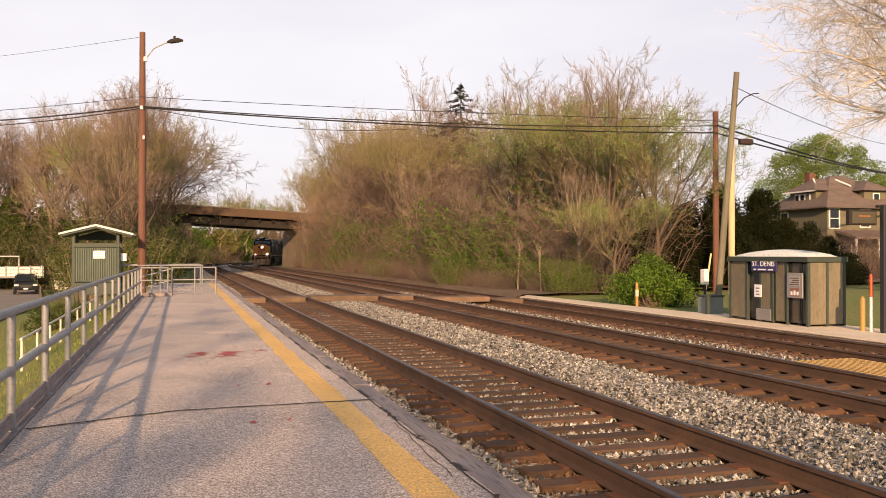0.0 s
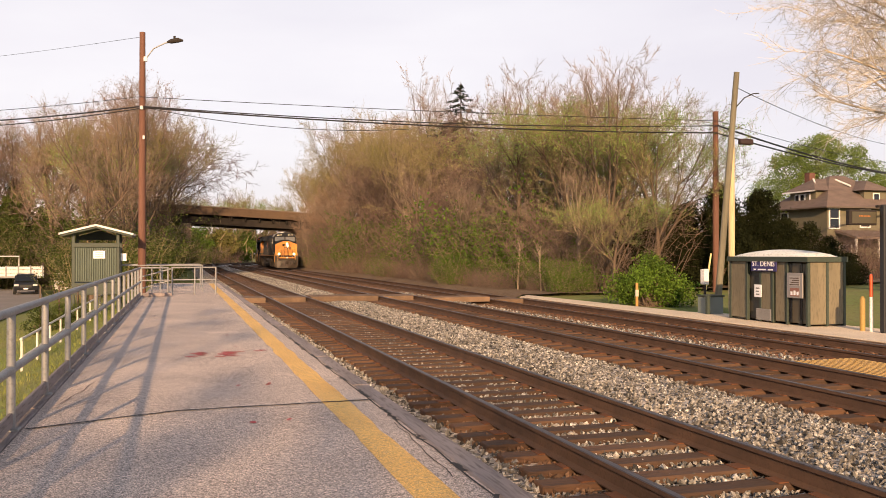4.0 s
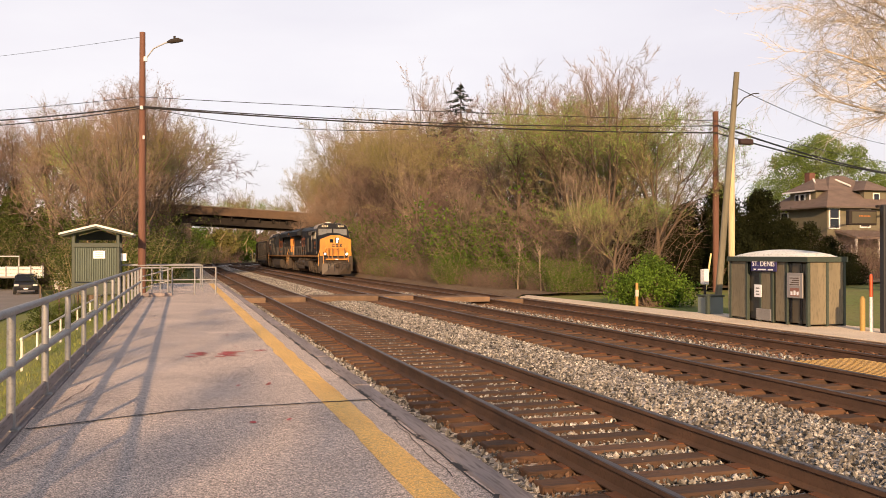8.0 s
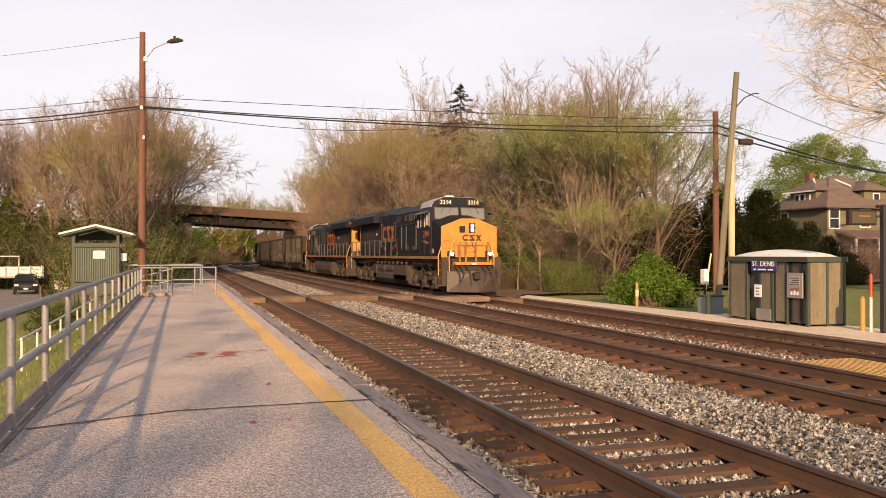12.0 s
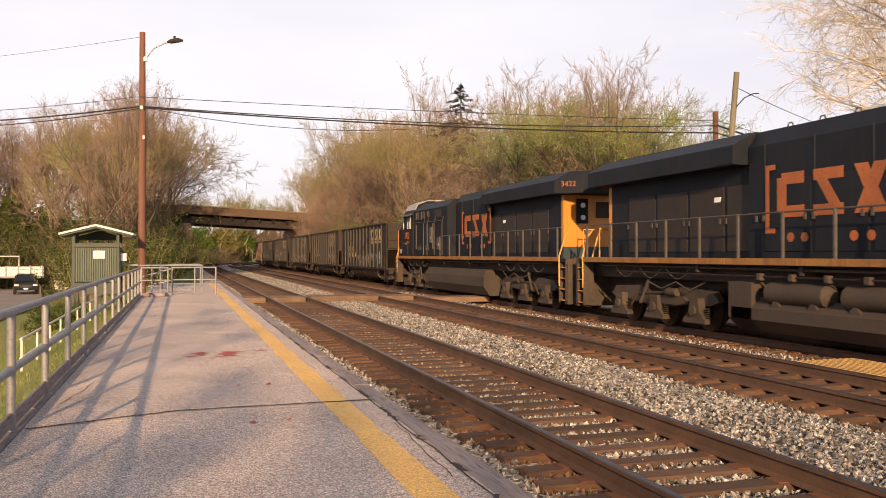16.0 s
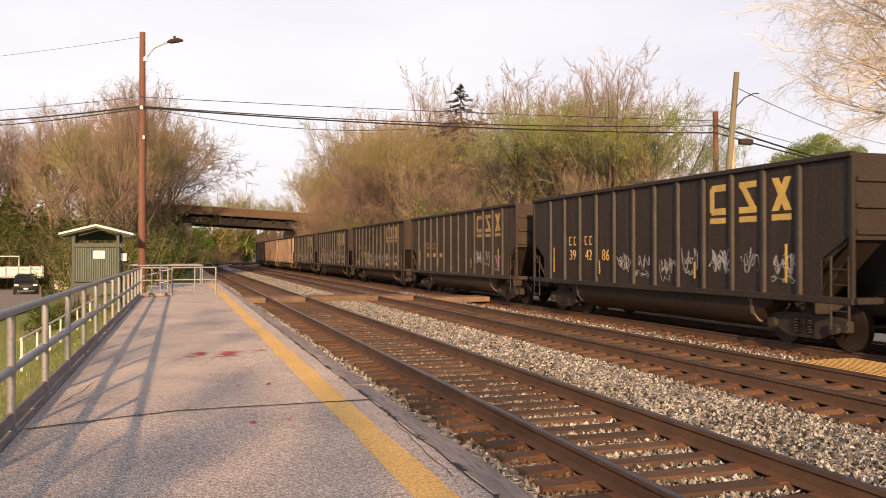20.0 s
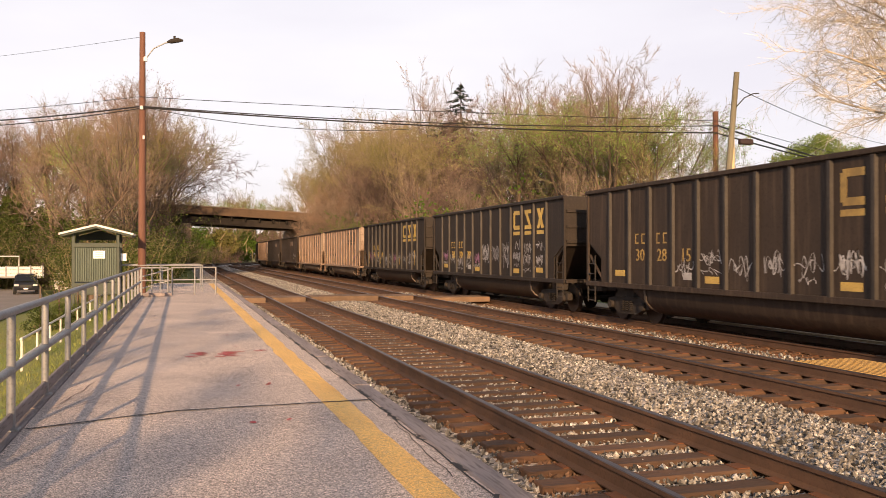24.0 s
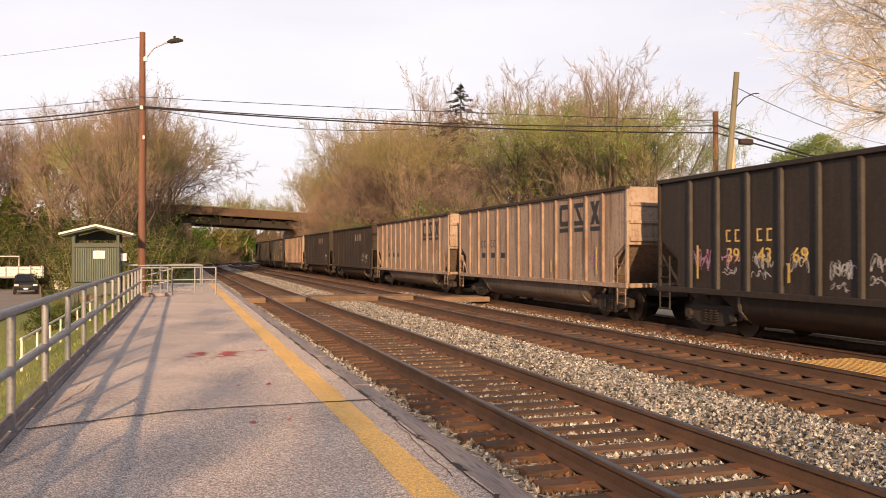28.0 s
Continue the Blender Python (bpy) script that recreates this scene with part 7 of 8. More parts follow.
# trees beyond the bridge
for q in range(16):
    y = rg.uniform(172, 240)
    x0, y0, _ = line(9, y)
    k = rg.choice((1, 2, 5, 4, 5, 2))
    x = x0 + rg.choice((-1, -1, 1)) * rg.uniform(13, 40) if y < 225 else rg.uniform(-60, 30)
    plant(KITS[k], "tree", LABELS[k], "tree", pose(x, y, -0.7, 0, 0, rg.uniform(0, 360)) @ Matrix.Scale(rg.uniform(0.75, 1.05), 4), "woods beyond the bridge")
for x, y, k, h in ((-6, 186, 2, 15), (0, 196, 2, 16), (6, 204, 5, 16), (12, 214, 2, 17), (19, 222, 5, 17), (-13, 180, 4, 15), (26, 226, 2, 18), (-2, 212, 2, 18), (9, 226, 4, 19), (17, 236, 2, 20), (-10, 204, 5, 18), (33, 232, 2, 19)):
    plant(KITS[k], "tree", LABELS[k], "tree", pose(x, y, -0.7, 0, 0, rg.uniform(0, 360)) @ Matrix.Diagonal((1.2, 1.2, h / KH[k], 1)), "woods beyond the bridge")
# bare trees behind the near end, whose shade falls on the platform
for x, y, k in ((-9.5, -30, 0), (-13, -42, 4), (-5.5, -38, 6), (-17, -34, 4), (-22, -44, 2)):
    wood_tree(k, x, y, 14 if y > -43 else 16, "trees behind the near end")
# undergrowth
for q in range(64):
    y = 38 + q * 1.42 + rg.uniform(-0.8, 0.8)
    u = 17.2 + rg.uniform(0, 1.4) + (1.2 if y < 44 else 0)
    k = rg.choice((0, 0, 0, 1, 2, 3))
    plant(SHRUBS[k], "shrub", SHRUB_LABELS[k], "shrub", pose(u, y, top(u, y), 0, 0, rg.uniform(0, 360)) @ Matrix.Scale(rg.uniform(0.5, 1.0), 4), "undergrowth")
for q in range(22):
    y = 42 + q * 3.4 + rg.uniform(-1.2, 1.2)
    u = 18.6 + rg.uniform(0, 1.6)
    plant(SHRUBS[3], "shrub", SHRUB_LABELS[3], "shrub", pose(u, y, top(u, y), 0, 0, rg.uniform(0, 360)) @ Matrix.Scale(rg.uniform(0.7, 1.3), 4), "undergrowth")
for q in range(38):
    y = 41 + q * 2.3 + rg.uniform(-0.8, 0.8)
    u = 20.5 + rg.uniform(0, 3.5)
    k = rg.choice((0, 1, 1, 2, 3, 3))
    plant(SHRUBS[k], "shrub", SHRUB_LABELS[k], "shrub", pose(u, y, top(u, y), 0, 0, rg.uniform(0, 360)) @ Matrix.Scale(rg.uniform(1.8, 3.0), 4), "undergrowth")
for q in range(34):
    y, u = 50 + q * 2.9 + rg.uniform(-1, 1), rg.uniform(26, 35)
    k = rg.choice((1, 2, 3, 4))
    plant(SHRUBS[k], "shrub", SHRUB_LABELS[k], "shrub", pose(u, y, top(u, y), 0, 0, rg.uniform(0, 360)) @ Matrix.Scale(rg.uniform(2.4, 3.6), 4), "undergrowth")
for q in range(30):
    y, u = rg.uniform(86, 100), rg.uniform(-34, -5)
    k = rg.choice((4, 4, 4, 4, 1))
    plant(SHRUBS[k], "shrub", SHRUB_LABELS[k], "shrub", pose(u, y, top(u, y), 0, 0, rg.uniform(0, 360)) @ Matrix.Scale(rg.uniform(2.0, 3.4), 4), "undergrowth beyond the lot")
for q in range(20):
    y, u = rg.uniform(58, 118), rg.uniform(-6.0, -2.6)
    k = rg.choice((0, 4, 4, 4))
    plant(SHRUBS[k], "shrub", SHRUB_LABELS[k], "shrub", pose(u, y, top(u, y), 0, 0, rg.uniform(0, 360)) @ Matrix.Scale(rg.uniform(1.5, 2.6), 4), "undergrowth beside the near track")
for x, y, k, q in ((-1.6, 122.5, 0, 2.6), (-3.4, 121, 4, 2.8), (-5.2, 120, 0, 3.0), (-0.4, 123.5, 4, 1.6), (-7.5, 119, 1, 3.0)):
    plant(SHRUBS[k], "shrub", SHRUB_LABELS[k], "shrub", pose(x, y, top(x, y), 0, 0, 50 * x) @ Matrix.Scale(q, 4), "undergrowth beside the near track")
for q in range(16):
    y = rg.uniform(176, 214)
    u = line(9, y)[0] + rg.choice((-1, 1)) * rg.uniform(9.5, 26)
    k = rg.choice((4, 4, 4, 2))
    plant(SHRUBS[k], "shrub", SHRUB_LABELS[k], "shrub", pose(u, y, -0.7, 0, 0, rg.uniform(0, 360)) @ Matrix.Scale(rg.uniform(1.6, 3.2), 4), "undergrowth beyond the bridge")
# young pale saplings at the edge of the woods
for u, y, h in ((17.6, 118, 6.5), (17.9, 96, 5.5), (18.4, 70, 5), (18.0, 43, 4.2), (18.3, 40.5, 3.6)):
    lim, tws, sho, _ = grow(int(u * 10 + y), height=h, spread=1.0, r0=0.05, n1=6, n2=3, n3=2, n4=2)
    ob = thing("sapling", "slender pale-barked sapling beside the track", "tree", "saplings", pose(u, y, top(u, y), rg.uniform(-5, 5), rg.uniform(-8, 8)))
    ms = Mesh()
    for pts, rr, sides in lim:
        ms.tube(pts, rr, 5, cap=False)
    part("trunk", raw("trunk", ms.v, ms.f, M_BARK_PALE), None, ob)
    part("crown", spike_mesh("crown", tws, sho, M_TWIG), None, ob)
# far wooded skyline
far_tw = []
for q in range(9000):
    a = rg.uniform(-0.95, 1.25)
    dd = rg.uniform(150, 260)
    x, y = dd * math.sin(a), dd * math.cos(a)
    if abs(x - line(9, min(y, 400))[0]) < 14 and y < 240:
        continue
    h = rg.uniform(3, 13) * rg.uniform(0.6, 1)
    b = Vector((x, y, rg.uniform(-1, h * 0.6)))
    d = Vector((rg.uniform(-1.5, 1.5), rg.uniform(-1.5, 1.5), rg.uniform(1.5, 4)))
    far_tw.append((b, b + d * 0.5 + Vector((rg.uniform(-0.3, 0.3), 0, 0)), b + d, 0.12))
tagged(part("far_woods", twig_mesh("far_woods", far_tw, M_TWIG_OLIVE)), "hazy brown-green woods in the distance", "woods", kind="stuff")

# leafy bush by the far platform
bush = thing("leafy_bush", "dense bright green leafy bush beside the far platform", "bush")
rs = np.random.RandomState(5)
pts, stems = [], []
lobes = []
for q in range(44):
    a, b, c = rs.uniform(-1, 1, 3)
    if a * a + b * b + c * c > 1:
        continue
    h = 0.35 + 1.0 * max(0.0, 1 - abs(a + 0.15)) ** 0.8
    lobes.append((18.0 + a * 1.15 + b * 0.5, 29.3 - a * 1.2 + b * 0.9, 0.0 + h * (0.45 + 0.55 * c), rs.uniform(0.34, 0.62)))
for lx, ly, lz, lr in lobes:
    n = int(2600 * lr ** 2)
    d = rs.normal(size=(n, 3))
    d /= np.linalg.norm(d, axis=1, keepdims=True)
    rr = lr * (0.5 + 0.65 * rs.rand(n, 1)) * (1 + 0.25 * np.sin(d[:, :1] * 7 + lx * 5) * np.cos(d[:, 2:] * 6))
    pts.append(np.array([lx, ly, lz]) + d * rr)
    for q in range(14):
        e = Vector((lx, ly, lz)) + Vector(d[q]) * lr * 0.8
        stems.append((Vector((18.0 + rs.uniform(-0.5, 0.5), 29.2 + rs.uniform(-0.6, 0.6), -0.4)), Vector((lx, ly, lz - 0.2)), e, 0.02))
pts = np.concatenate(pts)
pts = pts[pts[:, 2] > -0.35]
part("brush", twig_mesh("brush", stems, M_BARK), None, bush)
part("foliage", leaf_mesh("foliage", pts, 0.055, M_LEAF_BRIGHT, rs), None, bush)


def leafy(name, label, cx, cy, base, lobes, n, size, leafm, trunk_r, seed):
    ob = thing(name, label, "tree")
    r2 = np.random.RandomState(seed)
    pts, ms = [], Mesh()
    for lx, ly, lz, lr in lobes:
        m = int(n * lr ** 2)
        d = r2.normal(size=(m, 3))
        d /= np.linalg.norm(d, axis=1, keepdims=True)
        rr = lr * (0.55 + 0.5 * r2.rand(m, 1)) * (1 + 0.22 * np.sin(d[:, :1] * 6 + lx) * np.cos(d[:, 2:] * 5 + ly))
        pts.append(np.array([cx + lx, cy + ly, lz]) + d * rr * np.array([1, 1, 0.85]))
        mid = Vector((cx + lx * 0.4, cy + ly * 0.4, base + (lz - base) * 0.6))
        ms.tube([(cx, cy, base + (lz - base) * 0.3), mid, (cx + lx, cy + ly, lz)], [trunk_r * 0.6, trunk_r * 0.35, 0.03], 6, cap=False)
    ms.tube([(cx, cy, base - 0.3), (cx, cy, base + 2), (cx, cy, max(q[2] for q in lobes))], [trunk_r, trunk_r * 0.8, 0.04], 8, cap=False)
    part("trunk", ms, M_BARK, ob)
    part("foliage", leaf_mesh("foliage", np.concatenate(pts), size, leafm, r2), None, ob)


leafy("leafy_tree", "broad spring-green leafy tree behind the house", 66, 74, 0.4, [(0, 0, 12.4, 2.6), (-2.2, 1.5, 10.8, 2.2), (2.4, -1.6, 11.9, 2.0), (-4.2, 2.6, 8.8, 1.9), (4.2, -2.6, 10.4, 2.0), (0, 0, 9.4, 2.8), (-2.0, 1.2, 7.8, 2.5), (1.0, -0.5, 13.4, 1.6), (-1.4, 1, 12.7, 1.5), (-3.2, 1.8, 11.9, 1.1), (3.4, -2.4, 12.6, 1.0), (-5.0, 3.4, 7.6, 1.3), (0.4, -0.2, 14.2, 0.9), (5.4, -3.2, 9.2, 1.4)], 1000, 0.085, M_LEAF_SOFT, 0.35, 61)
leafy("leafy_tree", "spring-green leafy tree beyond the house", 72, 66, 0.4, [(0, 0, 9.8, 2.6), (-2.0, 1.5, 8.2, 2.0), (2.2, -2, 8.6, 2.2)], 1200, 0.085, M_LEAF_SOFT, 0.3, 62)


def cone(h, w, n, seed):
    """Lobes of a dense evergreen that narrows to its top."""
    r4 = random.Random(seed)
    out = [(0, 0, h - 0.45, 0.4)]
    for k in range(n):
        t = (k + r4.random()) / n
        a, q = r4.uniform(0, 6.283), w * (0.2 + 0.8 * t) * r4.uniform(0.35, 0.8)
        out.append((q * math.cos(a), q * math.sin(a), h - 0.5 - t * (h - 0.9), w * (0.32 + 0.3 * t)))
    return out


for x, y, h, w in ((26.9, 40.4, 4.7, 1.8), (28.9, 39.8, 4.6, 1.8), (30.8, 38.9, 5.4, 1.9), (32.1, 38.5, 3.9, 1.6), (24.8, 42.0, 4.6, 2.0), (28.0, 38.6, 5.6, 1.9)):
    leafy("evergreen_tree", "dark dense evergreen tree beside the house garden", x, y, -0.1, cone(h, w, 20, int(x * 10)), 3000, 0.055, M_LEAF_DARK, 0.15, int(x * 7))
for x, y, h in ((33.5, 38.0, 3.7), (34.6, 37.8, 2.9), (36.4, 38.6, 2.0)):
    leafy("evergreen_shrub", "dark rounded evergreen shrub by the house garden", x, y, -0.1, cone(h, 1.5, 9, int(x)), 2300, 0.05, M_LEAF_DARK, 0.08, int(x * 5))
# unseen budding trees behind the platform's near end: open sprays of leaves, placed so that their long shade falls
# across the slab and the near track
for cx, cy, base, sprays in ((-9.4, -25.5, -1.2, ((-0.9, 6.2, 0.55, 9.2), (-0.15, 6.8, 0.45, 9.6), (0.95, 5.0, 0.32, 8.6), (0.55, 10.3, 0.42, 10.4), (1.6, 8.6, 0.3, 9.8), (-1.1, 8.0, 0.26, 9.0), (0.2, 4.0, 0.4, 8.4), (-0.6, 4.6, 0.5, 8.8), (0.5, 7.9, 0.3, 9.4), (1.2, 6.9, 0.2, 9.2))),
                             (-11.5, -24.0, -1.2, ((1.25, 17.0, 0.42, 11.6), (0.55, 20.0, 0.4, 12.2), (-0.9, 14.2, 0.3, 11.2), (1.0, 24.0, 0.4, 13.2), (-0.6, 18.2, 0.28, 12.0)))):
    leafy("leafy_tree", "unseen budding tree that shades the platform's near end", cx, cy, base, [(a - 0.98 * h - cx, b - 3.4 * h - cy, h + 0.13, r) for a, b, r, h in sprays], 300, 0.13, M_LEAF, 0.2, int(-cx * 10))
for k in range(3):
    leafy("hedge_shrub", "clipped green hedge shrub below the platform", -4.9 + 0.62 * k, 33.6 + 0.1 * k, -1.45, [(0, 0, -0.45, 0.42), (0.2, 0.2, -0.75, 0.45), (-0.2, -0.1, -0.9, 0.45), (0.1, -0.15, -0.3, 0.3)], 3400, 0.035, M_LEAF_IVY, 0.04, 66 + k)
for x, y, h, w in ((-12.5, 93, 7, 3.2), (-16.5, 96, 9, 3.4), (-20.5, 98, 8, 3.6), (-8.0, 90, 4.5, 2.4), (-2.4, 121, 7.0, 1.8), (-0.5, 124.8, 7.6, 1.2), (0.4, 125.4, 5.0, 0.8), (-12.6, 91.5, 5.6, 2.2), (-16.2, 91, 7.5, 2.6), (-9.4, 88, 4.2, 1.8), (-5.4, 84, 3.6, 1.9)):
    leafy("ivy_clad_tree", "dark green ivy-clad tree at the edge of the lot", x, y, -1.5, cone(h, w, 14, int(y)), 260, 0.16, M_LEAF_IVY, 0.2, int(y * 3))

# spruce standing above the woods
spruce = thing("spruce_tree", "tall dark spruce standing above the woods", "tree")
SPX, SPY, SPT = 25.5, 75.0, 18.2
part("trunk", Mesh().tube([(SPX, SPY, -0.4), (SPX, SPY, 9), (SPX, SPY, SPT)], [0.25, 0.14, 0.02], 8, cap=False), M_BARK, spruce)
fr, ndl = [], []
r3 = random.Random(9)
for k in range(46):
    z = SPT - 0.3 - k * 0.26
    ln = min(0.35 + 0.24 * k, 3.0)
    if r3.random() < 0.15:
        continue
    for q in range(5):
        a = r3.uniform(0, 6.283)
        l2 = ln * r3.uniform(0.55, 1.15)
        tipp = Vector((SPX + math.cos(a) * l2, SPY + math.sin(a) * l2, z - 0.25 * l2 + 0.12 * r3.random()))
        o = Vector((SPX, SPY, z))
        mid = o.lerp(tipp, 0.5) + Vector((0, 0, -0.06 * l2))
        fr.append((o, mid, tipp, 0.03))
        for w in range(int(7 + 9 * l2)):
            t = r3.uniform(0.15, 1)
            c = o.lerp(tipp, t)
            ndl.append((c.x + r3.uniform(-0.12, 0.12), c.y + r3.uniform(-0.12, 0.12), c.z - r3.uniform(0, 0.22)))
part("branch_whorl", twig_mesh("branch_whorl", fr, M_BARK), None, spruce)
part("foliage", leaf_mesh("foliage", ndl, 0.12, M_NEEDLE, np.random.RandomState(3), 0.5), None, spruce)

for x, y, q in ((39.8, 42.2, 1.5), (41.2, 41.4, 1.7), (37.8, 43.0, 1.3), (43.0, 43.4, 1.6)):
    plant(SHRUBS[2], "shrub", "leafless garden shrub in front of the house", "shrub", pose(x, y, top(x, y), 0, 0, x * 40) @ Matrix.Scale(q, 4), "garden shrubs")

# great sycamore over the house
syc = plant(tree_kit(23, M_BARK_SYC, mat("pale_sycamore_twigs", (0.60, 0.545, 0.475), (0.46, 0.41, 0.35), 0.9, bump=0, island=0.3), M_LEAF_TAN, 1200, 0.04, height=26, spread=8.6, r0=0.5, n1=42, n2=10, n3=7, n4=7, first=0.3, rise=0.5, droop=0.5, twig_r=0.01, crook=0.26, forks=3),
            "sycamore_tree", "great pale-barked sycamore with hanging bare twigs", "tree", pose(31.6, 24.9, -1.3, 0, 0, 40))

for k, (x, y) in enumerate(((9, 196), (3, 188), (-3, 182), (14, 208), (6, 214))):
    leafy("leafy_tree", "fresh green tree beyond the road bridge", x, y, -0.6, [(0, 0, 5.5, 2.6), (-2, 1, 4, 2.2), (2, -1, 3.6, 2.2), (0, 0, 2.2, 2.4)], 130, 0.3, M_LEAF if k % 2 else M_LEAF_BUD, 0.2, 80 + k)

for k, (x, y, h) in enumerate(((2, 222, 8.5), (-6, 228, 9.5), (10, 230, 8.0), (17, 226, 9.0), (-14, 232, 10), (24, 236, 9))):
    leafy("leafy_tree", "dull green tree in the distance beyond the bridge", x, y, -0.6, [(0, 0, h - 2, 2.6), (-2.2, 1, h - 4, 2.6), (2.4, -1, h - 4.2, 2.6), (0, 0, h - 6.5, 3.0)], 110, 0.32, M_LEAF_IVY if k % 2 else M_LEAF, 0.25, 180 + k)

# grass on the bank beside the fence
gr = np.random.RandomState(12)
gn = 26000
gu = -1.55 - 6.5 * gr.rand(gn) ** 1.3
gs = 3 + 42 * gr.rand(gn) ** 1.2
gz = np.array([ground_z(a, b) for a, b in zip(gu, gs)])
hgt = gr.uniform(0.03, 0.11, gn)
ga = gr.uniform(0, 6.283, gn)
wv = np.stack([np.cos(ga), np.sin(ga), np.zeros(gn)], 1) * 0.009
root = np.stack([gu, gs, gz - 0.03], 1)
tipv = root + np.stack([gr.normal(scale=0.05, size=gn), gr.normal(scale=0.05, size=gn), hgt + 0.03], 1)
gv = np.stack([root - wv, root + wv, tipv], 1).reshape(-1, 3)
gf = (np.arange(gn)[:, None] * 3 + np.array([[0, 1, 2]]))
M_BLADE = mat("spring_grass_blades", (0.14, 0.19, 0.025), (0.22, 0.21, 0.06), 0.8, big=0.3, fine=3, bump=0, island=0.35)
tagged(part("grass", raw("grass", gv.tolist(), gf.tolist(), M_BLADE)), "rough spring grass on the bank below the fence", "grass", kind="stuff")
# ---- house beyond the far platform ----
M_STUCCO = mat("olive_stucco", (0.165, 0.148, 0.10), (0.13, 0.117, 0.08), 0.9, big=0.6, fine=12, bump=0.3)
M_SHINGLE = mat("brown_roof_shingles", (0.165, 0.122, 0.105), (0.12, 0.088, 0.076), 0.9, big=0.8, fine=7, bump=0.5, stretch=(1, 1, 3))
M_SHINGLE_W = mat("grey_brown_wall_shingles", (0.13, 0.10, 0.085), (0.10, 0.08, 0.068), 0.9, big=1, fine=6, bump=0.4, stretch=(1, 1, 3))
M_BRICK = mat("red_brick", (0.16, 0.07, 0.05), (0.12, 0.055, 0.042), 0.9, big=3, fine=20)
hx, hy, hb = 56.4, 61.8, 0.1       # the corner nearest the tracks' near end
house = thing("house", "two-and-a-half-storey olive stucco house with a hipped brown roof", "house")
W, D2 = 9.0, 7.2
part("wall", Mesh().box(hx, hx + W, hy, hy + D2, hb - 0.5, 6.15), M_STUCCO, house)
part("wall_band", Mesh().box(hx - 0.06, hx + W + 0.06, hy - 0.06, hy + D2 + 0.06, 3.0, 3.35, 0.02), M_SHINGLE_W, house)
hip = Mesh()
e = 0.7
hip.add([(hx - e, hy - e, 6.1), (hx + W + e, hy - e, 6.1), (hx + W + e, hy + D2 + e, 6.1), (hx - e, hy + D2 + e, 6.1), (hx + 3.6, hy + D2 / 2, 9.35), (hx + W - 3.6, hy + D2 / 2, 9.35)],
        [(0, 1, 5, 4), (1, 2, 5), (2, 3, 4, 5), (3, 0, 4), (3, 2, 1, 0)])
roof = part("roof", hip, M_SHINGLE, house)
part("eaves", Mesh().box(hx - e - 0.05, hx + W + e + 0.05, hy - e - 0.05, hy + D2 + e + 0.05, 5.95, 6.1, 0.02), M_SHINGLE_W, house)
part("chimney", Mesh().box(hx + 2.6, hx + 3.3, hy + 5.2, hy + 5.9, 7.0, 9.75, 0.02), M_BRICK, roof)


def window(parent, face, a, z, w, h, name="window"):
    """A framed window on the house: face x looks to the tracks, face y to the near end."""
    fr = Mesh()
    t = 0.12
    def bx(m, p0, p1, z0, z1, o0, o1):
        if face == "x":
            m.box(hx - o1, hx - o0, p0, p1, z0, z1)
        else:
            m.box(p0, p1, hy - o1, hy - o0, z0, z1)
    for p0, p1, z0, z1 in ((a - w / 2 - t, a - w / 2, z, z + h), (a + w / 2, a + w / 2 + t, z, z + h), (a - w / 2 - t, a + w / 2 + t, z + h, z + h + t), (a - w / 2 - t, a + w / 2 + t, z - t, z), (a - w / 2, a + w / 2, z + h / 2 - 0.03, z + h / 2 + 0.03)):
        bx(fr, p0, p1, z0, z1, 0.0, 0.08)
    wd = part(name, fr, M_WHITE, parent, "white-framed window")
    pm = Mesh()
    bx(pm, a - w / 2, a + w / 2, z, z + h, 0.003, 0.03)
    part("pane", pm, M_GLASS_DARK, wd)


window(house, "x", hy + 5.6, 4.4, 0.9, 1.3)
window(house, "x", hy + 3.6, 2.6, 0.9, 0.9)
window(house, "y", hx + 0.75, 4.15, 1.0, 1.75)
window(house, "y", hx + 4.3, 4.3, 1.0, 1.5)
window(house, "y", hx + 6.8, 4.3, 1.0, 1.5)
window(house, "y", hx + 2.0, 1.0, 1.2, 1.5)
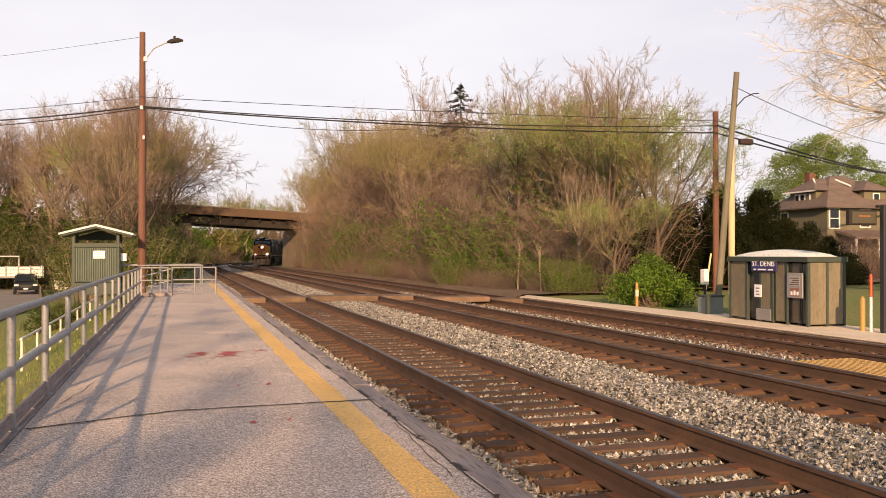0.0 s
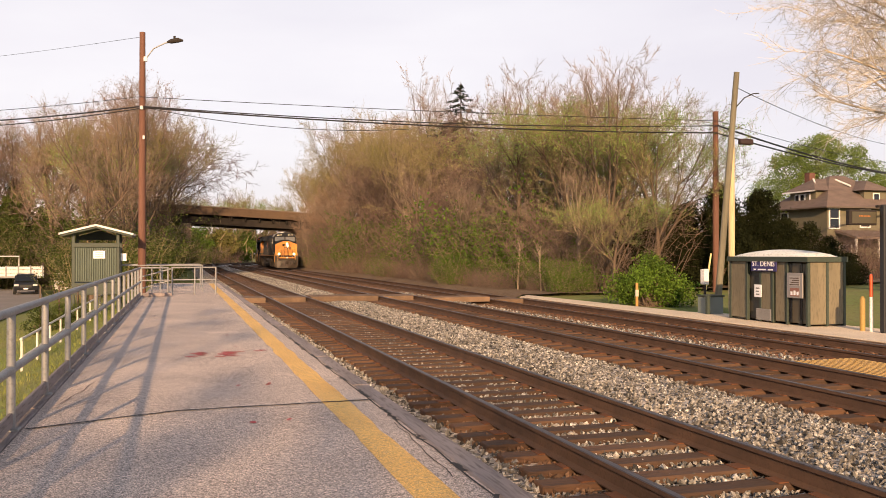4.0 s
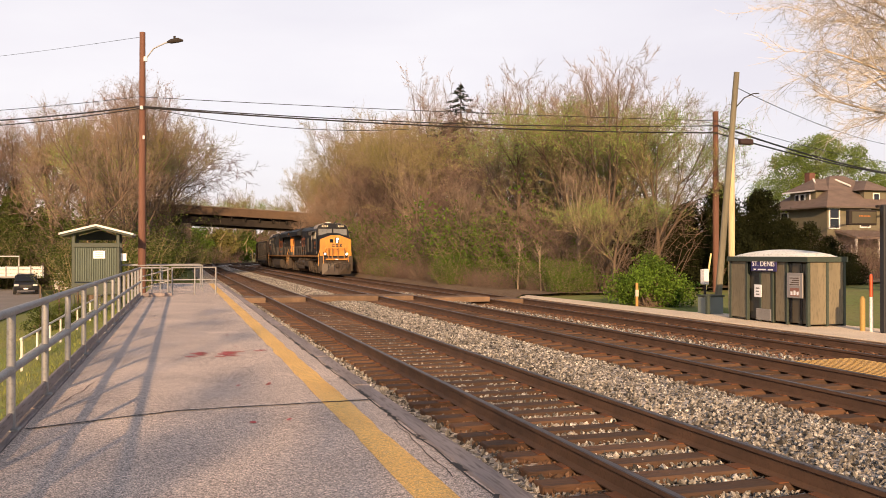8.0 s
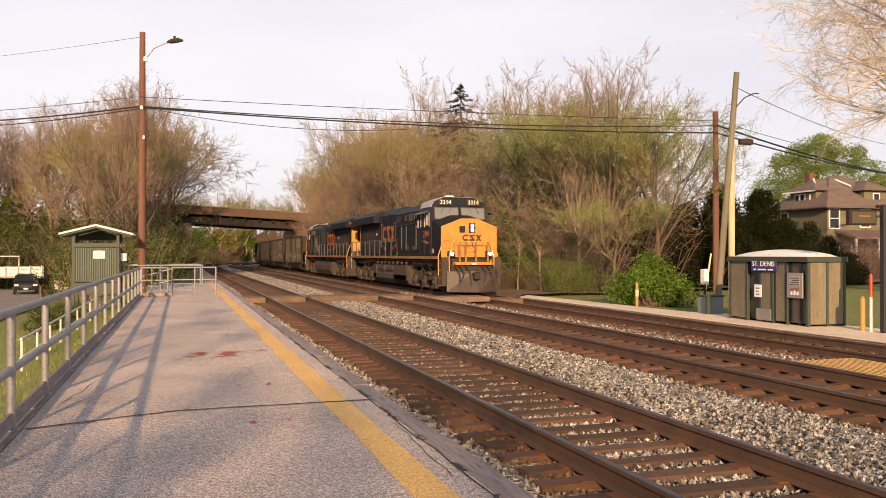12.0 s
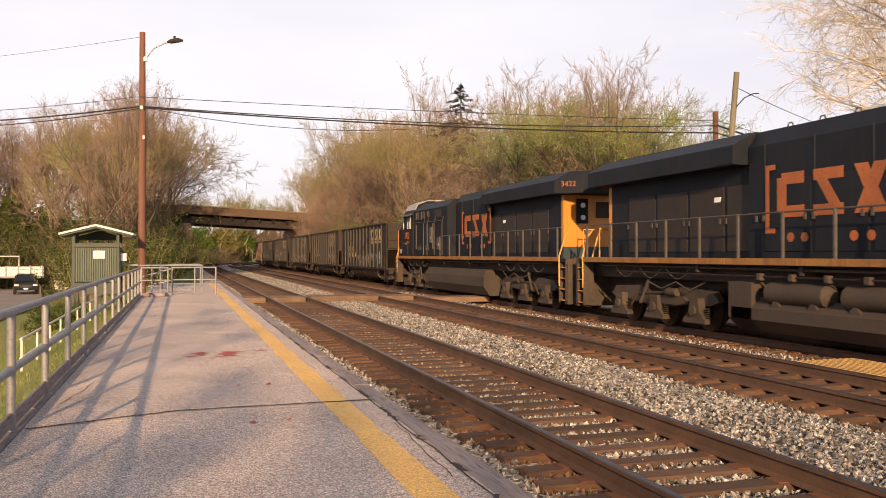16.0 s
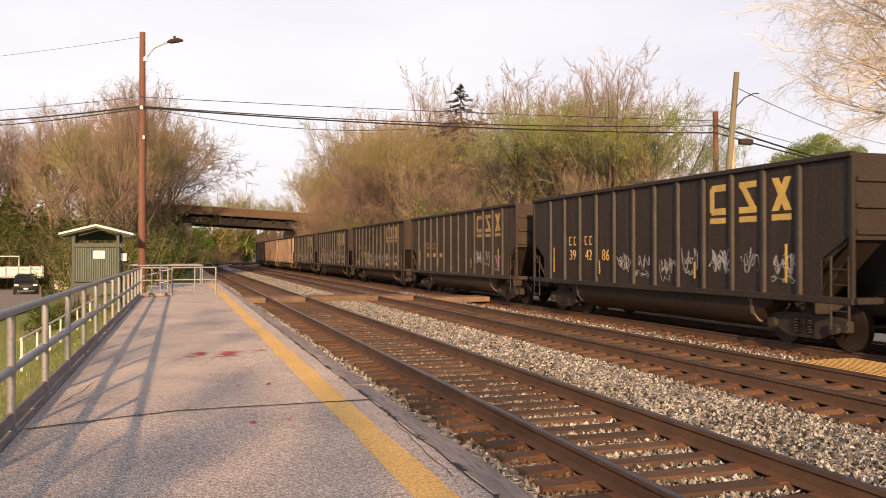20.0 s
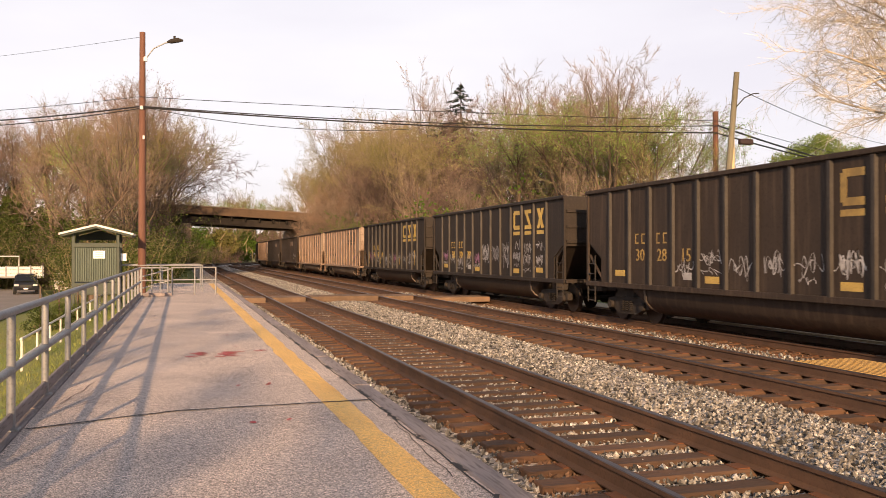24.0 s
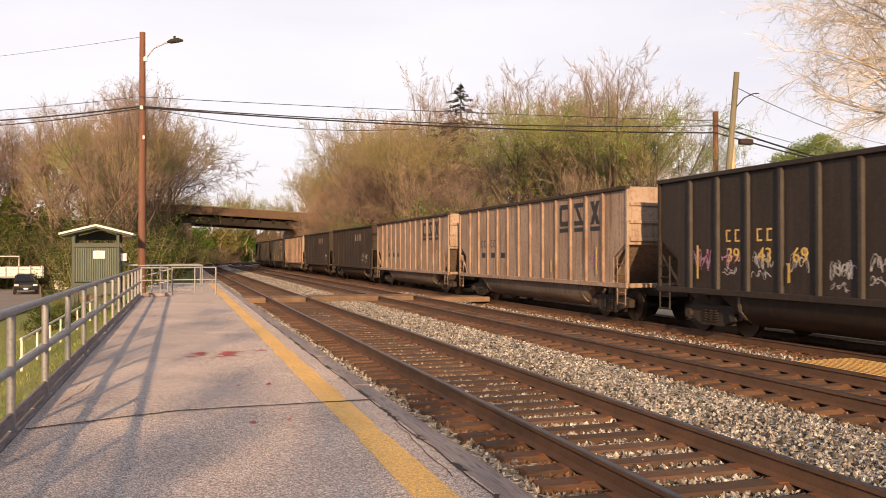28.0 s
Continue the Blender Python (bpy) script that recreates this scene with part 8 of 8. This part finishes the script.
# dormers
for face in ("x", "y"):
    if face == "x":
        a0, a1 = hy + D2 / 2 - 1.7, hy + D2 / 2 + 1.7
        d = part("dormer", Mesh().box(hx + 0.4, hx + 3.4, a0, a1, 6.35, 7.75), M_STUCCO, roof)
        part("dormer_roof", Mesh().add([(hx - 0.1, a0 - 0.5, 7.70), (hx - 0.1, a1 + 0.5, 7.70), (hx + 4.2, a1 + 0.5, 7.70), (hx + 4.2, a0 - 0.5, 7.70), (hx + 1.6, hy + D2 / 2, 8.95), (hx + 4.2, hy + D2 / 2, 9.05)],
             [(0, 1, 4), (1, 2, 5, 4), (3, 0, 4, 5), (2, 3, 5), (3, 2, 1, 0)]), M_SHINGLE, roof)
        part("dormer_trim", Mesh().box(hx - 0.14, hx - 0.1, a0 - 0.52, a1 + 0.52, 7.60, 7.73), M_WHITE, roof)
        for q in (-0.7, 0.0, 0.7):
            f = part("dormer_window", Mesh().box(hx + 0.34, hx + 0.4, hy + D2 / 2 + q - 0.33, hy + D2 / 2 + q + 0.33, 6.55, 7.50, 0.01), M_WHITE, roof)
            part("dormer_pane", Mesh().box(hx + 0.32, hx + 0.345, hy + D2 / 2 + q - 0.22, hy + D2 / 2 + q + 0.22, 6.65, 7.40), M_GLASS_DARK if q >= 0 else M_STUCCO, roof)
    else:
        a0, a1 = hx + 4.6, hx + 7.4
        part("dormer", Mesh().box(a0, a1, hy + 0.4, hy + 3.0, 6.35, 7.75), M_STUCCO, roof)
        part("dormer_roof", Mesh().add([(a0 - 0.5, hy - 0.1, 7.70), (a1 + 0.5, hy - 0.1, 7.70), (a1 + 0.5, hy + 3.6, 7.70), (a0 - 0.5, hy + 3.6, 7.70), (a0 + 1.4, hy + 1.5, 8.75), (a0 + 1.4, hy + 3.6, 8.85)],
             [(0, 1, 4), (1, 2, 5, 4), (3, 0, 4, 5), (2, 3, 5), (3, 2, 1, 0)]), M_SHINGLE, roof)
        f = part("dormer_window", Mesh().box(a0 + 1.0, a0 + 1.8, hy + 0.34, hy + 0.4, 6.55, 7.50, 0.01), M_WHITE, roof)
        part("dormer_pane", Mesh().box(a0 + 1.12, a0 + 1.68, hy + 0.32, hy + 0.345, 6.65, 7.40), M_GLASS_DARK, roof)
part("hip_flashing", Mesh().tube([(hx + 1.6, hy + D2 / 2 - 0.05, 8.98), (hx + 0.9, hy + D2 / 2 - 1.2, 8.1)], 0.09, 5), M_WHITE, roof, "pale metal flashing")
part("hip_flashing", Mesh().tube([(hx + 3.7, hy + D2 / 2 - 0.6, 8.9), (hx + 4.3, hy + 1.7, 8.2)], 0.09, 5), M_WHITE, roof, "pale metal flashing")
# porch on the near side
part("porch_roof", Mesh().prism([(hy - 2.6, 3.1), (hy - 0.06, 3.75), (hy - 0.06, 3.95), (hy - 2.6, 3.3)], hx + 0.8, hx + W, "x"), M_SHINGLE, house)
part("porch_floor", Mesh().box(hx + 0.8, hx + W, hy - 2.5, hy - 0.06, hb - 0.5, hb + 0.35, 0.02), M_SHINGLE_W, house)
for q in (1.0, 3.6, 6.2, 8.8):
    part("porch_column", Mesh().box(hx + q - 0.1, hx + q + 0.1, hy - 2.45, hy - 2.25, hb + 0.35, 3.12, 0.02), M_WHITE, house)
part("porch_parapet", Mesh().box(hx + 0.85, hx + W, hy - 2.45, hy - 2.35, hb + 0.35, hb + 0.95, 0.02), M_SHINGLE_W, house)

shed = thing("outbuilding", "small white outbuilding seen through the trees", "building")
sx0, sy0 = 38.0, 66.0
part("wall", Mesh().box(sx0, sx0 + 7, sy0, sy0 + 6, 0, 2.9), M_WHITE, shed)
part("roof", Mesh().prism([(sx0 - 0.4, 2.8), (sx0 + 7.4, 2.8), (sx0 + 3.5, 4.6)], sy0 - 0.4, sy0 + 6.4), M_SHINGLE_W, shed)
for q in (1.2, 3.2, 5.2):
    part("window", Mesh().box(sx0 - 0.03, sx0, sy0 + q - 0.4, sy0 + q + 0.4, 1.2, 2.2), M_GLASS_DARK, shed)

# ---- vehicles in the lot ----
def suv(x, y, rz, paint, label):
    """An upright estate car; its front is at -y."""
    c = thing("parked_car", label, "car", "parked cars", pose(x, y, -1.5, 0, 0, rz))
    body = [(-2.2, 0.35), (2.2, 0.35), (2.25, 0.6), (2.2, 0.95), (1.95, 1.02), (-1.1, 1.0), (-2.1, 0.88), (-2.28, 0.6)]
    part("body", Mesh().prism(body, -0.88, 0.88, "x"), paint, c)
    cab = Mesh().add([(-0.84, -1.15, 1.0), (0.84, -1.15, 1.0), (0.84, 2.1, 1.0), (-0.84, 2.1, 1.0), (-0.68, -0.45, 1.58), (0.68, -0.45, 1.58), (0.68, 1.8, 1.6), (-0.68, 1.8, 1.6)],
                     [(0, 1, 5, 4), (1, 2, 6, 5), (2, 3, 7, 6), (3, 0, 4, 7), (4, 5, 6, 7), (3, 2, 1, 0)])
    part("cabin", cab, paint, c)
    part("windscreen", Mesh().add([(-0.76, -1.14, 1.05), (0.76, -1.14, 1.05), (0.62, -0.53, 1.54), (-0.62, -0.53, 1.54), (-0.76, -1.17, 1.06), (0.76, -1.17, 1.06), (0.62, -0.56, 1.55), (-0.62, -0.56, 1.55)],
                                  [(0, 1, 2, 3), (7, 6, 5, 4), (0, 4, 5, 1), (1, 5, 6, 2), (2, 6, 7, 3), (3, 7, 4, 0)]), M_GLASS_DARK, c)
    for sx in (-1, 1):
        part("side_glass", Mesh().prism([(-0.85, 1.06), (1.9, 1.06), (1.7, 1.52), (-0.4, 1.5)], *sorted((sx * 0.74, sx * 0.80)), "x"), M_GLASS_DARK, c)
        part("headlight", Mesh().box(*sorted((sx * 0.5, sx * 0.84)), -2.29, -2.18, 0.68, 0.84, 0.02), M_LENS, c)
        for yy in (-1.4, 1.4):
            w = part("wheel", Mesh().disc((sx * 0.8, yy, 0.34), 0.34, 0.22, "x", 18), plain("tyre_rubber", (0.02, 0.02, 0.02), 0.8), c, smooth=True)
            part("rim", Mesh().disc((sx * 0.92, yy, 0.34), 0.2, 0.02, "x", 14), M_GALV, w)
    part("grille", Mesh().box(-0.45, 0.45, -2.31, -2.26, 0.55, 0.8, 0.02), M_BLACKMARK, c)
    part("plate", Mesh().box(-0.17, 0.17, -2.33, -2.3, 0.42, 0.53), M_SIGNWHITE, c)
    return c


suv(-12.1, 75.5, 9, mat("dark_car_paint", (0.02, 0.022, 0.028), rough=0.3, bump=0), "dark grey sport utility car parked in the lot")
suv(-9.2, 76.0, 8, mat("white_car_paint", (0.6, 0.6, 0.6), rough=0.3, bump=0), "white car with dark glass parked beside the shelter")
tk = thing("parked_truck", "white flatbed truck with slatted sides", "truck", "parked vehicles", pose(-15.3, 83, -1.2, 0, 0, 100))
for z in (0.96, 1.26, 1.56):
    part("side_board", Mesh().box(-1.15, -1.1, -3.4, 2.6, z, z + 0.24, 0.01), M_WHITE, tk)
    part("side_board", Mesh().box(1.1, 1.15, -3.4, 2.6, z, z + 0.24, 0.01), M_WHITE, tk)
for k in range(7):
    for q in (-1.2, 1.16):
        part("stake", Mesh().box(q, q + 0.04, -3.35 + k * 0.97, -3.23 + k * 0.97, 0.9, 1.9), M_GALV, tk)
part("bed", Mesh().box(-1.15, 1.15, -3.4, 2.6, 0.8, 0.95, 0.02), M_GALV, tk)
part("cab", Mesh().prism([(2.7, 0.5), (4.6, 0.5), (4.6, 1.3), (4.2, 1.4), (3.9, 2.1), (2.7, 2.15)], -1.0, 1.0, "x"), M_WHITE, tk)
part("cab_window", Mesh().box(-1.02, 1.02, 2.95, 3.8, 1.45, 1.95), M_GLASS_DARK, tk)
part("ladder_rack", Mesh().tube([(-1.1, -1.4, 1.9), (-1.1, -1.4, 2.75), (-1.1, 0.2, 2.75), (-1.1, 0.2, 1.9)], 0.05, 6), M_WHITE, tk)
for yy in (-2.2, 3.6):
    for sx in (-1, 1):
        part("wheel", Mesh().disc((sx * 0.95, yy, 0.42), 0.42, 0.25, "x", 16), plain("tyre_rubber", (0.02, 0.02, 0.02), 0.8), tk, smooth=True)

# ---- sleepers, plates and ballast stones ----
tie_me = Mesh().box(-1.28, 1.28, -0.11, 0.11, -0.33, -0.178, 0.012).data("sleeper", M_TIE)
plate_me = Mesh().box(-0.18, 0.18, -0.09, 0.09, -0.181, -0.168, 0.004).data("tie_plate", M_PLATE)
rt = random.Random(21)
for (u, z), tr, (a, b) in zip(TRACKS, track_things, ((1.5, 47), (4.5, 49), (7, 48))):
    rest = Mesh()
    s, k = -10.0, 0
    while s < 165:
        s += 0.495 + rt.uniform(-0.02, 0.02)
        x, y, h = line(u, s)
        m = pose(x + rt.uniform(-0.05, 0.05), y, z + rt.uniform(-0.006, 0.004), 0, 0, -math.degrees(h) + rt.uniform(-1.2, 1.2))
        if a < s < b:
            t = part("sleeper", tie_me, M_TIE, tr, at=m)
            if s < 30:
                for q in (-0.7525, 0.7525):
                    part("tie_plate", plate_me, M_PLATE, t, at=pose(q, 0, 0))
        else:
            rest.box(-1.28, 1.28, -0.11, 0.11, -0.33, -0.178, 0, m)
        k += 1
    tagged(part("sleeper_rest", rest, M_TIE_FAR, tr), kind="stuff")


def stones(name, n, region, size, material, label, seed):
    """Crushed stones as squashed, cornered lumps scattered over the bed."""
    r = np.random.RandomState(seed)
    base = np.array([(1, 0, 0), (-1, 0, 0), (0, 1, 0), (0, -1, 0), (0, 0, 1), (0, 0, -1)], float)
    faces = np.array([(0, 2, 4), (2, 1, 4), (1, 3, 4), (3, 0, 4), (2, 0, 5), (1, 2, 5), (3, 1, 5), (0, 3, 5)])
    pos = region(r, n)
    n = len(pos)
    sc = size * r.uniform(0.55, 1.25, (n, 1, 1)) * r.uniform(0.6, 1.2, (n, 1, 3))
    jit = base[None] + r.uniform(-0.38, 0.38, (n, 6, 3))
    q = jit * sc
    ang = r.uniform(0, 6.283, n)
    til = r.uniform(-0.7, 0.7, n)
    ca, sa, ct, st = np.cos(ang), np.sin(ang), np.cos(til), np.sin(til)
    x = q[..., 0] * ct[:, None] + q[..., 2] * st[:, None]
    z = -q[..., 0] * st[:, None] + q[..., 2] * ct[:, None]
    y = q[..., 1]
    v = np.stack([x * ca[:, None] - y * sa[:, None], x * sa[:, None] + y * ca[:, None], z], -1) + pos[:, None, :]
    f = faces[None] + (np.arange(n) * 6)[:, None, None]
    ob = part(name, raw(name, v.reshape(-1, 3).tolist(), f.reshape(-1, 3).tolist(), material))
    return tagged(ob, label, "ballast", kind="stuff")


def spread(u0, u1, z, s0, s1, power, heap=0.0):
    def f(r, n):
        s = s0 + (s1 - s0) * r.rand(n) ** power
        u = r.uniform(u0, u1, n)
        zz = z + heap * np.sin(np.pi * (u - u0) / (u1 - u0)) + r.uniform(-0.012, 0.015, n)
        return np.stack([u, s, zz], 1)
    return f


stones("ballast_stones", 30000, spread(5.4, 7.25, -0.222, 2.0, 100, 2.0, 0.05), 0.031, M_STONE, "pale grey crushed stone between the tracks", 1)
stones("ballast_stones", 6500, spread(2.2, 3.0, -0.235, 1.2, 60, 1.9), 0.033, M_STONE, "pale grey crushed stone beside the platform edge", 2)
stones("ballast_stones", 24000, spread(3.42, 4.82, -0.224, 1.5, 60, 1.7), 0.029, M_STONE, "pale grey crushed stone between sleepers", 3)
stones("ballast_stones", 3500, spread(2.85, 3.36, -0.23, 1.5, 30, 1.5), 0.028, M_STONE_BROWN, "rust-stained stones beside the near rail", 7)
stones("ballast_stones", 3500, spread(4.86, 5.4, -0.23, 1.5, 30, 1.5), 0.028, M_STONE_BROWN, "rust-stained stones beside the near rail", 8)
stones("ballast_stones", 8000, spread(7.3, 9.9, -0.248, 5, 45, 1.4), 0.03, M_STONE_BROWN, "rust-stained ballast around the middle track", 4)
stones("ballast_stones", 3600, spread(9.7, 11.2, -0.25, 11.6, 42, 1.4), 0.032, M_STONE, "grey ballast between middle and far track", 5)
stones("ballast_stones", 5000, spread(11.3, 15.0, -0.41, 7, 42, 1.4), 0.03, M_STONE_BROWN, "rust-stained ballast around the far track", 6)


def motions():
    """The train runs towards the near end at 9.2 m/s."""
    for ob, s0, turn in TRAIN:
        rows = []
        for k in range(57):
            t = k * 0.5
            s = s0 - 9.19 * (t - 14) + 0.00226 * (t - 14) ** 2
            a, b = line(TRACKS[2][0], s - 5.6), line(TRACKS[2][0], s + 5.6)
            x, y = (a[0] + b[0]) / 2, (a[1] + b[1]) / 2
            h = math.atan2(b[0] - a[0], b[1] - a[1])
            rows.append((t, pose(x, y, TRACKS[2][1], 0, 0, turn - math.degrees(h))))
        walk(ob, rows)
    # wheels roll: a fifteenth of a second is under a quarter turn
    for ob, y, r, face in ROLLING:
        rows = []
        for k in range(421):
            t = min(28.0, k / 15)
            run = 9.19 * t - 0.00226 * ((t - 14) ** 2 - 196)
            rows.append((t, pose(0, y, r) @ Matrix.Rotation(face * run / r, 4, "X")))
        walk(ob, rows)


motions()
